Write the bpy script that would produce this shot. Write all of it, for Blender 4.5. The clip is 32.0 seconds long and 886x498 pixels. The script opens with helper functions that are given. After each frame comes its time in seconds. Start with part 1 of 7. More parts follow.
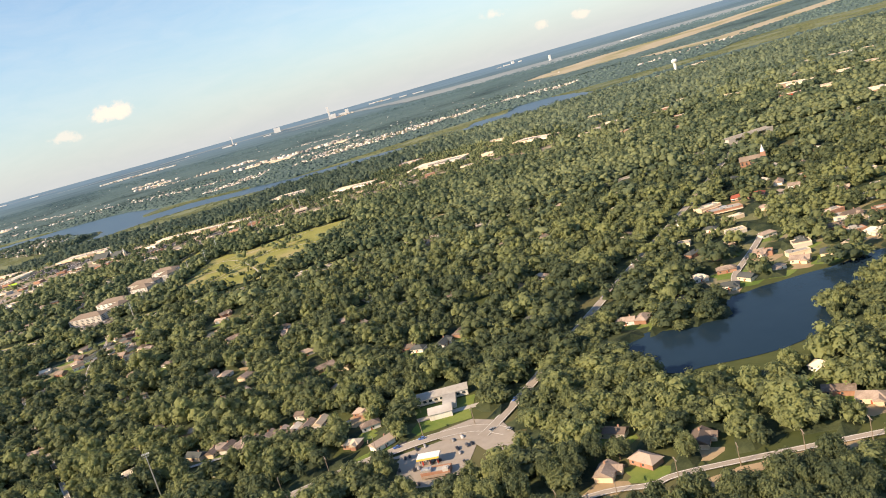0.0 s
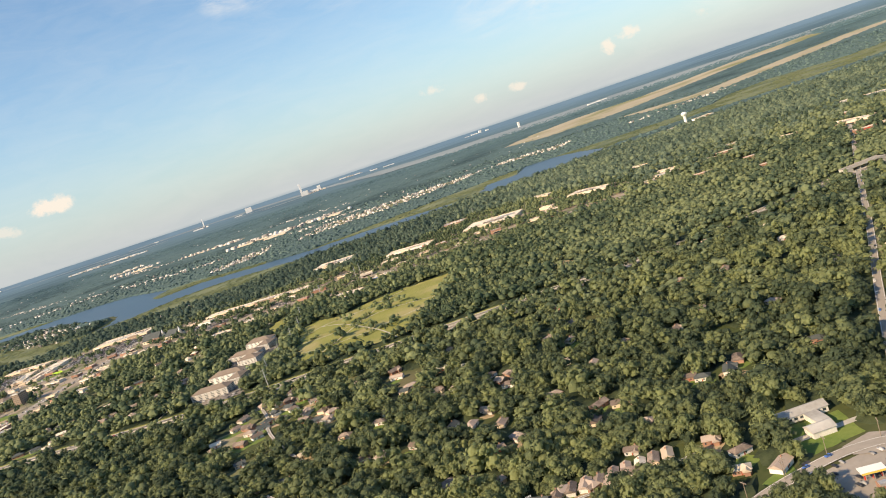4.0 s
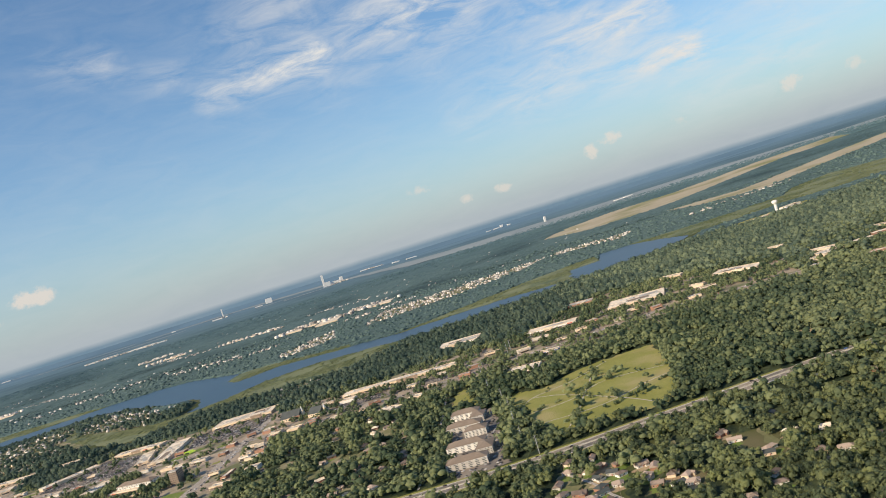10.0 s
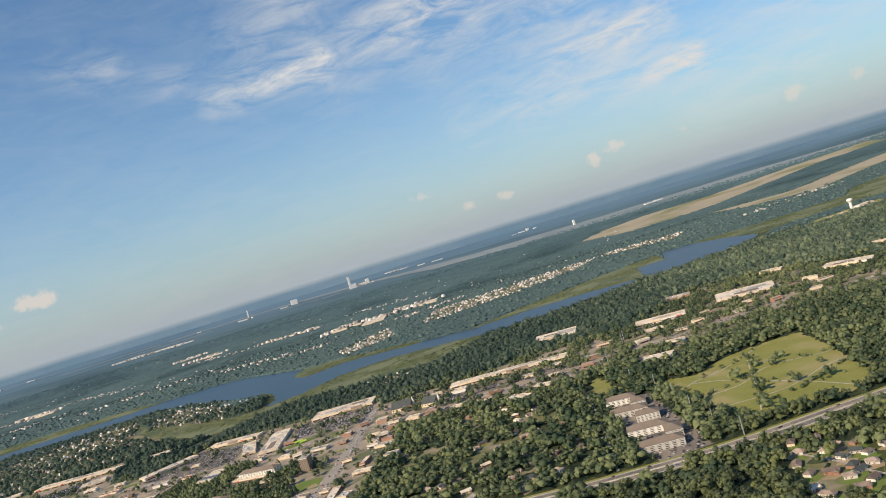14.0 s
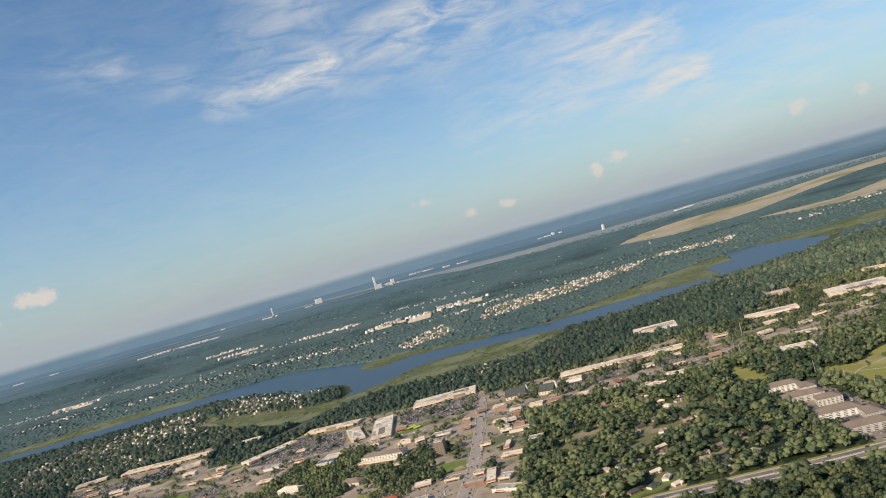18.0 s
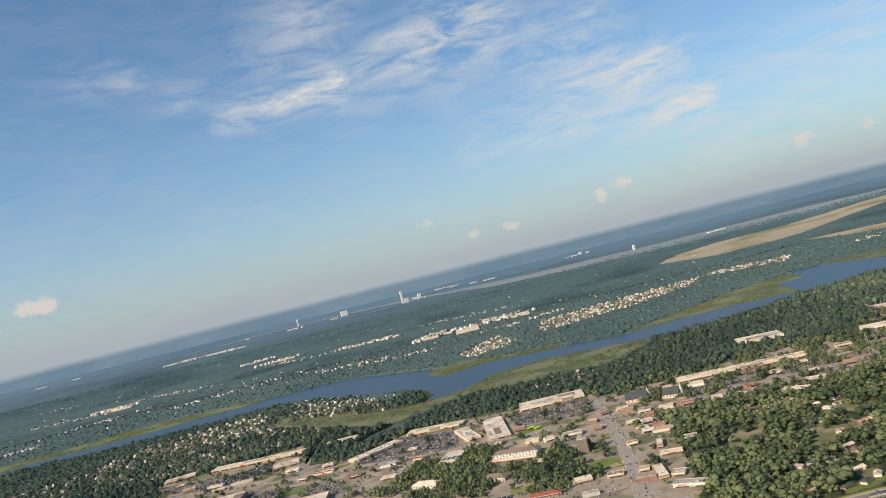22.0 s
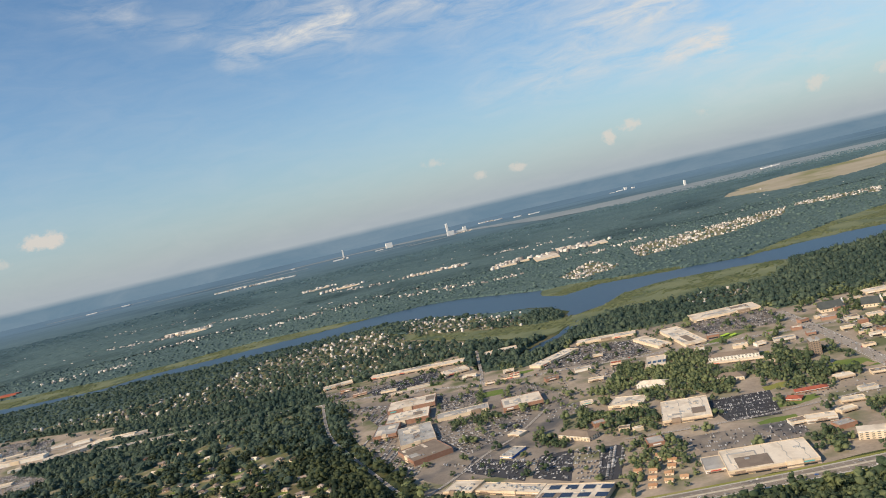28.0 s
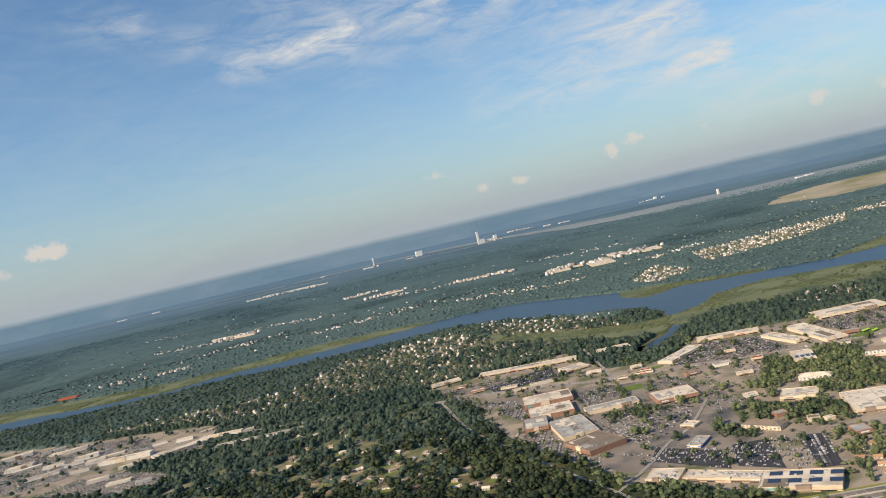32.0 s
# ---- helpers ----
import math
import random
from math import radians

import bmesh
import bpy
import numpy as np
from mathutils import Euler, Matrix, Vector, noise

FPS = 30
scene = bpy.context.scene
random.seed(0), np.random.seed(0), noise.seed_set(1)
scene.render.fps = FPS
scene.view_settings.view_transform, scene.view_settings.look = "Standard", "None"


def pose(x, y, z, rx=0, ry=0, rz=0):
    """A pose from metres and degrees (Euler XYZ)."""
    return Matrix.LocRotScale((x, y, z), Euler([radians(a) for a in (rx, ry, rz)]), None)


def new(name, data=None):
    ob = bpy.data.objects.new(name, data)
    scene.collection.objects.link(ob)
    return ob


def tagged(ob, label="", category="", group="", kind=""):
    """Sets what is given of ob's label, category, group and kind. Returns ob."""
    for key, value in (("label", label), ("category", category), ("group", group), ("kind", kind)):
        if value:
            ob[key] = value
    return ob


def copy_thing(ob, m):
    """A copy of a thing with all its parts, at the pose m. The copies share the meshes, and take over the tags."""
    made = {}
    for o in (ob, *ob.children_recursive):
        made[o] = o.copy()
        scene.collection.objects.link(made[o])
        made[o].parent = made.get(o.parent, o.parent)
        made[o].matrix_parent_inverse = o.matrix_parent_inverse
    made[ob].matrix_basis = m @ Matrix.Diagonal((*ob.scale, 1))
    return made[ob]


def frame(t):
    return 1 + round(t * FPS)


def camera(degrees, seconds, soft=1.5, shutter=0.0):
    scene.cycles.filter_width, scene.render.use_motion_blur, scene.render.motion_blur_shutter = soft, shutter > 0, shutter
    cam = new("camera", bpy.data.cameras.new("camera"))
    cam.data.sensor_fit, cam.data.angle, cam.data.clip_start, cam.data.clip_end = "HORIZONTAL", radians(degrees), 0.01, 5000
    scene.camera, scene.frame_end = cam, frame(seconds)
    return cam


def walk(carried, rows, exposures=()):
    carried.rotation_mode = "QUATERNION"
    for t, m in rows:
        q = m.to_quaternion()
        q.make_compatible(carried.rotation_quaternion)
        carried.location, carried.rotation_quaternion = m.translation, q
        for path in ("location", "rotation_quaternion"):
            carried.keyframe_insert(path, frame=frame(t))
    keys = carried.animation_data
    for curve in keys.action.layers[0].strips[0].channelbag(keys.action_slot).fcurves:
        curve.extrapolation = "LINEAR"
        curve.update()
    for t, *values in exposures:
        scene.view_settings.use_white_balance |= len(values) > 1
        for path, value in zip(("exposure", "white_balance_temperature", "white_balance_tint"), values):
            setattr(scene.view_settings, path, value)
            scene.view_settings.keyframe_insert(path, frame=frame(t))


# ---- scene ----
cam = camera(58.7, 32.0, 1.0)
GRAIN = 1.55                                          # metres to a unit of the plan below
METRES, EYE, TILT, LEAN, TURN = 750.0 * GRAIN, 70.0 * GRAIN, -12.37, 15.46, 0.0
ROWS = [
    (0.0, 0.0, 0.0, 0.0, -0.0, 0.0, 0.0),
    (0.5, -0.0156, 0.0014, -0.0018, -0.71, 0.19, 0.36),
    (1.0, -0.0311, 0.003, -0.0035, -1.35, 0.66, 0.76),
    (1.5, -0.0466, 0.0048, -0.0051, -1.88, 1.58, 1.13),
    (2.0, -0.062, 0.0069, -0.0065, -2.34, 2.77, 1.54),
    (2.5, -0.0773, 0.0089, -0.0078, -2.71, 3.77, 2.14),
    (3.0, -0.0926, 0.0109, -0.0092, -2.97, 4.38, 2.88),
    (3.5, -0.1079, 0.013, -0.0105, -3.11, 4.81, 3.41),
    (5.5, -0.1687, 0.0238, -0.0148, -3.71, 6.17, 3.92),
    (6.0, -0.1838, 0.0264, -0.016, -3.83, 6.47, 3.91),
    (6.5, -0.1987, 0.0295, -0.0169, -3.96, 6.7, 3.93),
    (7.0, -0.2135, 0.0329, -0.0177, -4.17, 7.57, 3.96),
    (7.5, -0.2283, 0.0362, -0.0184, -4.26, 8.54, 3.93),
    (8.0, -0.2431, 0.0392, -0.0195, -4.39, 9.32, 3.63),
    (8.5, -0.2579, 0.0422, -0.0204, -4.48, 9.84, 3.45),
    (9.0, -0.2726, 0.0453, -0.0213, -4.49, 10.33, 3.26),
    (9.5, -0.2872, 0.0487, -0.0221, -4.5, 11.26, 3.05),
    (10.0, -0.3019, 0.0515, -0.0232, -4.49, 12.25, 3.03),
    (10.5, -0.3166, 0.0541, -0.0243, -4.48, 13.09, 3.04),
    (11.0, -0.331, 0.0574, -0.0256, -4.47, 13.64, 2.99),
    (11.5, -0.3455, 0.0605, -0.0269, -4.49, 13.54, 2.82),
    (12.0, -0.3598, 0.0636, -0.0282, -4.51, 13.18, 2.62),
    (12.5, -0.3743, 0.067, -0.0295, -4.51, 12.88, 2.53),
    (13.0, -0.3888, 0.0701, -0.0309, -4.49, 12.77, 2.5),
    (13.5, -0.4034, 0.0728, -0.0322, -4.48, 12.75, 2.53),
    (14.0, -0.4177, 0.076, -0.0338, -4.45, 12.74, 2.5),
    (14.5, -0.4321, 0.0791, -0.0358, -4.42, 12.52, 2.44),
    (16.5, -0.4913, 0.0925, -0.0423, -4.44, 12.56, 2.42),
    (17.0, -0.5063, 0.0953, -0.0445, -4.5, 12.8, 2.14),
    (17.5, -0.521, 0.0986, -0.0467, -4.58, 12.87, 1.71),
    (18.0, -0.5361, 0.1015, -0.0488, -4.65, 13.2, 1.25),
    (18.5, -0.5509, 0.1048, -0.0513, -4.72, 13.45, 0.87),
    (19.0, -0.5659, 0.108, -0.0538, -4.79, 13.45, 0.55),
    (19.5, -0.5807, 0.1113, -0.0563, -4.83, 13.32, 0.28),
    (20.0, -0.5958, 0.1145, -0.059, -4.86, 13.22, 0.12),
    (20.5, -0.611, 0.1176, -0.0615, -4.87, 13.17, 0.03),
    (21.0, -0.6258, 0.1213, -0.0642, -4.86, 13.48, -0.11),
    (21.5, -0.6412, 0.1244, -0.0667, -4.88, 14.09, -0.31),
    (22.0, -0.6566, 0.1268, -0.0695, -4.91, 14.71, -0.47),
    (22.5, -0.6716, 0.13, -0.0723, -4.94, 14.68, -0.7),
    (23.0, -0.6868, 0.1329, -0.0752, -4.84, 14.01, -0.89),
    (23.5, -0.7023, 0.1354, -0.0786, -4.83, 13.18, -1.07),
    (24.0, -0.7177, 0.1391, -0.0809, -4.82, 12.43, -1.09),
    (24.5, -0.7331, 0.1422, -0.0843, -4.8, 11.94, -1.13),
    (25.0, -0.7488, 0.1447, -0.0873, -4.79, 11.65, -1.13),
    (25.5, -0.7646, 0.1475, -0.0905, -4.77, 11.55, -1.13),
    (27.5, -0.8272, 0.1574, -0.1024, -4.72, 10.41, -1.39),
    (28.0, -0.8432, 0.1603, -0.1054, -4.71, 10.38, -1.38),
    (28.5, -0.8591, 0.163, -0.1083, -4.69, 10.38, -1.37),
    (29.0, -0.8752, 0.1657, -0.1112, -4.67, 10.38, -1.35),
    (29.5, -0.8915, 0.1685, -0.1141, -4.66, 10.41, -1.37),
    (30.0, -0.9078, 0.1714, -0.1168, -4.64, 10.41, -1.38),
    (30.5, -0.9242, 0.174, -0.1194, -4.63, 10.39, -1.4),
    (31.0, -0.9405, 0.1769, -0.122, -4.61, 10.41, -1.4),
    (31.5, -0.9568, 0.1799, -0.1244, -4.59, 10.7, -1.49),
    (32.0, -0.9732, 0.1827, -0.1271, -4.59, 11.29, -1.66),
]
walk(cam, [(t, pose(0, 0, EYE, TILT, LEAN, TURN) @ pose(METRES * x, METRES * y, METRES * z, 90 + pitch, roll, yaw)) for t, x, y, z, yaw, pitch, roll in ROWS],
     [(0.0, 0.74, 7350, 15), (2.0, 0.67, 7300, 14), (4.0, 0.55, 7150, 12), (6.0, 0.44, 6950, 11), (8.0, 0.31, 6800, 10), (10.0, 0.16, 6550, 10), (13.0, 0.06, 6500, 10), (32.0, 0.06, 6500, 10)])

# ---- world, sun, exposure ----
SUN_EL, SUN_AZ = radians(32), radians(-120)          # low evening sun, behind the camera and to its left
SUN_DIR = Vector((math.sin(SUN_AZ) * math.cos(SUN_EL), math.cos(SUN_AZ) * math.cos(SUN_EL), math.sin(SUN_EL)))
world = bpy.data.worlds.new("evening_sky")
scene.world = world
world.use_nodes = True
WN, WL = world.node_tree.nodes, world.node_tree.links
WN.clear()


def wnode(kind, **values):
    n = WN.new(kind)
    for k, v in values.items():
        n.inputs[k].default_value = v
    return n


def wmath(op, a, b=None, c=None, clamp=False):
    n = WN.new("ShaderNodeMath")
    n.operation, n.use_clamp = op, clamp
    for i, v in enumerate((a, b, c)):
        if v is None:
            continue
        if isinstance(v, (int, float)):
            n.inputs[i].default_value = v
        else:
            WL.new(v, n.inputs[i])
    return n.outputs[0]


sky = WN.new("ShaderNodeTexSky")
sky.sky_type, sky.sun_disc = "NISHITA", False
sky.sun_elevation, sky.sun_rotation = SUN_EL, SUN_AZ
sky.altitude, sky.air_density, sky.dust_density, sky.ozone_density = 120, 1.0, 0.35, 1.0
coord = WN.new("ShaderNodeTexCoord")
split = WN.new("ShaderNodeSeparateXYZ")
WL.new(coord.outputs["Generated"], split.inputs[0])
# high cirrus: long wisps, drawn out along the wind and broken up by noise
fibre = WN.new("ShaderNodeMapping")
fibre.inputs["Rotation"].default_value = (0, radians(24), 0)
fibre.inputs["Scale"].default_value = (9, 9, 34)
WL.new(coord.outputs["Generated"], fibre.inputs[0])
wisps = wnode("ShaderNodeTexNoise", Scale=1.5, Detail=8.0, Roughness=0.66, Distortion=0.6)
WL.new(fibre.outputs[0], wisps.inputs["Vector"])
ragged_wisp = wmath("MULTIPLY_ADD", wisps.outputs["Fac"], 3.2, -1.15, clamp=True)


def vmath(op, a, b=None, scale=None):
    n = WN.new("ShaderNodeVectorMath")
    n.operation = op
    for i, v in enumerate((a, b)):
        if v is None:
            continue
        if isinstance(v, (tuple, Vector)):
            n.inputs[i].default_value = tuple(v)
        else:
            WL.new(v, n.inputs[i])
    if scale is not None:
        WL.new(scale, n.inputs["Scale"])
    return n


def streak(x0, y0, z0, x1, y1, z1, wide, dense):
    """A wisp of cirrus between two directions."""
    a, b = Vector((x0, y0, z0)), Vector((x1, y1, z1))
    d = vmath("SUBTRACT", coord.outputs["Generated"], a)
    t = wmath("DIVIDE", vmath("DOT_PRODUCT", d.outputs[0], b - a).outputs["Value"], (b - a).length_squared, clamp=True)
    foot = vmath("SCALE", (b - a), scale=t)
    gap = vmath("LENGTH", vmath("SUBTRACT", d.outputs[0], foot.outputs[0]).outputs[0])
    core = wmath("SUBTRACT", 1.0, wmath("DIVIDE", gap.outputs["Value"], wide * 2.1), clamp=True)
    core = wmath("MULTIPLY", core, wmath("MULTIPLY_ADD", t, 0.5, 0.5))
    return wmath("MULTIPLY", core, dense)


STREAKS = ((-0.132, 0.963, 0.236, -0.0, 0.969, 0.245, 0.0143, 0.9),
           (-0.085, 0.961, 0.263, -0.009, 0.942, 0.335, 0.0394, 0.45),
           (-0.003, 0.972, 0.236, 0.172, 0.947, 0.272, 0.0301, 0.55),
           (0.15, 0.965, 0.216, 0.313, 0.921, 0.232, 0.0323, 0.5),
           (0.17, 0.977, 0.133, 0.379, 0.909, 0.175, 0.023, 0.5),
           (0.231, 0.965, 0.12, 0.432, 0.895, 0.111, 0.0186, 0.55),
           (0.363, 0.924, 0.119, 0.43, 0.895, 0.117, 0.01, 0.8),
           (0.298, 0.94, 0.166, 0.403, 0.899, 0.174, 0.0172, 0.5),
           (0.416, 0.907, 0.063, 0.519, 0.851, 0.075, 0.023, 0.4),
           (-0.28, 0.912, 0.298, -0.23, 0.928, 0.293, 0.0143, 0.35),
           (-0.201, 0.941, 0.271, -0.166, 0.951, 0.263, 0.0129, 0.3),
           (0.438, 0.888, 0.139, 0.573, 0.808, 0.135, 0.0287, 0.4),
           (0.063, 0.962, 0.265, 0.211, 0.935, 0.286, 0.0215, 0.5))
cirrus = None
for spec in STREAKS:
    one = streak(*spec)
    cirrus = one if cirrus is None else wmath("ADD", cirrus, one)
cirrus = wmath("MULTIPLY", wmath("ADD", cirrus, 0.07), ragged_wisp, clamp=True)
# small fair-weather clouds low over the horizon
lumps = wnode("ShaderNodeTexNoise", Scale=52.0, Detail=6.0, Roughness=0.68)
WL.new(coord.outputs["Generated"], lumps.inputs["Vector"])


def puff(x, y, z, wide, tall, dense):
    """A small cloud in the direction (x, y, z), wide and tall in radians."""
    d = WN.new("ShaderNodeVectorMath")
    d.operation = "SUBTRACT"
    d.inputs[1].default_value = (x, y, z)
    WL.new(coord.outputs["Generated"], d.inputs[0])
    s = WN.new("ShaderNodeVectorMath")
    s.operation = "MULTIPLY"
    s.inputs[1].default_value = (1 / wide, 1 / wide, 1 / tall)
    WL.new(d.outputs[0], s.inputs[0])
    ln = WN.new("ShaderNodeVectorMath")
    ln.operation = "LENGTH"
    WL.new(s.outputs[0], ln.inputs[0])
    core = wmath("SUBTRACT", 1.0, ln.outputs["Value"])
    ragged = wmath("MULTIPLY_ADD", lumps.outputs["Fac"], 3.6, -1.9)
    return wmath("MULTIPLY", wmath("MULTIPLY", wmath("ADD", core, ragged), 1.6, clamp=True), wmath("MULTIPLY", core, 4.0, clamp=True)), dense


PUFFS = ((-0.381, 0.923, 0.063, 0.028, 0.014, 0.7),
         (-0.43, 0.9, 0.048, 0.024, 0.009, 0.4),
         (0.077, 0.996, 0.055, 0.022, 0.008, 0.4),
         (0.132, 0.991, 0.027, 0.011, 0.007, 0.5),
         (0.18, 0.983, 0.027, 0.015, 0.008, 0.5),
         (0.293, 0.955, 0.036, 0.012, 0.012, 0.6),
         (0.318, 0.947, 0.045, 0.022, 0.009, 0.55),
         (0.398, 0.917, 0.04, 0.014, 0.008, 0.35),
         (0.51, 0.859, 0.04, 0.018, 0.011, 0.5),
         (0.566, 0.823, 0.039, 0.015, 0.009, 0.4))
clouds = None
for spec in PUFFS:
    fac, dense = puff(*spec)
    fac = wmath("MULTIPLY", fac, dense)
    clouds = fac if clouds is None else wmath("MAXIMUM", clouds, fac)
hazy = WN.new("ShaderNodeMix")                            # the pale evening haze of the low sky
hazy.data_type = "RGBA"
hazy.inputs[7].default_value = (3.12, 3.52, 3.84, 1)
deep = vmath("MULTIPLY", sky.outputs[0], (0.62, 0.85, 1.01))
WL.new(deep.outputs[0], hazy.inputs[6])
low = wmath("POWER", 2.718, wmath("MULTIPLY", wmath("MAXIMUM", split.outputs[2], 0.0), -9.6))
WL.new(wmath("MULTIPLY", low, 0.97), hazy.inputs[0])
land = WN.new("ShaderNodeMix")                            # the last of the plain below the horizon, painted into the sky, haze-blue
land.data_type = "RGBA"
land.inputs[7].default_value = (1.20, 1.90, 2.52, 1)
WL.new(hazy.outputs[2], land.inputs[6])
WL.new(wmath("MULTIPLY_ADD", split.outputs[2], -150.0, -0.85, clamp=True), land.inputs[0])
skyc = WN.new("ShaderNodeMix")
skyc.data_type = "RGBA"
skyc.inputs[7].default_value = (5.6, 5.6, 5.5, 1)
WL.new(land.outputs[2], skyc.inputs[6])
WL.new(wmath("MULTIPLY", cirrus, 1.25, clamp=True), skyc.inputs[0])
skyp = WN.new("ShaderNodeMix")
skyp.data_type = "RGBA"
skyp.inputs[7].default_value = (6.2, 5.4, 4.7, 1)
WL.new(skyc.outputs[2], skyp.inputs[6])
WL.new(clouds, skyp.inputs[0])
back = wnode("ShaderNodeBackground", Strength=0.12)
WL.new(skyp.outputs[2], back.inputs[0])
out = WN.new("ShaderNodeOutputWorld")
WL.new(back.outputs[0], out.inputs[0])

sun = new("sun", bpy.data.lights.new("sun", "SUN"))
sun.data.energy, sun.data.angle, sun.data.color = 5.0, radians(0.6), (1.0, 0.81, 0.58)
sun.matrix_world = Matrix.Translation((0, 0, 600)) @ SUN_DIR.to_track_quat("Z", "Y").to_matrix().to_4x4()

# ---- materials ----


def material(name, a, b, scale=1.0, fine=8.0, rough=0.8, metal=0.0, spec=0.3, bump=0.0, bump_scale=6.0, third=None, third_scale=0.1, tone=False, island=0.0, obj=0.0, sheen=0.0, leafy=0.0):
    """Two colours mixed by noise at two scales, with a third in large patches, and a fine relief."""
    m = bpy.data.materials.new(name)
    m.use_nodes = True
    n, l = m.node_tree.nodes, m.node_tree.links
    p = n["Principled BSDF"]
    p.inputs["Roughness"].default_value, p.inputs["Metallic"].default_value = rough, metal
    p.inputs["Specular IOR Level"].default_value = spec
    # the bluish sheen stands in for haze at low angles
    p.inputs["Sheen Weight"].default_value, p.inputs["Sheen Roughness"].default_value = sheen, 0.45
    p.inputs["Sheen Tint"].default_value = (0.62, 0.80, 1.0, 1)
    geo = n.new("ShaderNodeNewGeometry")

    def tex(s, detail=3.0):
        t = n.new("ShaderNodeTexNoise")
        t.inputs["Scale"].default_value, t.inputs["Detail"].default_value = s / GRAIN, detail
        l.new(geo.outputs["Position"], t.inputs["Vector"])
        return t.outputs["Fac"]

    def maths(op, x, y, z=0.0):
        q = n.new("ShaderNodeMath")
        q.operation = op
        for i, v in enumerate((x, y, z)):
            if isinstance(v, (int, float)):
                q.inputs[i].default_value = v
            else:
                l.new(v, q.inputs[i])
        return q.outputs[0]

    def mix(f, x, y):
        q = n.new("ShaderNodeMix")
        q.data_type = "RGBA"
        l.new(f, q.inputs[0])
        for i, v in ((6, x), (7, y)):
            if isinstance(v, tuple):
                q.inputs[i].default_value = (*v, 1)
            else:
                l.new(v, q.inputs[i])
        return q.outputs[2]

    fac = maths("ADD", maths("MULTIPLY", tex(scale), 0.9), maths("MULTIPLY", tex(fine), 0.5))
    if tone:
        at = n.new("ShaderNodeAttribute")
        at.attribute_name = "tone"
        fac = maths("ADD", fac, maths("MULTIPLY_ADD", at.outputs["Fac"], 0.8, -0.4))
    if island:
        fac = maths("ADD", fac, maths("MULTIPLY_ADD", geo.outputs["Random Per Island"], island, -island / 2))
    if obj:
        info = n.new("ShaderNodeObjectInfo")
        fac = maths("ADD", fac, maths("MULTIPLY_ADD", info.outputs["Random"], obj, -obj / 2))
    ramp = n.new("ShaderNodeMapRange")
    ramp.inputs["From Min"].default_value, ramp.inputs["From Max"].default_value = 0.4, 1.0
    l.new(fac, ramp.inputs["Value"])
    colour = mix(ramp.outputs[0], a, b)
    if third:
        r3 = n.new("ShaderNodeMapRange")
        r3.inputs["From Min"].default_value, r3.inputs["From Max"].default_value = 0.5, 0.66
        l.new(tex(third_scale, 4.0), r3.inputs["Value"])
        colour = mix(r3.outputs[0], colour, third)
    l.new(colour, p.inputs["Base Color"])
    if leafy:                                             # thin leaves let some light through
        lit = n.new("ShaderNodeBsdfTranslucent")
        l.new(colour, lit.inputs["Color"])
        both = n.new("ShaderNodeMixShader")
        both.inputs[0].default_value = leafy
        l.new(p.outputs[0], both.inputs[1])
        l.new(lit.outputs[0], both.inputs[2])
        l.new(both.outputs[0], n["Material Output"].inputs["Surface"])
    if bump:
        bn = n.new("ShaderNodeBump")
        bn.inputs["Strength"].default_value, bn.inputs["Distance"].default_value = bump, 0.4 * GRAIN
        l.new(tex(bump_scale, 5.0), bn.inputs["Height"])
        l.new(bn.outputs[0], p.inputs["Normal"])
    return m


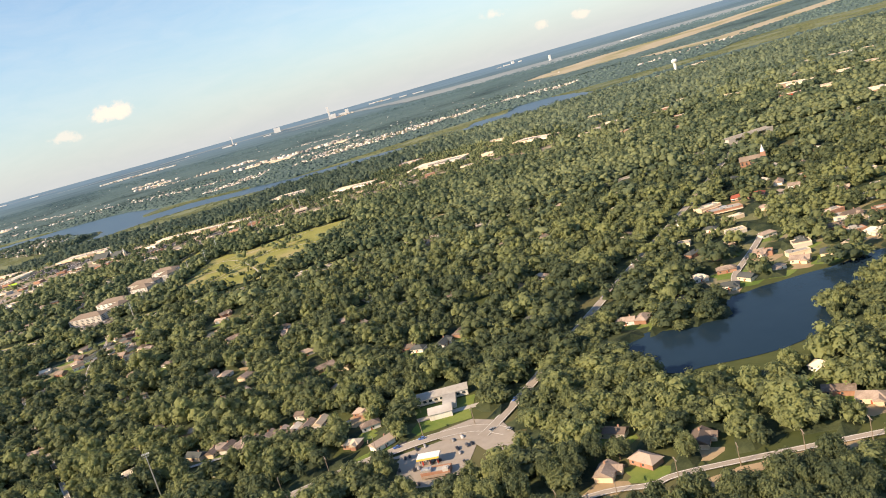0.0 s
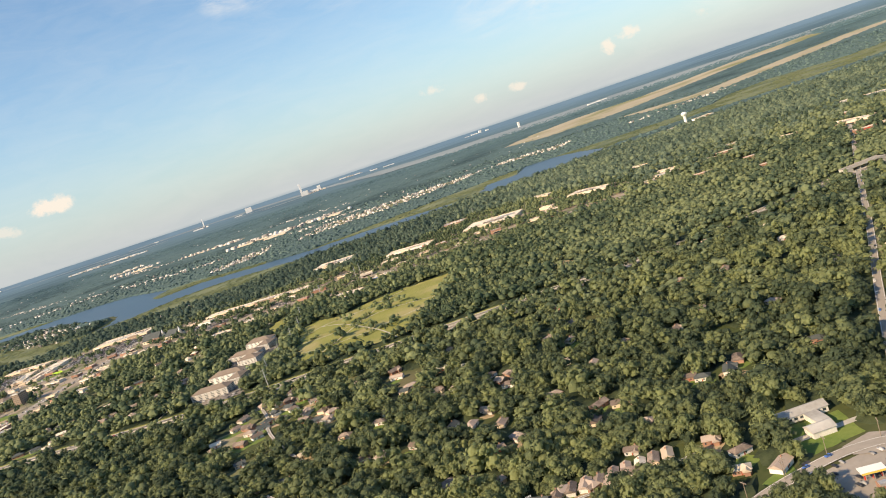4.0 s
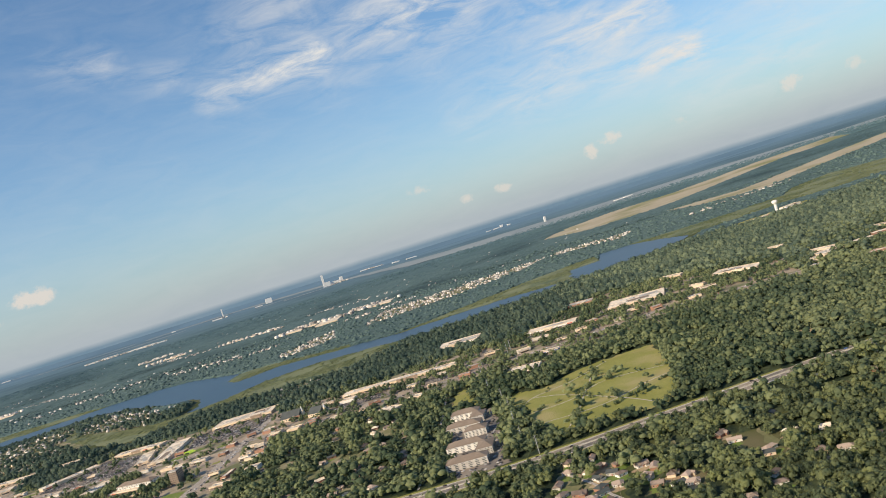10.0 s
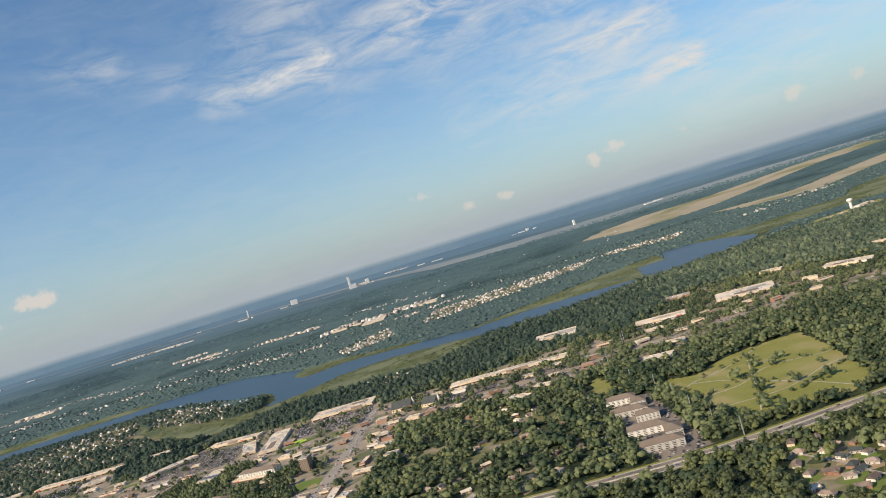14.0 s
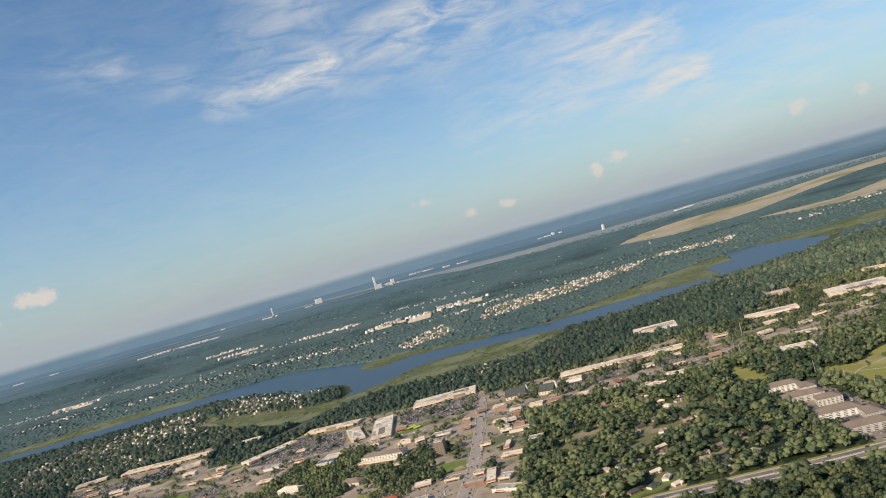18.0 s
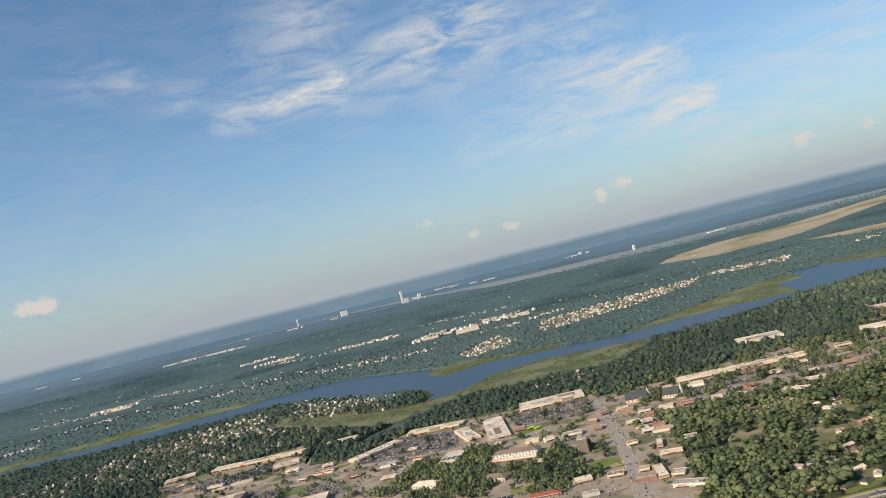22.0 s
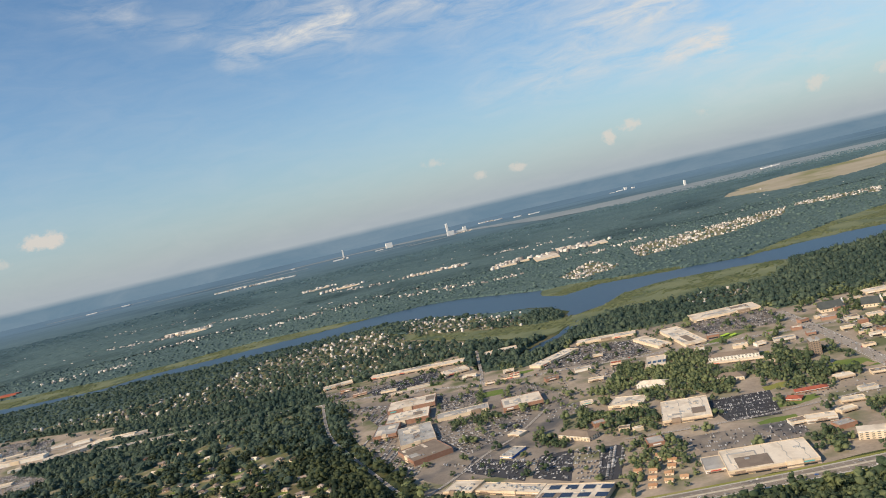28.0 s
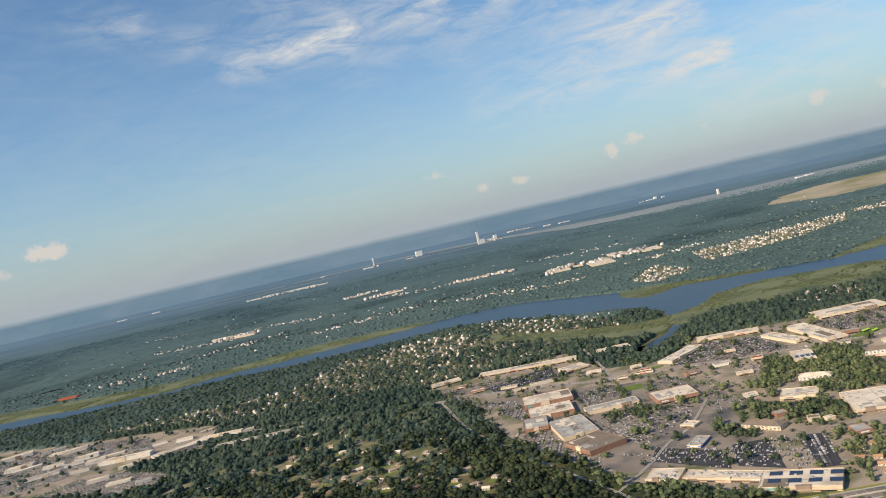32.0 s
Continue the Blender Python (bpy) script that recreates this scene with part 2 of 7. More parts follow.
M = {
    "woods_floor": material("woods_floor", (0.035, 0.055, 0.018), (0.10, 0.11, 0.04), 0.02, 0.4, 0.95, spec=0.2, third=(0.16, 0.14, 0.075), third_scale=0.012),
    "leaf": material("leaf", (0.080, 0.120, 0.068), (0.268, 0.308, 0.150), 0.4, 2.5, 0.75, spec=0.25, bump=0.5, bump_scale=1.6, tone=True, leafy=0.42, island=0.26),
    # copy of leaf, slightly lighter and yellower: brightness put into the colour
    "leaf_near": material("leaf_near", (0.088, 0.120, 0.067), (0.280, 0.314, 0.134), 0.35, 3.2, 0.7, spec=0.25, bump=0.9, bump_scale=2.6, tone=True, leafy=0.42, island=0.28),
    # the next three leaf colours hold haze: lifted darks and more blue
    "leaf_far_haze": material("leaf_far_haze", (0.060, 0.102, 0.082), (0.142, 0.190, 0.130), 0.3, 1.2, 0.85, spec=0.25, tone=True, leafy=0.42, island=0.25, sheen=0.05),
    "leaf_town_haze": material("leaf_town_haze", (0.098, 0.140, 0.084), (0.284, 0.326, 0.164), 0.35, 2.2, 0.75, spec=0.25, bump=0.8, bump_scale=1.8, tone=True, leafy=0.42, island=0.26),
    "leaf_behind_haze": material("leaf_behind_haze", (0.112, 0.162, 0.120), (0.255, 0.310, 0.190), 0.3, 1.5, 0.8, spec=0.25, bump=0.5, bump_scale=1.2, tone=True, leafy=0.42, island=0.25),
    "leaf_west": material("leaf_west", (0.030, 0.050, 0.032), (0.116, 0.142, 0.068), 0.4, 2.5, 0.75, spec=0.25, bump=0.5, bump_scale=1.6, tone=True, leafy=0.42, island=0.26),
    # leaves beyond the river, with grey-blue haze mixed into the colour
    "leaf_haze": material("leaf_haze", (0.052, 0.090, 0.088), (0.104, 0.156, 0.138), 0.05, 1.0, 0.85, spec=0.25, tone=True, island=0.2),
    "bark": material("bark", (0.06, 0.045, 0.03), (0.16, 0.13, 0.09), 2.0, 9.0, 0.95, bump=0.6),
    # farthest treetops, blued and paled in colour for haze
    "canopy_haze": material("canopy_haze", (0.058, 0.104, 0.108), (0.114, 0.172, 0.164), 0.05, 0.3, 0.85, spec=0.25, third=(0.034, 0.064, 0.066), third_scale=0.004),
    "water": material("water", (0.018, 0.044, 0.082), (0.026, 0.056, 0.096), 0.01, 0.1, 0.3, spec=0.13, bump=0.05, bump_scale=0.7),
    "lake": material("lake", (0.012, 0.028, 0.046), (0.017, 0.036, 0.056), 0.03, 0.2, 0.12, spec=0.08, bump=0.04, bump_scale=1.2),
    "marsh": material("marsh", (0.130, 0.158, 0.080), (0.212, 0.226, 0.118), 0.03, 0.3, 0.9, bump=0.6, bump_scale=0.6, third=(0.085, 0.116, 0.060), third_scale=0.02),
    "yard": material("yard", (0.10, 0.12, 0.045), (0.26, 0.235, 0.13), 0.06, 0.5, 0.95, third=(0.32, 0.27, 0.19), third_scale=0.06),
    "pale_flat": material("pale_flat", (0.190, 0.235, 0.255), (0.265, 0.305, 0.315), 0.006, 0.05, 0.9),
    "brown_wall": material("brown_wall", (0.26, 0.19, 0.14), (0.36, 0.28, 0.21), 0.3, 2.5, 0.85),
    "tan_marsh": material("tan_marsh", (0.34, 0.295, 0.205), (0.43, 0.375, 0.275), 0.01, 0.1, 0.95, third=(0.22, 0.22, 0.10), third_scale=0.006),
    "meadow": material("meadow", (0.19, 0.205, 0.045), (0.31, 0.30, 0.09), 0.05, 0.7, 0.95, third=(0.34, 0.30, 0.13), third_scale=0.04, bump=0.3),
    "lawn": material("lawn", (0.09, 0.16, 0.03), (0.20, 0.24, 0.06), 0.08, 1.0, 0.95, bump=0.3),
    "dirt": material("dirt", (0.30, 0.22, 0.13), (0.44, 0.34, 0.21), 0.1, 1.0, 0.95, bump=0.3),
    "town": material("town", (0.241, 0.199, 0.155), (0.482, 0.394, 0.300), 0.05, 0.6, 0.9, third=(0.135, 0.150, 0.070), third_scale=0.035),
    "asphalt": material("asphalt", (0.185, 0.160, 0.134), (0.335, 0.285, 0.230), 0.06, 1.0, 0.9, third=(0.115, 0.112, 0.112), third_scale=0.05),
    "new_asphalt": material("new_asphalt", (0.045, 0.046, 0.052), (0.075, 0.075, 0.08), 0.08, 1.0, 0.85),
    "road": material("road", (0.28, 0.248, 0.21), (0.40, 0.352, 0.30), 0.05, 0.8, 0.9),
    "concrete": material("concrete", (0.40, 0.37, 0.32), (0.55, 0.52, 0.45), 0.2, 2.0, 0.85),
    "line": material("line", (0.70, 0.70, 0.66), (0.80, 0.80, 0.76), 0.5, 3.0, 0.7),
    "line_yellow": material("line_yellow", (0.62, 0.45, 0.08), (0.72, 0.52, 0.12), 0.5, 3.0, 0.7),
    "roof_white": material("roof_white", (0.66, 0.565, 0.440), (0.86, 0.760, 0.610), 0.12, 1.2, 0.75, third=(0.50, 0.415, 0.31), third_scale=0.07, obj=0.25),
    "roof_grey": material("roof_grey", (0.30, 0.285, 0.26), (0.46, 0.44, 0.40), 0.15, 1.2, 0.8, third=(0.52, 0.50, 0.46), third_scale=0.09),
    "roof_brown": material("roof_brown", (0.19, 0.15, 0.115), (0.28, 0.225, 0.175), 0.2, 1.5, 0.85),
    "roof_dark": material("roof_dark", (0.055, 0.065, 0.065), (0.10, 0.11, 0.105), 0.3, 2.0, 0.7),
    "roof_red": material("roof_red", (0.30, 0.075, 0.045), (0.42, 0.13, 0.08), 0.3, 2.0, 0.8),
    "terracotta": material("terracotta", (0.36, 0.20, 0.11), (0.52, 0.32, 0.19), 0.5, 3.0, 0.9, obj=0.5),
    "shingle": material("shingle", (0.15, 0.118, 0.098), (0.42, 0.335, 0.275), 0.5, 3.0, 0.9, obj=0.9),
    "brick": material("brick", (0.29, 0.155, 0.105), (0.40, 0.24, 0.17), 0.4, 3.0, 0.9, obj=0.4),
    "stucco": material("stucco", (0.60, 0.475, 0.335), (0.80, 0.675, 0.505), 0.3, 2.5, 0.85, obj=0.4),
    "siding": material("siding", (0.50, 0.47, 0.42), (0.80, 0.77, 0.70), 0.5, 3.0, 0.8, obj=0.8),
    "glass": material("glass", (0.03, 0.045, 0.06), (0.06, 0.075, 0.09), 0.3, 2.0, 0.12, spec=0.7),
    "solar": material("solar", (0.015, 0.022, 0.045), (0.03, 0.04, 0.07), 0.3, 2.0, 0.2, spec=0.6),
    "metal": material("metal", (0.45, 0.45, 0.44), (0.62, 0.62, 0.60), 0.5, 4.0, 0.45, 0.6),
    "white_paint": material("white_paint", (0.74, 0.72, 0.68), (0.84, 0.82, 0.78), 0.3, 2.0, 0.5),
    "blue_paint": material("blue_paint", (0.05, 0.13, 0.42), (0.09, 0.20, 0.52), 0.5, 3.0, 0.5),
    "teal_paint": material("teal_paint", (0.10, 0.38, 0.40), (0.16, 0.48, 0.48), 0.5, 3.0, 0.5),
    "red_paint": material("red_paint", (0.50, 0.05, 0.035), (0.62, 0.09, 0.06), 0.5, 3.0, 0.5),
    "lime_paint": material("lime_paint", (0.42, 0.62, 0.05), (0.50, 0.70, 0.09), 0.5, 3.0, 0.5),
    "wood_pole": material("wood_pole", (0.20, 0.16, 0.12), (0.30, 0.25, 0.19), 2.0, 9.0, 0.9),
    "car": material("car", (0.03, 0.03, 0.035), (0.52, 0.51, 0.50), 0.001, 0.001, 0.3, spec=0.6, island=0.0, tone=True),
    "rubber": material("rubber", (0.015, 0.015, 0.015), (0.03, 0.03, 0.03), 1.0, 5.0, 0.9),
}

# ---- mesh helpers ----


def part(name, bm, mat, parent=None, label=""):
    """Links a bmesh as one mesh object under a thing or a part."""
    me = bpy.data.meshes.new(name)
    bm.to_mesh(me)
    bm.free()
    me.materials.append(M[mat])
    ob = new(name, me)
    if parent is not None:
        ob.parent = parent
    return tagged(ob, label)


def box(bm, x0, x1, y0, y1, z0, z1):
    vs = [bm.verts.new((x, y, z)) for z in (z0, z1) for x, y in ((x0, y0), (x1, y0), (x1, y1), (x0, y1))]
    for f in ((3, 2, 1, 0), (4, 5, 6, 7), (0, 1, 5, 4), (1, 2, 6, 5), (2, 3, 7, 6), (3, 0, 4, 7)):
        bm.faces.new([vs[i] for i in f])
    return bm


def boxes(*dims):
    bm = bmesh.new()
    for d in dims:
        box(bm, *d)
    return bm


def prism(pts, z0, z1):
    """An upright block over a plan outline."""
    bm = bmesh.new()
    lo, hi = [bm.verts.new((*p, z0)) for p in pts], [bm.verts.new((*p, z1)) for p in pts]
    bm.faces.new(hi)
    bm.faces.new(lo[::-1])
    for i in range(len(pts)):
        j = (i + 1) % len(pts)
        bm.faces.new((lo[i], lo[j], hi[j], hi[i]))
    return bm


def tube(bm, a, b, r0, r1, sides=6):
    a, b = Vector(a), Vector(b)
    q = (b - a).to_track_quat("Z", "Y")
    rings = [[bm.verts.new(c + q @ Vector((r * math.cos(2 * math.pi * i / sides), r * math.sin(2 * math.pi * i / sides), 0))) for i in range(sides)] for c, r in ((a, r0), (b, r1))]
    for i in range(sides):
        j = (i + 1) % sides
        bm.faces.new((rings[0][i], rings[0][j], rings[1][j], rings[1][i]))
    bm.faces.new(rings[1])
    bm.faces.new(rings[0][::-1])
    return bm


def thing(name, x, y, rot, label, category, group="", z=0.0):
    ob = new(name)
    ob.matrix_world = pose(x, y, z, 0, 0, rot)
    return tagged(ob, label, category, group)


def raw_mesh(name, verts, faces, mat, tone=None):
    """A mesh from arrays of corners and triangles."""
    me = bpy.data.meshes.new(name)
    nv, nf = len(verts), len(faces)
    me.vertices.add(nv)
    me.vertices.foreach_set("co", verts.astype(np.float32).ravel())
    me.loops.add(nf * 3)
    me.loops.foreach_set("vertex_index", faces.astype(np.int32).ravel())
    me.polygons.add(nf)
    me.polygons.foreach_set("loop_start", np.arange(0, nf * 3, 3, dtype=np.int32))
    me.polygons.foreach_set("loop_total", np.full(nf, 3, dtype=np.int32))
    if tone is not None:
        at = me.attributes.new("tone", "FLOAT", "POINT")
        at.data.foreach_set("value", tone.astype(np.float32))
    me.update()
    me.materials.append(M[mat])
    return new(name, me)


def wobble(pts, amp, step, seed=0):
    """The outline pts with natural, uneven edges."""
    res = []
    for i in range(len(pts)):
        a, b = Vector(pts[i]), Vector(pts[(i + 1) % len(pts)])
        n = max(1, int((b - a).length / step))
        side = Vector((-(b - a).y, (b - a).x)).normalized()
        for k in range(n):
            p = a.lerp(b, k / n)
            res.append(tuple(p + side * amp * 2 * (noise.noise((p.x / step / 1.7, p.y / step / 1.7, seed)) + 0.5 * noise.noise((p.x / step * 1.3, p.y / step * 1.3, seed + 5)))))
    return res


def sheet(name, pts, z, mat, label, category, kind="structure", thick=0.0):
    """A level piece of ground over an outline."""
    bm = bmesh.new()
    vs = [bm.verts.new((x, y, z)) for x, y in pts]
    f = bm.faces.new(vs)
    if f.normal.z < 0:
        f.normal_flip()
    bmesh.ops.triangulate(bm, faces=[f])
    if max(y for _, y in pts) > 1500:                      # far sheets follow the lie of the land
        for _ in range(6):
            wide = [e for e in bm.edges if e.calc_length() > 130]
            if not wide:
                break
            bmesh.ops.subdivide_edges(bm, edges=wide, cuts=1)
            bmesh.ops.triangulate(bm, faces=[g for g in bm.faces if len(g.verts) > 3])
    return tagged(part(name, bm, mat), label, category, kind=kind)


def along(pts, step):
    """Points and directions at even steps along a line."""
    res, left = [], 0.0
    for a, b in zip(pts, pts[1:]):
        a, b = Vector(a), Vector(b)
        n = (b - a).length
        d = (b - a) / n
        s = left
        while s < n:
            res.append((a + d * s, d))
            s += step
        left = s - n
    return res


def smooth(pts, n=6):
    """A rounded line through pts."""
    res = []
    p = [Vector(q) for q in pts]
    for i in range(len(p) - 1):
        a, b, c, d = p[max(i - 1, 0)], p[i], p[i + 1], p[min(i + 2, len(p) - 1)]
        for k in range(n):
            t = k / n
            res.append(0.5 * (2 * b + (c - a) * t + (2 * a - 5 * b + 4 * c - d) * t * t + (3 * b - a - 3 * c + d) * t ** 3))
    return [(v.x, v.y) for v in res + [p[-1]]]


def ribbon(bm, pts, off0, off1, z):
    """A strip beside a line, from off0 to off1 to its left."""
    rows = []
    for i, p in enumerate(pts):
        a, b = Vector(pts[max(i - 1, 0)]), Vector(pts[min(i + 1, len(pts) - 1)])
        s = Vector((-(b - a).y, (b - a).x)).normalized()
        rows.append([bm.verts.new((*(Vector(p) + s * o), z)) for o in (off0, off1)])
    for r, q in zip(rows, rows[1:]):
        bm.faces.new((r[1], r[0], q[0], q[1]))


# ---- the plan: outlines of land and water ----
RIVER_NEAR = [(-2600, 1440), (-1700, 1270), (-1299, 1203), (-1195, 1188), (-1066, 1185), (-975, 1188), (-896, 1172), (-757, 1171), (-670, 1180), (-612, 1137), (-569, 1085), (-532, 1035),
              (-491, 1008), (-466, 955), (-463, 890), (-430, 908), (-393, 950), (-330, 965), (-259, 935), (-220, 915), (-131, 911), (-36, 937), (41, 950), (122, 972), (162, 1009), (184, 1032)]
RIVER_FAR = [(173, 1092), (142, 1160), (94, 1162), (68, 1075), (23, 1069), (-3, 960), (-30, 972), (-87, 998), (-164, 1006), (-229, 1003), (-292, 1031), (-390, 1070), (-443, 1045), (-461, 1078),
             (-453, 1133), (-552, 1250), (-607, 1280), (-697, 1283), (-756, 1262), (-920, 1245), (-1018, 1242), (-1069, 1215), (-1202, 1247), (-1343, 1293), (-1700, 1380), (-2600, 1560)]
MARSH_LEFT = [(-690, 1278), (-756, 1258), (-920, 1240), (-1018, 1237), (-1069, 1205), (-1202, 1240), (-1343, 1288), (-1700, 1375), (-1700, 1480), (-1394, 1398), (-1190, 1325), (-1094, 1297), (-996, 1303), (-914, 1328), (-844, 1329), (-737, 1310)]
MARSH_SPIT = [(-453, 1128), (-463, 1078), (-443, 1040), (-393, 1065), (-292, 1026), (-290, 1050), (-373, 1095), (-413, 1126)]
MARSH_EAST = [(-235, 998), (-164, 1001), (-87, 993), (-27, 968), (-1, 956), (24, 1065), (69, 1073), (85, 1150), (-32, 1105), (-80, 1080), (-164, 1040)]
MARSH_NEAR = [(-673, 1101), (-625, 1000), (-553, 925), (-500, 890), (-462, 892), (-458, 870), (-505, 825), (-533, 832), (-575, 890), (-640, 985)]
MARSH_BEND = [(-464, 886), (-428, 912), (-393, 954), (-330, 969), (-259, 939), (-222, 917), (-235, 880), (-280, 836), (-306, 832), (-351, 845), (-381, 838), (-405, 850), (-434, 858), (-465, 844), (-493, 825), (-470, 868)]
MARSH_UP = [(170, 1090), (184, 1030), (261, 1035), (326, 1050), (400, 1030), (560, 1040), (900, 1150), (900, 1300), (640, 1210), (545, 1290), (443, 1230), (388, 1160), (286, 1145), (142, 1165)]
TAN_ONE = [(198, 1986), (308, 2180), (501, 2320), (700, 2300), (1100, 2550), (1500, 2700), (1400, 2450), (1017, 2250), (700, 2000), (506, 1836), (419, 1800), (272, 1810)]
TAN_TWO = [(380, 1640), (530, 1560), (777, 1720), (1300, 2050), (1300, 1900), (720, 1550), (489, 1400), (400, 1480)]
INLET = [(-459, 940), (-460, 890), (-466, 857), (-488, 821), (-527, 773), (-546, 755), (-541, 775), (-503, 815), (-482, 850), (-472, 905)]
LAKE = [(22, 176), (26, 165), (25, 156), (31, 151), (36, 152), (46, 150), (57, 152), (61, 153), (66, 157), (69, 167), (78, 172), (92, 171), (125, 176), (130, 205), (100, 194), (84, 190), (67, 189), (53, 187), (48, 175), (39, 175), (31, 177)]
MEADOW = [(-178, 452), (-179, 482), (-173, 500), (-158, 486), (-151, 487), (-133, 499), (-109, 505), (-76, 502), (-86, 456), (-94, 429), (-106, 388), (-119, 377), (-145, 380), (-167, 385), (-173, 410)]
BELT = [(-735, 812), (-700, 722), (-697, 649), (-678, 580), (-660, 525), (-648, 490), (-600, 438), (-564, 418), (-440, 408), (-405, 398), (-368, 444), (-354, 500), (-342, 550), (-330, 590), (-250, 578), (-170, 560), (-150, 525), (-125, 560), (60, 550),
        (95, 640), (45, 720), (-30, 765), (-120, 690), (-190, 700), (-345, 700), (-350, 742), (-407, 740), (-449, 752), (-497, 767), (-545, 713), (-589, 737), (-598, 830)]
WORKS = [(-1300, 1040), (-1224, 1040), (-1136, 985), (-1001, 925), (-879, 858), (-760, 830), (-735, 790), (-837, 772), (-899, 774), (-961, 800), (-991, 787), (-1040, 745), (-1200, 850)]
BALLFIELD = [(-411, 526), (-398, 537), (-384, 530), (-386, 512), (-400, 516)]
LOT_DARK = [(-487, 524), (-450, 516), (-464, 476), (-489, 484)]
LOT_GARDEN = [(-516, 478), (-462, 465), (-468, 441), (-516, 453)]
POWER_CLEAR = [(-210, 514), (-203, 548), (-197, 556), (-192, 540), (-196, 523), (-190, 507), (-195, 491), (-208, 493)]
LOT_APTS = [(-222, 372), (-196, 374), (-186, 480), (-214, 482)]
BROWN_LOT = [(-31, 414), (-22, 421), (-13, 412), (-18, 398), (-28, 406)]

HIGHWAY = smooth([(-1100, 520), (-760, 452), (-550, 413), (-464, 400), (-393, 392), (-316, 386), (-252, 372), (-195, 364), (-142, 364), (-92, 364), (-42, 364), (0, 362), (60, 374), (130, 394), (210, 396), (400, 400)])
ARTERIAL = smooth([(-424, 300), (-419, 360), (-409, 403), (-394, 460), (-380, 520), (-369, 580), (-359, 640), (-352, 690)])
CROSS = smooth([(-1400, 1010), (-1100, 900), (-960, 842), (-866, 812), (-767, 772), (-677, 742), (-633, 719), (-593, 694), (-547, 680), (-461, 654), (-396, 634), (-323, 615), (-243, 603), (-163, 597), (-82, 596), (-5, 588), (60, 568), (300, 520)])
MALL_ROAD = smooth([(-722, 760), (-716, 702), (-707, 644), (-691, 591), (-676, 545), (-661, 501), (-642, 455), (-600, 424)])
SIDE_ROAD = smooth([(-593, 690), (-588, 730), (-585, 770), (-580, 830)])
RAMP = smooth([(-394, 463), (-384, 451), (-378, 438), (-374.5, 424.5), (-376.5, 410), (-381, 402), (-389, 397.5)])
RAMP_EAST = smooth([(-376, 430), (-373, 415), (-366, 403), (-350, 396)])
LANE_GAS = smooth([(-120, 128), (-60, 141), (-42, 147), (-32, 149.5), (-21, 151), (-12, 150), (-6, 145)])
LANE_TRACK = smooth([(-20, 110), (5, 115), (15, 114), (23, 115), (60, 112)])
LANE_LEFT = smooth([(-190, 280), (-173, 252), (-143, 209), (-121, 176), (-105, 150)])
LANE_TOWN = smooth([(-11, 146), (-8, 150), (0, 163), (17, 193), (43, 237), (79, 297), (137, 399), (182, 474), (235, 565)])
LAKE_STREET = smooth([(80, 232), (76, 225), (69, 214), (61, 202), (58, 194)])
LANE_HOMES = smooth([(-181, 338), (-174, 316), (-172, 303), (-168, 290), (-160, 270), (-150, 250)])
APT_STREET = smooth([(-206, 590), (-209, 551), (-220, 478), (-232, 417), (-240, 379)])
STORE_STREET = smooth([(-540, 497), (-500, 486), (-460, 480), (-425, 478), (-396, 476)])
RING_STREET = smooth([(-562, 590), (-590, 548), (-610, 530), (-632, 503), (-655, 480)])
STREETS = smooth([(-88, 170), (-80, 170.6), (-68, 170.8), (-55, 170.4), (-44, 171.5)])
ROADS = [(HIGHWAY, 11.0), (ARTERIAL, 8.5), (CROSS, 5.0), (MALL_ROAD, 2.2), (SIDE_ROAD, 2.5), (RAMP, 2.2), (RAMP_EAST, 2.0), (LANE_GAS, 3.2), (LANE_TRACK, 1.6), (LANE_LEFT, 1.4), (LANE_TOWN, 2.4), (APT_STREET, 1.6), (STORE_STREET, 1.8), (RING_STREET, 1.8), (LANE_HOMES, 1.3), (LAKE_STREET, 2.0), (STREETS, 1.2)]

# ---- where trees may stand: a coarse map of the plan ----
GX0, GY0, GSTEP = -1500.0, 40.0, 2.0
GNX, GNY = 1300, 1200
gx, gy = np.meshgrid(GX0 + GSTEP * (np.arange(GNX) + 0.5), GY0 + GSTEP * (np.arange(GNY) + 0.5))
density = np.ones((GNY, GNX), np.float32)


def inside(pts, x, y):
    res = np.zeros(x.shape, bool)
    for (x0, y0), (x1, y1) in zip(pts, pts[1:] + pts[:1]):
        if y0 == y1:
            continue
        res ^= ((y0 > y) != (y1 > y)) & (x < (x1 - x0) * (y - y0) / (y1 - y0) + x0)
    return res


def near_line(pts, x, y, r):
    res = np.zeros(x.shape, bool)
    for (x0, y0), (x1, y1) in zip(pts, pts[1:]):
        dx, dy = x1 - x0, y1 - y0
        t = np.clip(((x - x0) * dx + (y - y0) * dy) / (dx * dx + dy * dy + 1e-9), 0, 1)
        res |= (x - x0 - t * dx) ** 2 + (y - y0 - t * dy) ** 2 < r * r
    return res


def clear(pts, value=0.0):
    density[inside(pts, gx, gy)] = value


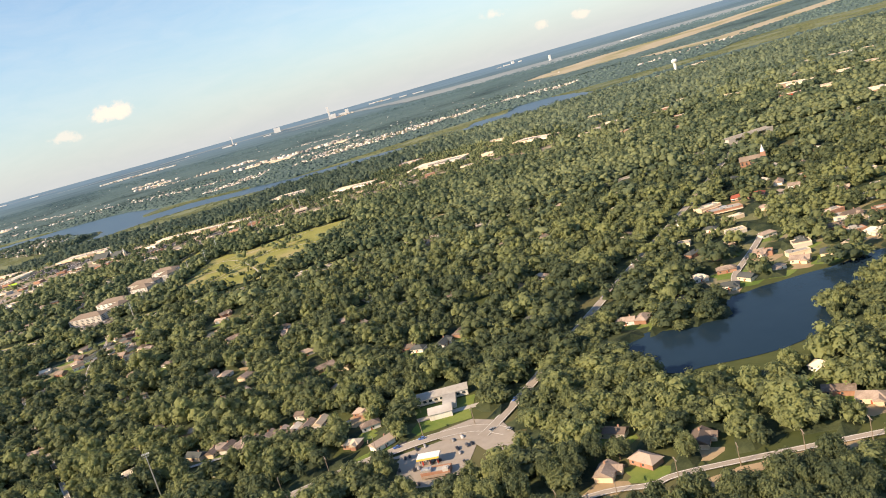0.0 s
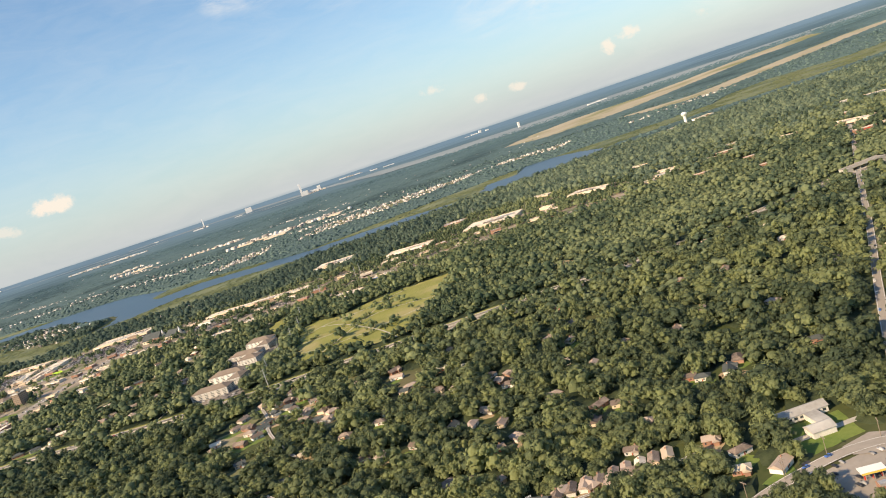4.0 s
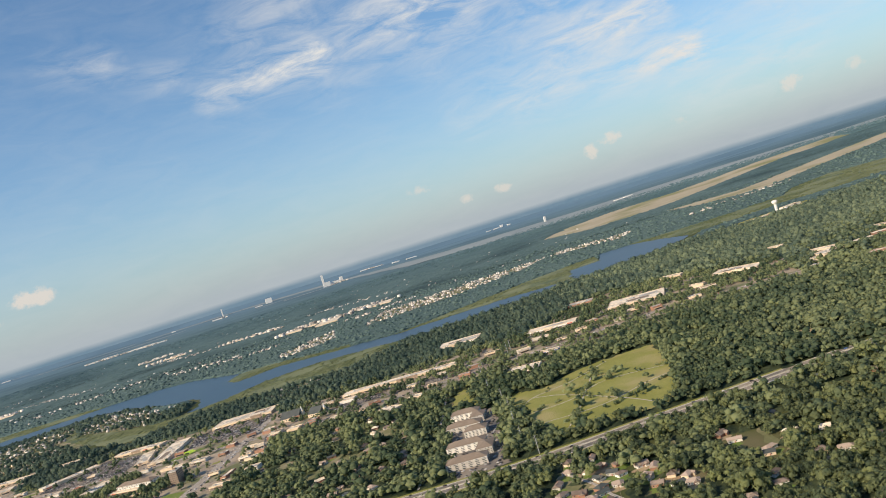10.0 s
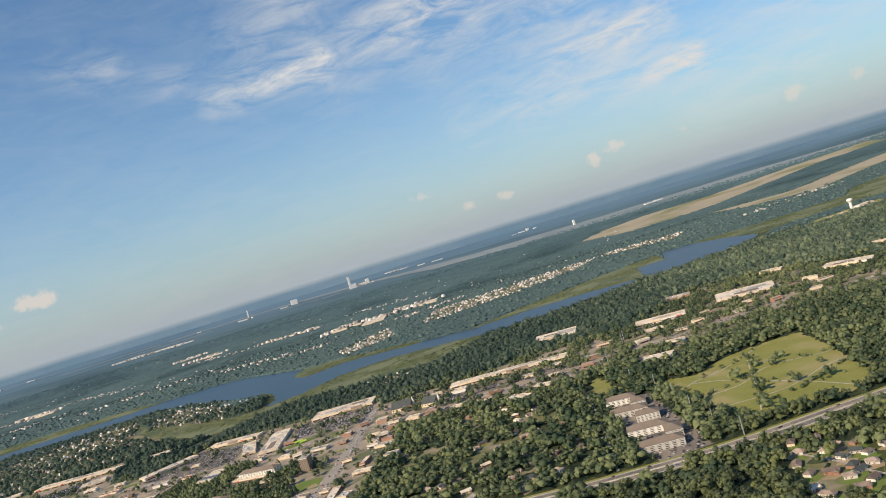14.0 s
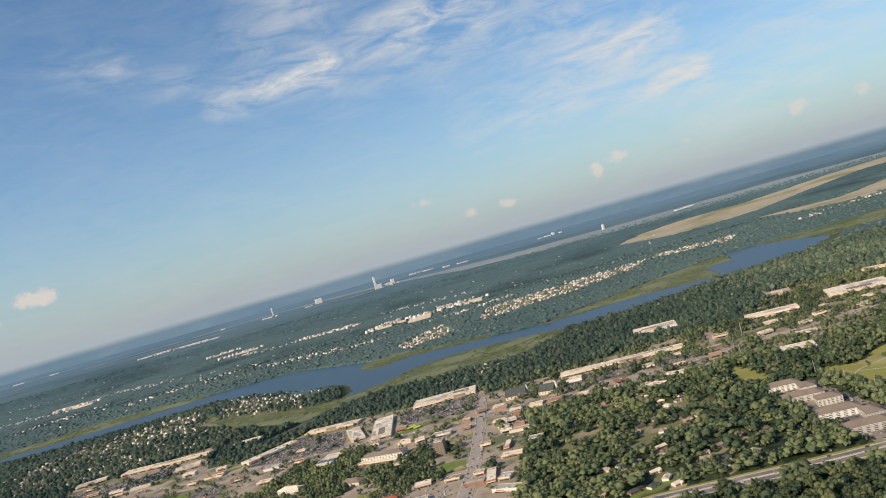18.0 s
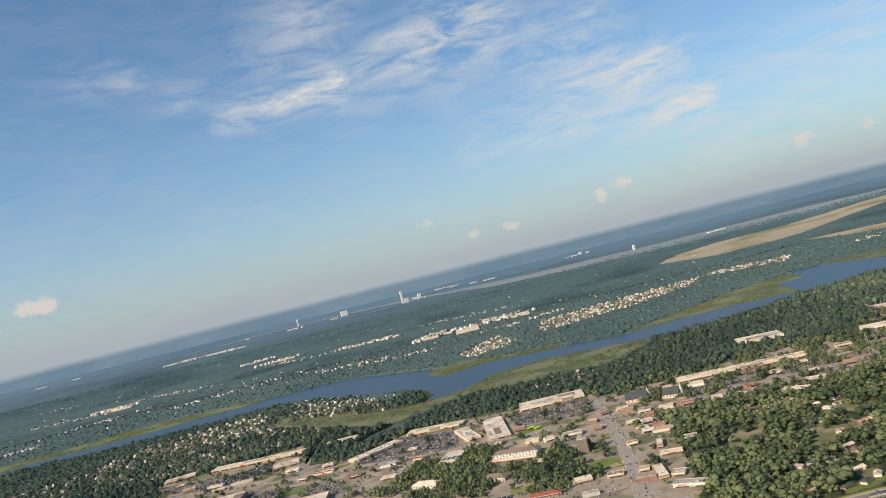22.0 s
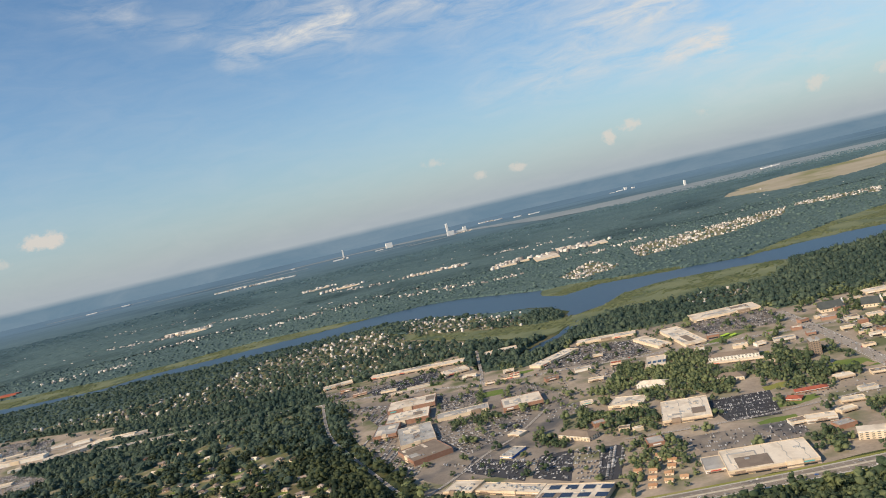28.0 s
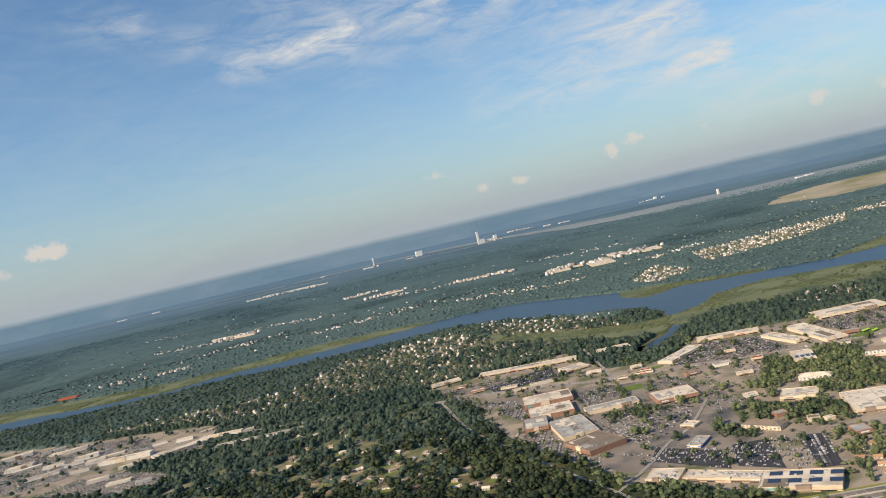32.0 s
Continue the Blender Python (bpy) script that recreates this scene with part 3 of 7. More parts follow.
def clear_rect(x, y, w, d, rot, margin=1.2, front=0.0, value=0.0):
    """No trees over a building; front: also this far before it on its sunny, open side."""
    c, s = math.cos(radians(rot)), math.sin(radians(rot))
    reach = w / 2 + d / 2 + margin + front + 4
    i0, i1 = [min(GNY, max(0, int((y + e * reach - GY0) / GSTEP))) for e in (-1, 1)]
    j0, j1 = [min(GNX, max(0, int((x + e * reach - GX0) / GSTEP))) for e in (-1, 1)]
    px, py, win = gx[i0:i1, j0:j1] - x, gy[i0:i1, j0:j1] - y, density[i0:i1, j0:j1]
    u, v = px * c + py * s, -px * s + py * c
    win[(abs(u) < w / 2 + margin) & (v < d / 2 + margin) & (v > -d / 2 - margin - front)] = value


clear(BELT, 0.085)
clear(WORKS, 0.04)
density[inside(WORKS, gx, gy) & (gx > -930)] = 0.55
clear([(-20, 156), (-9, 156), (-5, 147), (-4, 136), (-9, 129), (-16, 130)])
clear([(-29, 163), (-9, 163), (-10, 159), (-28, 159)])
RIVER = RIVER_NEAR + RIVER_FAR
for outline in (RIVER, MARSH_LEFT, MARSH_SPIT, MARSH_EAST, MARSH_NEAR, MARSH_BEND, MARSH_UP, INLET, TAN_ONE, TAN_TWO, LAKE, MEADOW, BALLFIELD, LOT_DARK, LOT_GARDEN, POWER_CLEAR, LOT_APTS, BROWN_LOT):
    clear(outline)
for k, bank in ((15.0, RIVER_NEAR[13:]), (9.0, RIVER_NEAR[:14]), (3.0, MARSH_BEND[5:15]), (14.0, MARSH_NEAR[4:]), (7.0, INLET)):
    density[near_line(bank, gx, gy, k)] = 0.0
SUBURBS = [[(-880, 985), (-816, 1100), (-683, 1125), (-583, 890), (-595, 835), (-740, 835)],
           [(-1100, 1000), (-880, 985), (-760, 860), (-900, 880)],
           [(-640, 1110), (-600, 1080), (-505, 960), (-520, 900), (-640, 1000)],
           [(-395, 800), (-340, 850), (-300, 820), (-340, 770)],
           [(-200, 340), (-190, 250), (-120, 250), (-100, 330)],
           [(-340, 560), (-335, 400), (-240, 395), (-235, 560)],
           [(-950, 760), (-920, 600), (-720, 560), (-720, 760)],
           [(42, 193), (130, 208), (175, 330), (95, 335), (60, 262)]]
ESTATES = [[(-244, 1385), (-279, 1228), (-139, 1250), (9, 1311), (70, 1420), (-75, 1412)], [(77, 1400), (97, 1456), (240, 1400), (176, 1314)], [(-410, 1217), (-330, 1330), (-320, 1187), (-395, 1144)]]
for k, outline in enumerate(SUBURBS + ESTATES):
    density[inside(outline, gx, gy) & (density > 0.9)] = 0.45 if k < 4 or k > 7 else 0.74
glade = np.sin(gx / 11.3 + 2.2 * np.sin(gy / 17.0)) + np.cos(gy / 9.1 + 1.9 * np.sin(gx / 14.0))
for k in (4, 5, 6):
    density[inside(SUBURBS[k], gx, gy) & (density > 0.5) & (glade > 0.95)] = 0.06
density[(gx > -200) & (gy > 205) & (gy < 430) & (density > 0.9) & (glade > 1.6)] = 0.2
for line, width in ROADS:
    density[near_line(line, gx, gy, width * 0.5 + (4.2 if width > 10 else 3.6 if width > 4 else 0.9 if line is APT_STREET else 1.5 if line is LANE_TOWN else 1.0 if width < 1.5 else 2.4))] = 0.0
for k in (0.945, 0.97):
    clear([(px * k, py * k) for px, py in LAKE if px < 64])
clear([(3, 113), (26, 112), (40, 114), (40, 108), (24, 105), (5, 106)])
density[(gx > -62) & (gx < 124) & near_line(HIGHWAY, gx, gy, 9.7) & ~near_line(HIGHWAY, gx, gy, 5.2)] = 1.0

# ---- ground, water, roads ----


def ground_sheet():
    xs = sorted({-7500 + 250 * i for i in range(60)} | {-1500 + 25 * i for i in range(80)})
    ys = [-900, -400, -100] + [25 * i for i in range(41)] + [1050 + 50 * i for i in range(11)] + [1600 + 100 * i for i in range(32)] + [5000, 5300, 5700]
    bm = bmesh.new()
    vs = []
    for y in ys:
        row = []
        for x in xs:
            yy = y - 0.07 * x * max(0.0, (y - 1500) / 3400) if y > 1500 else y
            row.append(bm.verts.new((x, yy, -0.02)))
        vs.append(row)
    for r, q in zip(vs, vs[1:]):
        for i in range(len(r) - 1):
            bm.faces.new((r[i], r[i + 1], q[i + 1], q[i]))
    return bm


gm = ground_sheet()
ground = part("ground", gm, "woods_floor")
HAZE_BANDS = 12
# haze painted into the ground colour: each farther band is paler and bluer
for k in range(HAZE_BANDS):
    t = k / (HAZE_BANDS - 1)
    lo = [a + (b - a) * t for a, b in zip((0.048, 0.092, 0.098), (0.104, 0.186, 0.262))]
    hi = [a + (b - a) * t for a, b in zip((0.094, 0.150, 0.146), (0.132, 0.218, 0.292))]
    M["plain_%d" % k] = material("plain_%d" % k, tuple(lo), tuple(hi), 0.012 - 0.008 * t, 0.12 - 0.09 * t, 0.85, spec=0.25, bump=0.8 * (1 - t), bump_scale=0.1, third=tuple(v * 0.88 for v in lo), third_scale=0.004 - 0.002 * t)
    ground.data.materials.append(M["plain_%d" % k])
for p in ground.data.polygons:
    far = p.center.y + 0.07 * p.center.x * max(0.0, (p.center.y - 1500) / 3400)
    p.material_index = 0 if far < 1450 else 1 + min(HAZE_BANDS - 1, max(0, int((far - 2300) / 2500 * HAZE_BANDS)))
tagged(ground, "flat wooded coastal plain reaching to the horizon", "ground", kind="structure")

sheet("river_water", wobble(RIVER, 3.0, 14, 1), 0.10, "water", "wide slow blue river between marsh banks", "river")
sheet("inlet_water", wobble(INLET, 1.0, 6, 2), 0.14, "water", "narrow tidal creek running off the river", "creek")
sheet("lake_water", wobble(LAKE, 0.6, 4, 3), 0.10, "lake", "dark blue lake ringed by trees and houses", "lake")
for k, (outline, lab) in enumerate(((MARSH_LEFT, "olive marsh grass along the river's far bank"), (MARSH_SPIT, "marsh grass spit reaching into the river"), (MARSH_EAST, "broad marsh grass shore by the river"),
                                    (MARSH_NEAR, "green marsh meadow behind the near bank"), (MARSH_BEND, "marsh grass bank inside the river's bend"), (MARSH_UP, "green tidal marsh up the river"))):
    sheet("marsh", wobble(outline, 4.0, 10, 10 + k), 0.16 + 0.01 * k, "marsh", lab, "marsh")
for k, outline in enumerate((TAN_ONE, TAN_TWO)):
    sheet("tan_marsh", wobble(outline, 14.0, 40, 20 + k), 0.2, "tan_marsh", "dry tan flats far beyond the river", "marsh")
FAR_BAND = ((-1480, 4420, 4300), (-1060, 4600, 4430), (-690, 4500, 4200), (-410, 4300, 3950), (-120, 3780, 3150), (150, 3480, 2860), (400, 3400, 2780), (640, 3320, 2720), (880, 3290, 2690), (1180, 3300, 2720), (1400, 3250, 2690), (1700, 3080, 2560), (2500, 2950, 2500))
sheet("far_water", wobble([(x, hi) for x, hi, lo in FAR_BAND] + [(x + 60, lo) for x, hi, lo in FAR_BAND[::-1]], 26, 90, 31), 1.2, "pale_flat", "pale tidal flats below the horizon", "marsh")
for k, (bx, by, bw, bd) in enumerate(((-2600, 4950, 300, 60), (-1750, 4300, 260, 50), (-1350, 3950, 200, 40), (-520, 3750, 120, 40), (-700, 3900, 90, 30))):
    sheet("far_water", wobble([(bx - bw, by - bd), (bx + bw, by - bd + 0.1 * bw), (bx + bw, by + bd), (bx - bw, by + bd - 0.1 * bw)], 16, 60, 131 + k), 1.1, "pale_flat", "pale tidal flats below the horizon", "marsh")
for k, outline in enumerate(SUBURBS + ESTATES):
    sheet("suburb_ground", wobble(outline, 3.0, 12, 80 + k), 0.004 + 0.0006 * k, "yard", "yards of grass and sandy soil between houses", "ground")
sheet("town_ground", wobble(BELT, 2.0, 12, 40), 0.04, "town", "worn asphalt and dry grass between the shops", "ground")
sheet("works_ground", wobble(WORKS, 3.0, 14, 41), 0.04, "town", "gravel and asphalt yards of the works", "ground")
sheet("meadow", wobble(MEADOW, 0.8, 7, 42), 0.06, "meadow", "mown yellow-green memorial lawn with winding paths", "lawn")
sheet("ball_field", wobble(BALLFIELD, 0.4, 3, 43), 0.10, "lawn", "mown ball field with a dirt corner", "lawn")
sheet("ball_field_dirt", wobble([(-395, 519), (-388, 522), (-386, 515), (-392, 514)], 0.3, 2, 44), 0.14, "dirt", "bare dirt of the ball field", "ground")
sheet("power_clearing", wobble(POWER_CLEAR, 1.0, 5, 45), 0.06, "meadow", "rough grass clearing under the power line", "grass")
sheet("bare_clearing", wobble(BROWN_LOT, 0.6, 4, 46), 0.06, "dirt", "bare brown clearing among trees", "ground")
sheet("apartment_lot", LOT_APTS, 0.06, "asphalt", "asphalt car park round the apartment blocks", "car park")
sheet("dark_lot", LOT_DARK, 0.10, "new_asphalt", "freshly sealed black car park", "car park")
sheet("garden_lot", LOT_GARDEN, 0.10, "asphalt", "worn grey car park before the garden store", "car park")
sheet("mall_lot", wobble([(-712, 735), (-690, 700), (-672, 640), (-680, 610), (-664, 545), (-640, 500), (-575, 480), (-560, 560), (-545, 600), (-560, 660), (-600, 680), (-650, 715)], 1.0, 9, 48), 0.08, "asphalt", "wide faded asphalt car park round the mall", "car park")
sheet("strip_lot", [(-421, 722), (-352, 712), (-357, 668), (-371, 656), (-417, 672)], 0.08, "asphalt", "asphalt car park before the long store", "car park")
sheet("shops_lot", [(-505, 744), (-462, 716), (-466, 662), (-512, 672), (-548, 692)], 0.08, "asphalt", "asphalt car park before the shops", "car park")
sheet("west_lot", [(-735, 800), (-610, 772), (-606, 740), (-730, 772)], 0.08, "asphalt", "asphalt car park before the strip mall", "car park")
sheet("dealer_lot", [(-172, 552), (-135, 548), (-138, 520), (-176, 526)], 0.08, "new_asphalt", "asphalt lot of the car dealer", "car park")
sheet("north_lot", [(-290, 650), (-190, 622), (-194, 610), (-294, 630)], 0.08, "asphalt", "asphalt car park before the shopping centre", "car park")
sheet("gas_forecourt", [(-33, 147), (-15, 149.5), (-12, 145), (-16, 130), (-32, 134)], 0.05, "road", "worn pale forecourt of the filling station", "forecourt")
sheet("school_drive", [(-28.5, 162.7), (-9.4, 162.8), (-10.1, 161.0), (-28.5, 160.6)], 0.07, "concrete", "narrow concrete drive past the school", "path")
sheet("school_lane", [(-30.6, 161), (-28.8, 162.5), (-28.0, 150), (-30.2, 150)], 0.08, "new_asphalt", "dark asphalt lane beside the school", "road")
sheet("dirt_track", wobble([(0, 108.5), (14, 110.6), (23, 112.2), (35, 113.6), (48, 112.4), (48, 110.6), (35, 111.6), (27, 109.8), (14, 108.2), (0, 106.6)], 0.4, 3, 95), 0.07, "dirt", "reddish dirt track beside the road", "track")
sheet("junction", [(-20, 153), (-13, 155), (-7, 151), (-5, 145), (-3, 138), (-7, 136), (-11, 140), (-14, 146), (-20, 149)], 0.2, "road", "wide pale street junction by the filling station", "road")
sheet("yard_ground", wobble([(-1061, 768), (-1042, 799), (-994, 785), (-943, 740), (-944, 710), (-980, 708)], 2, 10, 90), 0.05, "town", "gravel yard west of the woods", "ground")
clear([(-1061, 768), (-1042, 799), (-994, 785), (-943, 740), (-944, 710), (-980, 708)])
for k, outline in enumerate(([(-618, 528), (-591, 499), (-599, 475), (-627, 510)], [(-585, 505), (-567, 501), (-579, 460), (-595, 476)], [(-555, 496), (-543, 490), (-558, 448), (-567, 451)], [(-682, 766), (-621, 790), (-624, 749), (-677, 739)], [(-567, 580), (-536, 586), (-543, 563), (-568, 560)])):
    sheet("side_lot", outline, 0.115 + 0.006 * k, "new_asphalt" if k < 4 else "asphalt", "dark asphalt car park between the shops", "car park")
LAWNS = ((-600, 600, 8), (-560, 700, 7), (-450, 490, 9), (-440, 520, 8), (-470, 470, 7), (-380, 640, 5), (-372, 585, 5), (-520, 600, 7), (-500, 520, 6), (-420, 590, 6), (-335, 610, 5), (-540, 548, 7), (-575, 520, 6), (-640, 640, 5), (-660, 716, 6), (-310, 640, 6), (-230, 640, 5), (-180, 660, 7), (-100, 645, 6), (-60, 660, 7))
for k, (lx, ly, r) in enumerate(LAWNS):
    sheet("verge", wobble([(lx - 1.5 * r, ly - 0.4 * r), (lx, ly - 0.7 * r), (lx + 1.4 * r, ly - 0.5 * r), (lx + 1.5 * r, ly + 0.3 * r), (lx, ly + 0.6 * r), (lx - 1.3 * r, ly + 0.5 * r)], 0.8, 3, 300 + k), 0.062 + 0.0005 * k, "lawn" if k % 3 else "meadow", "strip of mown grass between car parks", "lawn")
sheet("school_lawn", wobble([(-28, 168), (-12, 168), (-13, 156), (-27, 154)], 0.3, 2, 49), 0.05, "lawn", "bright mown lawn by the school", "lawn")


LEVEL = [0.16]


def road(name, line, width, label, lanes=2, median=False, hump=None):
    """A paved road with its edge lines; a dual carriageway keeps a median; hump: where it climbs over another road."""
    LEVEL[0] += 0.012
    z0 = LEVEL[0]

    def lift(bm):
        for v in bm.verts:
            if hump:
                v.co.z += 2.3 * math.exp(-((v.co.x - hump[0]) ** 2 + (v.co.y - hump[1]) ** 2) / 26 ** 2)
        return bm

    top = thing(name, 0, 0, 0, label, "road")
    tagged(top, kind="structure")
    bm = bmesh.new()
    if median:
        ribbon(bm, line, 0.7, width / 2 - 1.1, z0)
        ribbon(bm, line, -width / 2 + 1.1, -0.7, z0)
    else:
        ribbon(bm, line, -width / 2, width / 2, z0)
    part("carriageway", lift(bm), "asphalt" if median else "road", top)
    if median:
        bm = bmesh.new()
        ribbon(bm, line, -0.7, 0.7, z0 - 0.01)
        ribbon(bm, line, width / 2 - 1.1, width / 2, z0 - 0.01)
        ribbon(bm, line, -width / 2, -width / 2 + 1.1, z0 - 0.01)
        part("shoulder", bm, "concrete", top)
        bm = bmesh.new()
        for a, b in zip(line, line[1:]):
            a, b = Vector(a), Vector(b)
            s = Vector((-(b - a).y, (b - a).x)).normalized() * 0.12
            vs = [bm.verts.new((q.x, q.y, z)) for z in (z0, z0 + 0.4) for q in (a - s, b - s, b + s, a + s)]
            for f in ((4, 5, 6, 7), (0, 1, 5, 4), (2, 3, 7, 6)):
                bm.faces.new([vs[k] for k in f])
        part("barrier", bm, "concrete", top)
        bm = bmesh.new()
        ribbon(bm, line, width / 2, width / 2 + 2.0, z0 - 0.03)
        ribbon(bm, line, -width / 2 - 2.0, -width / 2, z0 - 0.03)
        part("verge", bm, "meadow", top)
    bm = bmesh.new()
    for o in (-width / 2 + 0.15, width / 2 - 0.25):
        ribbon(bm, line, o, o + 0.1, z0 + 0.02)
    part("edge_line", lift(bm), "line", top)
    if width > 4:
        bm = bmesh.new()
        for p, d in along(line, 4.2):
            s = Vector((-d.y, d.x))
            for o in ([-width * 0.32, -width * 0.16, width * 0.16, width * 0.32] if lanes > 2 else [0.0]):
                c = p + s * o
                vs = [bm.verts.new((*(c + d * e + s * f), z0 + 0.02)) for e, f in ((0, -0.05), (1.1, -0.05), (1.1, 0.05), (0, 0.05))]
                bm.faces.new(vs)
        part("lane_mark", lift(bm), "line", top)
    if hump:
        bm = bmesh.new()
        for side in (-1, 1):
            pts = [p for p, d in along(line, 3.0)]
            for (p, d), (q, _) in zip(along(line, 3.0), along(line, 3.0)[1:]):
                if (p - Vector(hump)).length > 60 or (p - Vector(hump)).length < 6.5:
                    continue
                s = Vector((-d.y, d.x)) * side * (width / 2)
                top_z = [0.3 + 2.3 * math.exp(-(e - Vector(hump)).length_squared / 26 ** 2) for e in (p, q)]
                a, b = p + s, q + s
                a2, b2 = a + s.normalized() * top_z[0] * 1.6, b + s.normalized() * top_z[1] * 1.6
                vs = [bm.verts.new(v) for v in ((*a, top_z[0] - 0.1), (*b, top_z[1] - 0.1), (*b2, 0), (*a2, 0))]
                bm.faces.new(vs)
        part("embankment", bm, "lawn", top)
        bm = bmesh.new()
        for p, d in along(line, 2.0):
            if (p - Vector(hump)).length < 30:
                for side in (-1, 1):
                    s = Vector((-d.y, d.x)) * side * (width / 2 - 0.08)
                    z = z0 + 2.3 * math.exp(-(p - Vector(hump)).length_squared / 26 ** 2)
                    c = p + s
                    e = d * 1.0
                    n = Vector((-d.y, d.x)) * 0.08
                    vs = [bm.verts.new((q.x, q.y, zz)) for zz in (z - 0.45, z + 0.3) for q in (c - e - n, c + e - n, c + e + n, c - e + n)]
                    for f in ((4, 5, 6, 7), (0, 1, 5, 4), (1, 2, 6, 5), (2, 3, 7, 6), (3, 0, 4, 7)):
                        bm.faces.new([vs[k] for k in f])
        part("parapet", bm, "concrete", top)
        for px, py in ((hump[0] - 3, hump[1]), (hump[0], hump[1]), (hump[0] + 3, hump[1])):
            part("pier", tube(bmesh.new(), (px, py, 0), (px, py, 2.3), 0.35, 0.35, 10), "concrete", top)
    return top


road("highway", HIGHWAY, 11.0, "grey dual highway with a median and grass verges", 4, True)
road("arterial", ARTERIAL, 8.4, "wide seven-lane arterial road crossing over the highway", 4, False, (-411, 395))
road("cross_road", CROSS, 4.8, "busy pale asphalt road past the shops", 4)
road("mall_road", MALL_ROAD, 2.2, "curving two-lane road behind the mall")
road("side_road", SIDE_ROAD, 2.6, "two-lane side road to the suburb")
road("ramp", RAMP, 2.6, "curved slip road off the arterial")
road("ramp", RAMP_EAST, 2.2, "slip road joining the highway")
road("lane", LANE_GAS, 3.2, "suburban street past the filling station")
road("lane", LANE_TRACK, 1.6, "narrow road along a railway cutting")
road("lane", LANE_LEFT, 1.4, "narrow lane through trees")
road("lane", LANE_TOWN, 2.6, "straight town street under trees past the church")
road("lane", APT_STREET, 1.3, "street beside the apartment blocks")
road("lane", STORE_STREET, 1.8, "street between two big stores")
road("lane", RING_STREET, 1.8, "access road through the mall car park")
road("lane", LAKE_STREET, 2.0, "short pale street down to the lake")
road("lane", LANE_HOMES, 1.3, "residential street with houses")
road("lane", STREETS, 1.2, "winding residential street under trees")
paths = thing("lawn_paths", 0, 0, 0, "pale gravel paths curving over the memorial lawn", "path")
tagged(paths, kind="structure")
for line in (smooth([(-177, 450), (-165, 470), (-140, 478), (-110, 498)]), smooth([(-176, 440), (-150, 440), (-125, 455), (-92, 445)]), smooth([(-165, 390), (-150, 420), (-140, 445), (-120, 490)]),
             smooth([(-170, 415), (-140, 412), (-110, 425), (-95, 428)]), smooth([(-165, 470), (-150, 455), (-128, 410), (-118, 380)])):
    bm = bmesh.new()
    ribbon(bm, line, -0.35, 0.35, 0.10)
    part("path", bm, "concrete", paths)

# ---- buildings ----
rng = random.Random(7)

PLACED = []


def taken(x, y, reach):
    """Whether a building already stands here."""
    for bx, by, w, d, a in PLACED:
        u, v = (x - bx) * math.cos(a) + (y - by) * math.sin(a), -(x - bx) * math.sin(a) + (y - by) * math.cos(a)
        if abs(u) < w / 2 + reach and abs(v) < d / 2 + reach:
            return True
    return False


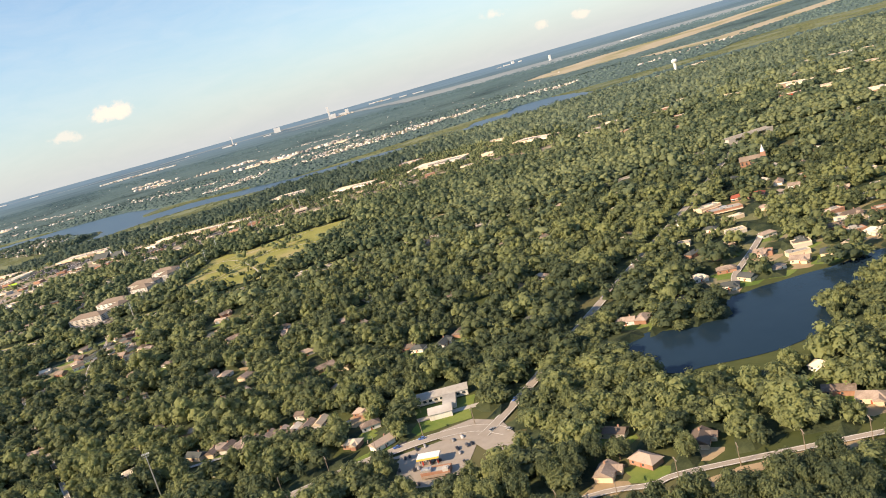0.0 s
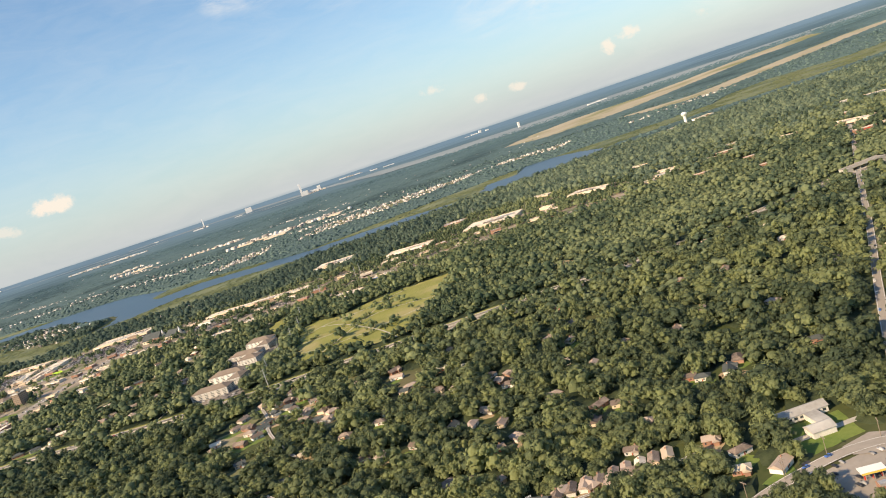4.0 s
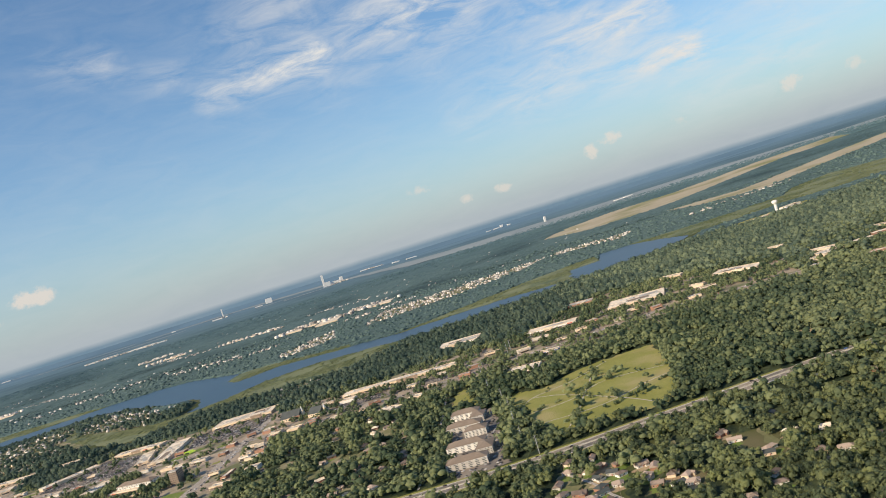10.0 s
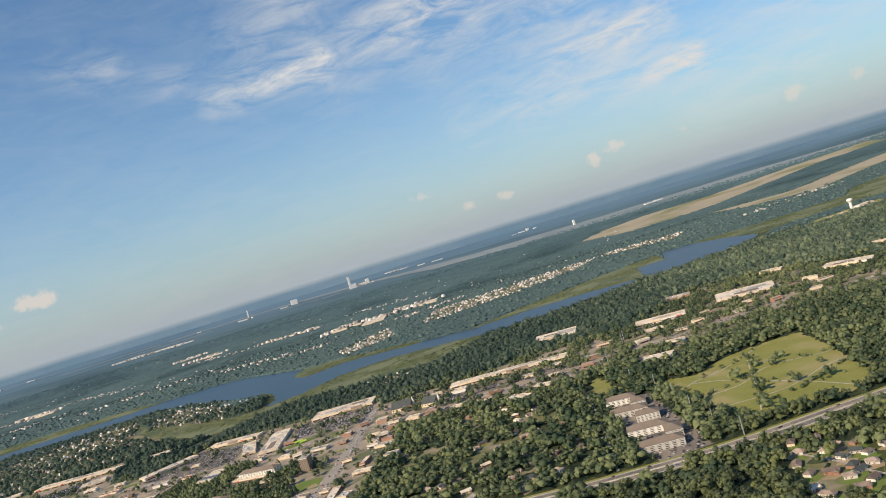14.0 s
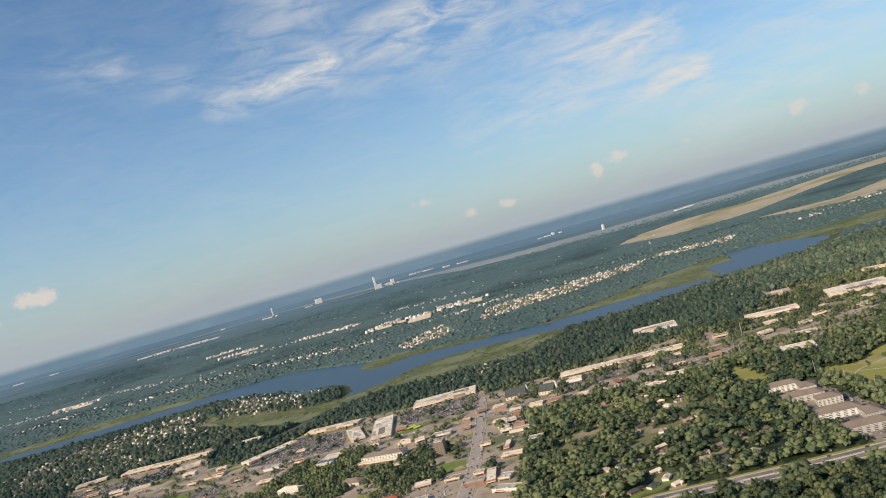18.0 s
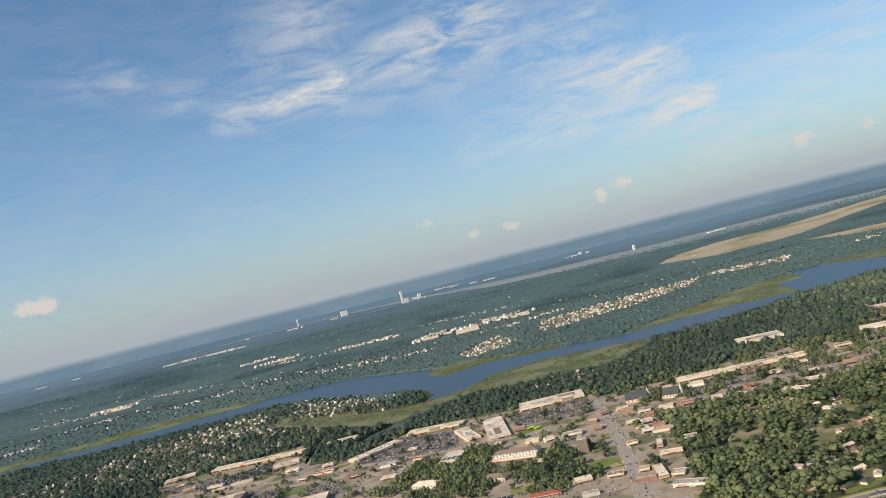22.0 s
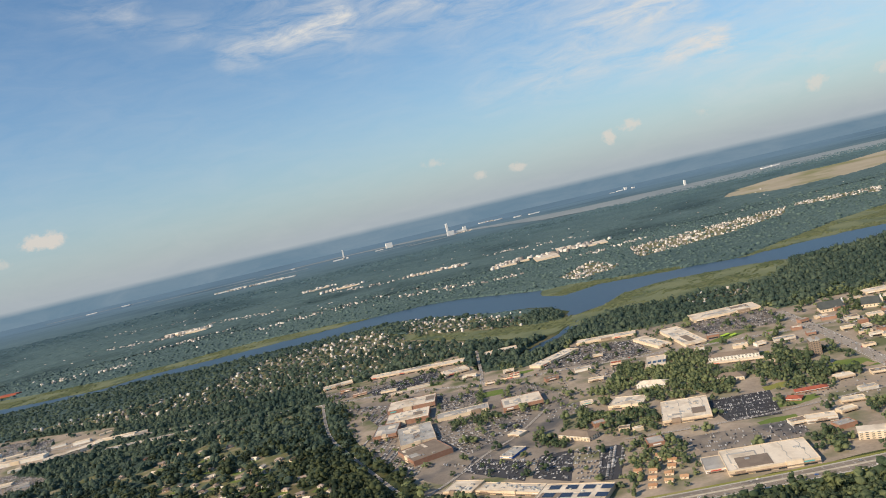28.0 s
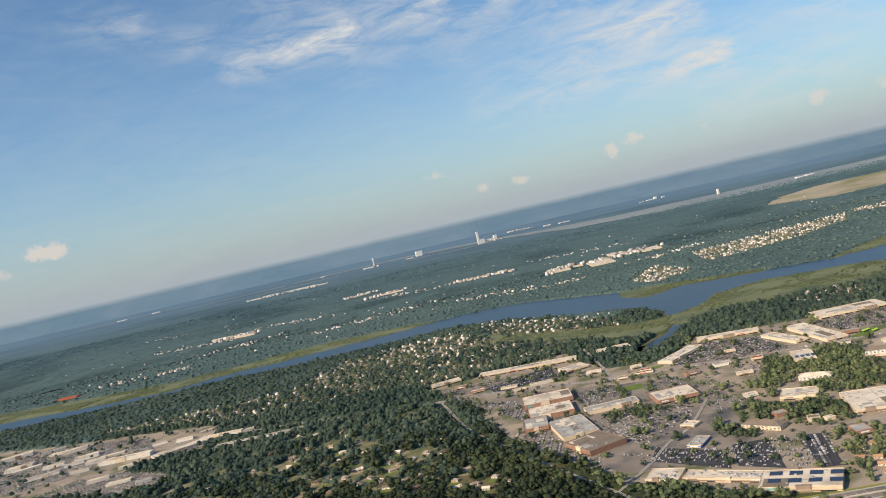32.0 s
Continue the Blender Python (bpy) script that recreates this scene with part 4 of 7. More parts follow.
def flat_roofed(name, x, y, w, d, h, rot, label, category, wall="stucco", roof="roof_white", units=4, fronts=True, panels=0, ribs=0, group=""):
    """A flat-roofed block: walls, roof deck, parapet, plant on the roof, glazed front and a canopy band."""
    PLACED.append((x, y, w, d, radians(rot)))
    top = thing(name, x, y, rot, label, category, group)
    part("wall", boxes((-w / 2, w / 2, -d / 2, d / 2, 0, h - 0.25)), wall, top)
    deck = part("roof", boxes((-w / 2 + 0.2, w / 2 - 0.2, -d / 2 + 0.2, d / 2 - 0.2, h - 0.249, h - 0.12)), roof, top)
    if w < 17 and y < 1000:
        part("parapet", boxes((-w / 2 - 0.03, w / 2 + 0.03, -d / 2 - 0.03, -d / 2 + 0.2, h - 0.25, h + 0.15), (-w / 2 - 0.03, w / 2 + 0.03, d / 2 - 0.2, d / 2 + 0.03, h - 0.25, h + 0.1), (-w / 2 - 0.03, -w / 2 + 0.2, -d / 2 + 0.2, d / 2 - 0.2, h - 0.25, h + 0.1), (w / 2 - 0.2, w / 2 + 0.03, -d / 2 + 0.2, d / 2 - 0.2, h - 0.25, h + 0.1)), "stucco" if wall != "brick" else "brick", top)
    for n, a in () if y > 1000 or w < 17 else (("parapet", (-w / 2 - 0.03, w / 2 + 0.03, -d / 2 - 0.03, -d / 2 + 0.2, h - 0.25, h + 0.15)), ("parapet", (-w / 2 - 0.03, w / 2 + 0.03, d / 2 - 0.2, d / 2 + 0.03, h - 0.25, h + 0.1)),
                 ("parapet", (-w / 2 - 0.03, -w / 2 + 0.2, -d / 2 + 0.2, d / 2 - 0.2, h - 0.25, h + 0.1)), ("parapet", (w / 2 - 0.2, w / 2 + 0.03, -d / 2 + 0.2, d / 2 - 0.2, h - 0.25, h + 0.1))):
        part(n, boxes(a), "stucco" if wall != "brick" else "brick", top)
    if w * d > 230 and y < 1000:
        for i in range(2 + int(w * d / 330)):
            a, b = rng.uniform(0.07, 0.22) * w, rng.uniform(0.08, 0.24) * d
            ux, uy = rng.uniform(-w / 2 + a + 0.4, w / 2 - a - 0.4), rng.uniform(-d / 2 + b + 0.4, d / 2 - b - 0.4)
            part("roof_section", boxes((ux - a, ux + a, uy - b, uy + b, h - 0.12, h - 0.06 + 0.035 * i)), ("roof_grey", "roof_white", "roof_white", "roof_brown")[i % 4], deck)
        n = rng.uniform(-0.25, 0.25) * w
        part("entrance_portal", boxes((n - w * 0.09, n + w * 0.09, -d / 2 - 0.5, -d / 2 + 1.2, 0.0, h + 0.55)), "stucco" if wall == "brick" else "brown_wall" if int(abs(y)) % 2 else "stucco", top)
    for i in range(units):
        ux, uy = rng.uniform(-w * 0.42, w * 0.42), rng.uniform(-d * 0.38, d * 0.38)
        a, b, c = rng.uniform(0.5, 1.1), rng.uniform(0.4, 0.8), rng.uniform(0.35, 0.7)
        part("roof_unit", boxes((ux - a, ux + a, uy - b, uy + b, h - 0.12, h - 0.12 + c), (ux - a * 0.5, ux + a * 0.5, uy - b * 0.5, uy + b * 0.5, h - 0.12 + c, h + c)), "metal" if i % 3 else "roof_grey", deck)
    if fronts:
        n = max(1, int(w / 9))
        for i in range(n):
            c = -w / 2 + (i + 0.5) * w / n
            f = min(3.2, w / n * 0.36)
            part("storefront", boxes((c - f, c + f, -d / 2 - 0.05, -d / 2 + 0.05, 0.05, min(1.1, h * 0.4))), "glass", top)
            if i % 3 == 0 and (w > 12 or x < -500):
                part("sign_panel", boxes((c - f * 0.7, c + f * 0.7, -d / 2 - 0.09, -d / 2 - 0.031, h * 0.55, h * 0.8)), rng.choice(["teal_paint", "brown_wall", "white_paint", "red_paint", "brown_wall", "white_paint"]), top)
        part("awning", boxes((-w / 2 + 0.3, w / 2 - 0.3, -d / 2 - 0.9, -d / 2 - 0.02, min(1.2, h * 0.44), min(1.2, h * 0.44) + 0.16)), "brown_wall" if int(abs(x)) % 3 else "stucco", top)
    for i in range(panels):
        px, py = -w * 0.40 + (i % 4) * w * 0.25, -d * 0.25 + (i // 4) * d * 0.42
        part("solar_panel", boxes((px, px + w * 0.16, py, py + d * 0.22, h + 0.02, h + 0.12)), "solar", deck)
    for i in range(ribs):
        rx = -w / 2 + (i + 0.5) * w / ribs
        bm = bmesh.new()
        bank = [[bm.verts.new((rx + 0.35 * math.sin(k * 0.9) + e * 0.13, -d * 0.45 + k * d * 0.045, z)) for e, z in ((-1, h - 0.119), (-1, h - 0.05), (1, h - 0.05), (1, h - 0.119))] for k in range(21)]
        for r0, r1 in zip(bank, bank[1:]):
            for q in range(3):
                bm.faces.new((r0[q], r0[q + 1], r1[q + 1], r1[q]))
        part("roof_seam", bm, "roof_grey", deck)
    clear_rect(x, y, w, d, rot, 1.5, 3.0)
    return top


def gable(bm, w, d, z0, z1, over=0.25):
    """A pitched roof with eaves, its ridge along x."""
    a, b = w / 2 + over, d / 2 + over
    vs = [bm.verts.new(p) for p in ((-a, -b, z0), (a, -b, z0), (a, b, z0), (-a, b, z0), (-a, 0, z1), (a, 0, z1))]
    for f in ((0, 1, 5, 4), (2, 3, 4, 5), (0, 4, 3), (1, 2, 5), (3, 2, 1, 0)):
        bm.faces.new([vs[i] for i in f])
    return bm


def hip(bm, w, d, z0, z1, over=0.25):
    a, b = w / 2 + over, d / 2 + over
    r = max(a - b, 0.05)
    vs = [bm.verts.new(p) for p in ((-a, -b, z0), (a, -b, z0), (a, b, z0), (-a, b, z0), (-r, 0, z1), (r, 0, z1))]
    for f in ((0, 1, 5, 4), (2, 3, 4, 5), (3, 0, 4), (1, 2, 5), (3, 2, 1, 0)):
        bm.faces.new([vs[i] for i in f])
    return bm


def windowed(top, w, d, h, storeys, wall_bays=8, mat="glass", name="window"):
    """Rows of single windows on the two long sides and the two ends."""
    for s in range(storeys):
        z = h * (s + 0.3) / storeys
        dz = h / storeys * 0.42
        for i in range(wall_bays):
            c = -w / 2 + (i + 0.5) * w / wall_bays
            f = w / wall_bays * 0.26
            part(name, boxes((c - f, c + f, -d / 2 - 0.04, -d / 2 + 0.04, z, z + dz)), mat, top)
        n = max(1, int(wall_bays * d / w))
        for i in range(n):
            c = -d / 2 + (i + 0.5) * d / n
            f = d / n * 0.26
            for e in (-1, 1):
                part(name, boxes((e * w / 2 - 0.04, e * w / 2 + 0.04, c - f, c + f, z, z + dz)), mat, top)


def block(name, x, y, w, d, h, rot, label, category, storeys=3, wall="stucco", roof="roof_brown", pitched=True, bays=8, group=""):
    """A many-storeyed block with windows and a hipped or flat roof."""
    PLACED.append((x, y, w, d, radians(rot)))
    top = thing(name, x, y, rot, label, category, group)
    part("wall", boxes((-w / 2, w / 2, -d / 2, d / 2, 0, h)), wall, top)
    if pitched:
        part("roof", hip(bmesh.new(), w, d, h + 0.004, h + min(w, d) * 0.2), roof, top)
    else:
        part("roof", boxes((-w / 2 - 0.1, w / 2 + 0.1, -d / 2 - 0.1, d / 2 + 0.1, h + 0.003, h + 0.3)), roof, top)
        part("roof_unit", boxes((-w * 0.15, w * 0.15, -d * 0.15, d * 0.15, h + 0.3, h + 1.1)), wall, top)
    part("cornice", boxes((-w / 2 - 0.08, w / 2 + 0.08, -d / 2 - 0.08, -d / 2, h - 0.35, h - 0.1)), "white_paint", top)
    windowed(top, w, d, h, storeys, bays)
    clear_rect(x, y, w, d, rot, 1.5, 3.5)
    return top


# the mall
flat_roofed("mall_store", -644.6, 556.2, 28, 25, 3.1, -71.5, "brown-roofed brick department store of the mall", "store", "brick", "roof_brown", 3)
flat_roofed("mall_hall", -648.2, 596.2, 23, 40, 2.79, 2.0, "grey cluttered roof of the mall's middle hall", "mall", "stucco", "roof_grey", 26, False)
flat_roofed("mall_store", -667.0, 621.0, 16, 25, 3.1, -8, "brick department store wing with a grey roof", "store", "brick", "roof_grey", 3)
flat_roofed("mall_store", -647.5, 677.1, 36, 26, 3.72, -6, "large brick department store with a pale roof", "store", "brick", "roof_white", 8)
flat_roofed("mall_hall", -651.8, 645.1, 31, 26, 3.1, -6, "white-roofed mall hall with many roof units", "mall", "brick", "roof_white", 20, False)
flat_roofed("mall_hall", -614.5, 623.5, 36, 13, 2.3, -3, "long grey arcade of the mall", "mall", "stucco", "roof_grey", 16, False)
flat_roofed("mall_store", -575.1, 612.1, 27, 24, 3.1, -4, "white-roofed anchor store with a pale portal", "store", "brick", "roof_white", 9)
# shops near the highway
flat_roofed("strip_mall", -628.5, 485.0, 17, 14, 1.86, -35, "low white-roofed strip mall corner", "shops", "stucco", "roof_white", 8)
flat_roofed("strip_mall", -605.4, 466.1, 40, 10, 1.86, -40, "low long strip mall with roof units", "shops", "stucco", "roof_white", 22)
flat_roofed("solar_store", -582.3, 441.1, 34, 20, 2.48, -33, "white store with solar panels on its roof", "store", "stucco", "roof_white", 4, True, 8)
flat_roofed("blue_store", -597.2, 518.6, 8, 15, 1.55, -41.6, "small shop with a blue parapet", "shop", "blue_paint", "roof_grey", 5)
flat_roofed("small_shop", -589.2, 549.6, 9, 8, 1.55, -50, "small shop with a white roof", "shop", "stucco", "roof_white", 3)
block("office", -560.0, 518.1, 22, 9, 2.48, -52, "beige three-storey hotel with a hipped roof", "hotel", 3, "stucco", "roof_brown", True, 10)
flat_roofed("beige_store", -519.2, 554.7, 21, 17, 2.17, -32, "beige store with a stepped roof", "store", "stucco", "roof_white", 8)
flat_roofed("white_box_store", -499.5, 515.0, 26, 35, 2.48, -18, "plain big-box store with a white roof", "store", "stucco", "roof_white", 12, True, 0, 4)
flat_roofed("garden_store", -496.9, 428.0, 38, 26, 2.48, -14, "large white-roofed garden and hardware store", "store", "stucco", "roof_white", 3, True, 0, 5)
flat_roofed("garden_centre", -518.7, 435.7, 9, 16, 1.61, -14, "glazed garden centre wing", "greenhouse", "white_paint", "roof_grey", 0, True)
block("hotel", -423.4, 417, 7, 17, 10, -24.5, "tall cream hotel tower with brick bands", "hotel", 7, "stucco", "roof_white", False, 4)
block("hotel", -440.9, 418.8, 33, 7, 3.72, -26, "long cream hotel wing", "hotel", 4, "stucco", "roof_white", False, 14)
for bx, by, bw, bd, br in ((-204, 478, 17, 9, -17), (-208, 452, 20, 9, -17), (-203, 437, 12, 9, -17), (-211, 416, 20, 9, -15), (-214, 390, 20, 9, -12), (-198, 465, 8, 12, -17), (-203, 403, 8, 13, -14)):
    block("apartment_block", bx, by, bw, bd, 3.4, br, "four-storey cream apartment block with a hipped brown roof", "apartments", 4, "siding", "roof_brown", True, 6, "apartment blocks by the highway")
# along the arterial and the cross road
flat_roofed("long_store", -378.5, 729.5, 55, 25, 2.48, -9, "very long cream big-box store", "store", "stucco", "roof_white", 22)
flat_roofed("shop_block", -434.0, 684.5, 16, 68, 2.17, -3, "deep white-roofed row of shops", "shops", "stucco", "roof_white", 20)
flat_roofed("shop_block", -456.4, 689.5, 11, 44, 2.17, 8, "stepped row of shops with white roofs", "shops", "stucco", "roof_white", 14)
flat_roofed("strip_mall", -477.5, 743.0, 50, 13, 2.17, -18, "cream strip mall below the woods", "shops", "stucco", "roof_white", 14)
flat_roofed("strip_mall", -528.8, 716.6, 48, 13, 2.17, 38, "angled cream strip mall", "shops", "stucco", "roof_white", 14)
flat_roofed("strip_mall", -712.7, 821.5, 28, 12, 2.17, 8, "white-roofed store at the strip's end", "shops", "stucco", "roof_white", 6)
flat_roofed("strip_mall", -638.4, 806.6, 90, 13, 2.17, -15, "very long low strip mall with pale roofs", "shops", "stucco", "roof_white", 24)
flat_roofed("corner_store", -607.3, 758.6, 22, 17, 2.17, 10, "square pale store by the road", "store", "stucco", "roof_white", 7)
flat_roofed("pale_store", -561.0, 797.1, 30, 15, 1.86, -5, "low pale building by the woods", "store", "stucco", "roof_white", 5)
block("condominium", -433.5, 594.5, 32, 9, 3.0, -27, "three-storey grey-brown condominium row", "apartments", 3, "siding", "roof_brown", True, 14)
flat_roofed("carport", -434, 583.5, 42, 4, 1.4, -28, "long white carport row", "carport", "stucco", "roof_white", 0, True)
flat_roofed("solar_shop", -474.5, 630.0, 14, 27, 1.86, -21, "white shop with dark roof panels", "shop", "stucco", "roof_white", 2, True, 4)
block("motel", -495.5, 578.1, 19, 8, 2.48, -38, "white motel with red corner towers", "hotel", 3, "siding", "roof_white", True, 8)
block("inn", -454.2, 553.4, 16, 9, 2.11, -36, "cream three-storey inn with a brown roof", "hotel", 3, "stucco", "roof_brown", True, 7)
block("office_tower", -396.0, 560.5, 6, 8, 9.2, -17, "seven-storey brown office tower", "tower", 7, "brown_wall", "roof_grey", False, 4)
block("red_roof_hall", -435.1, 499.1, 17, 5, 1.24, -14, "long low hall with a red roof", "hall", 1, "brick", "roof_red", True, 7)
block("red_roof_hall", -448.5, 492.0, 8, 6, 1.24, -40, "small hall with a red roof", "hall", 1, "brick", "roof_red", True, 3)
flat_roofed("shopping_centre", -237.6, 665.6, 99, 13, 2.17, -14.7, "very long cream shopping centre with a teal sign", "shops", "stucco", "roof_white", 26)
flat_roofed("industrial_hall", -175, 752, 39, 26, 3.2, -16, "large white industrial hall with a parking deck", "hall", "white_paint", "roof_white", 9)
flat_roofed("grey_motel", -369, 455.5, 19, 7, 1.9, -36, "low motel wing with a grey roof", "motel", "siding", "roof_grey", 5)
flat_roofed("motel_row", -375, 485, 6, 22, 1.6, -10, "narrow motel row with a pale roof", "motel", "brick", "roof_white", 3)
flat_roofed("garage_shop", -368, 476, 7, 8, 1.6, -30, "small garage with a pale roof", "shop", "stucco", "roof_grey", 2)
flat_roofed("warehouse", -101, 674, 42, 15, 2.48, -20, "long white warehouse beside the road", "warehouse", "white_paint", "roof_white", 4)
flat_roofed("brick_store", -52.3, 746.1, 24, 16, 2.48, -22, "brick store with a pale roof", "store", "brick", "roof_grey", 6)
flat_roofed("warehouse", -23, 666, 48, 34, 2.48, -22, "wide pale-roofed warehouse store", "store", "stucco", "roof_white", 12)
flat_roofed("dealer", -152.5, 549, 21, 17, 1.86, -20, "white car dealer showroom", "showroom", "white_paint", "roof_white", 8)
flat_roofed("dealer", -127.0, 580.9, 14, 7, 1.86, -20, "white and blue car dealer showroom", "showroom", "blue_paint", "roof_white", 5)
flat_roofed("pale_store", 60, 650.5, 40, 17, 2.48, -47, "long pale store among trees", "store", "stucco", "roof_white", 8)
flat_roofed("pale_store", 32.2, 724.1, 20, 10, 2.48, -40, "pale store near the river woods", "store", "stucco", "roof_white", 4)
flat_roofed("white_box_store", -249.7, 566.1, 17, 12, 1.86, -50, "square shop with a white roof", "shop", "stucco", "roof_white", 8)
flat_roofed("small_shop", -227.5, 578.0, 14, 8, 1.86, -35, "small white-roofed shop below trees", "shop", "stucco", "roof_white", 5)
# town by the lake
block("red_roof_hall", 93.7, 278.5, 12, 5, 1.36, -24, "red-roofed shop row in town", "shops", 1, "brick", "roof_red", True, 6)
flat_roofed("town_shop", 81.8, 268.7, 12, 5.5, 1.49, -6, "grey-roofed brick shop row", "shops", "brick", "roof_grey", 6)
flat_roofed("town_shop", 78.7, 277.7, 9, 5, 1.49, 20, "pale-roofed shop by the street", "shops", "stucco", "roof_white", 4)
flat_roofed("pale_store", 229.8, 551.7, 30, 13, 2.48, -50, "large pale building far in town", "store", "stucco", "roof_white", 6)
flat_roofed("pale_store", 224.3, 430.4, 16, 10, 2.48, -45, "large white building in town", "store", "stucco", "roof_white", 5)
flat_roofed("pale_store", 108.9, 598.0, 21, 14, 2.48, 10, "cream building by the woods", "store", "stucco", "roof_white", 4)
flat_roofed("pale_store", 74.5, 563.0, 16, 8, 1.86, 0, "cream low building among trees", "store", "stucco", "roof_white", 4)
flat_roofed("pale_store", 140.8, 603.0, 16, 8, 1.86, -10, "pale low building by the road", "store", "stucco", "roof_white", 4)
flat_roofed("warehouse", 310.0, 650.6, 55, 22, 2.48, -40, "long pale warehouse among the trees", "warehouse", "white_paint", "roof_white", 8)
# works yard to the west
for wx, wy, ww, wd, wr in ((-1167, 969, 31, 14, 20), (-1135, 905, 26, 12, 12), (-1006, 830, 48, 10, -5), (-955, 812, 44, 14, 29), (-1060, 880, 22, 10, 15), (-1090, 930, 24, 9, 15), (-1040, 850, 18, 9, 10), (-920, 830, 40, 6, -8)):
    flat_roofed("works_shed", wx, wy, ww, wd, 3, wr, "long pale-roofed shed in the works yard", "shed", "siding", "roof_white", 2, False, group="works sheds")
flat_roofed("yard_slab", -880, 787, 79, 14, 0.8, -7, "long concrete loading dock", "dock", "stucco", "roof_grey", 0, False)
# small shops beside the arterial
SHOPS = ((-345, 640, 9, 6), (-344, 632, 10, 5), (-336, 617, 9, 7), (-322, 612, 10, 8), (-308, 618, 7, 6), (-282, 652, 12, 9), (-352, 577, 8, 4), (-342, 573, 8, 4), (-352, 566, 8, 4), (-344, 560, 14, 6),
         (-357, 533, 4, 14), (-340, 528, 9, 7), (-395, 500, 9, 6), (-372, 626, 7, 6), (-392, 606, 14, 7), (-418, 618, 10, 7), (-374, 604, 6, 6), (-440, 636, 7, 5), (-380, 496, 6, 6), (-385, 480, 12, 5))
for i, (bx, by, bw, bd) in enumerate(SHOPS):
    flat_roofed("small_shop", bx, by, bw, bd, 1.7 + 0.3 * (i % 3), -18, "small flat-roofed roadside shop", "shop", ("stucco", "brick", "siding")[i % 3], ("roof_white", "roof_grey", "roof_brown", "roof_white", "roof_grey")[i % 5], 2, i % 2 == 0, group="roadside shops")
MORE = ((-500, 690, 8, 6), (-520, 660, 12, 6), (-545, 655, 10, 7), (-470, 640, 8, 6), (-540, 575, 8, 6), (-545, 530, 7, 6), (-570, 690, 16, 5), (-640, 735, 20, 4), (-690, 760, 12, 5), (-665, 748, 14, 5),
        (-465, 460, 8, 6), (-452, 442, 9, 7), (-430, 470, 12, 6), (-415, 480, 9, 5), (-260, 606, 9, 6), (-230, 625, 9, 7), (-205, 632, 8, 5), (-180, 617, 12, 6), (-110, 610, 9, 6), (-60, 610, 10, 6), (-75, 640, 9, 8), (0, 600, 10, 6), (20, 620, 12, 6))
for i, (bx, by, bw, bd) in enumerate(MORE):
    flat_roofed("small_shop", bx, by, bw, bd, 1.6 + 0.3 * (i % 3), -16 + 9 * (i % 3), "small flat-roofed shop beside a car park", "shop", ("stucco", "siding", "brick")[i % 3], ("roof_white", "roof_grey", "roof_brown", "roof_grey")[i % 4], 2, i % 2 == 0, group="roadside shops")

INFILL = ((-520, 624, 11, 6), (-590, 549, 10, 7), (-552, 526, 11, 8), (-536, 511, 6, 5), (-530, 506, 5, 4), (-530, 479, 8, 10), (-455, 456, 14, 7), (-436, 477, 8, 5), (-412, 506, 10, 7), (-419, 660, 9, 6), (-408, 609, 7, 5), (-399, 598, 11, 8), (-352, 596, 9, 6), (-359, 640, 7, 5),
          (-568, 711, 9, 5), (-586, 688, 8, 5), (-659, 729, 10, 4), (-702, 788, 12, 5), (-598, 727, 12, 5), (-446, 556, 7, 5), (-425, 564, 8, 5), (-338, 601, 6, 4), (-345, 588, 7, 5), (-369, 548, 7, 4), (-358, 512, 13, 6), (-373, 480, 9, 6), (-410, 511, 8, 6), (-410, 485, 11, 6), (-440, 459, 9, 5), (-309, 606, 9, 5), (-290, 598, 8, 5), (-270, 594, 10, 6),
          (-215, 600, 8, 5), (-190, 594, 9, 5), (-140, 614, 10, 6), (-90, 622, 9, 6), (-40, 628, 12, 7), (-30, 604, 8, 5), (-120, 640, 14, 6), (-160, 648, 12, 6), (-300, 668, 9, 6), (-325, 650, 8, 5))
for i, (bx, by, bw, bd) in enumerate(INFILL):
    if taken(bx, by, bd * 0.7 + 1):
        continue
    flat_roofed("small_shop", bx, by, bw, bd, 1.7 + 0.35 * (i * 7 % 4), -18 + 11 * (i * 5 % 3), ("cream flat-roofed shop beside a car park", "low brick shop with a grey roof", "pale clapboard shop with a white roof", "cream roadside office with a brown roof")[i % 4], "shop", ("stucco", "brick", "siding", "stucco")[i % 4], ("roof_white", "roof_grey", "roof_white", "roof_brown")[i % 4], 1, bw > 6, group="roadside shops")
TOWN = ((116, 618, 20, 9), (111, 543, 18, 6), (69, 637, 18, 8), (43, 722, 16, 8), (149, 545, 8, 6), (222, 572, 30, 12), (198, 584, 14, 8), (208, 503, 14, 6), (226, 500, 12, 7), (262, 548, 16, 8), (135, 495, 9, 6), (90, 590, 10, 6), (20, 640, 12, 7), (160, 610, 14, 8), (180, 640, 12, 7), (120, 700, 16, 8), (250, 600, 14, 8), (285, 560, 16, 9))
for i, (bx, by, bw, bd) in enumerate(TOWN):
    if taken(bx, by, bd * 0.7 + 1):
        continue
    flat_roofed("town_shop", bx, by, bw, bd, 2.2, -38 + 13 * (i * 5 % 3), ("cream town building among trees", "low brick town building with a pale roof", "pale office block by the town street")[i % 3], "building", ("stucco", "brick", "stucco")[i % 3], ("roof_white", "roof_white", "roof_grey")[i % 3], 1, bw > 12, group="town buildings")
    clear_rect(bx, by - 4, bw, bd + 4, 0, 1.5, 3.0)
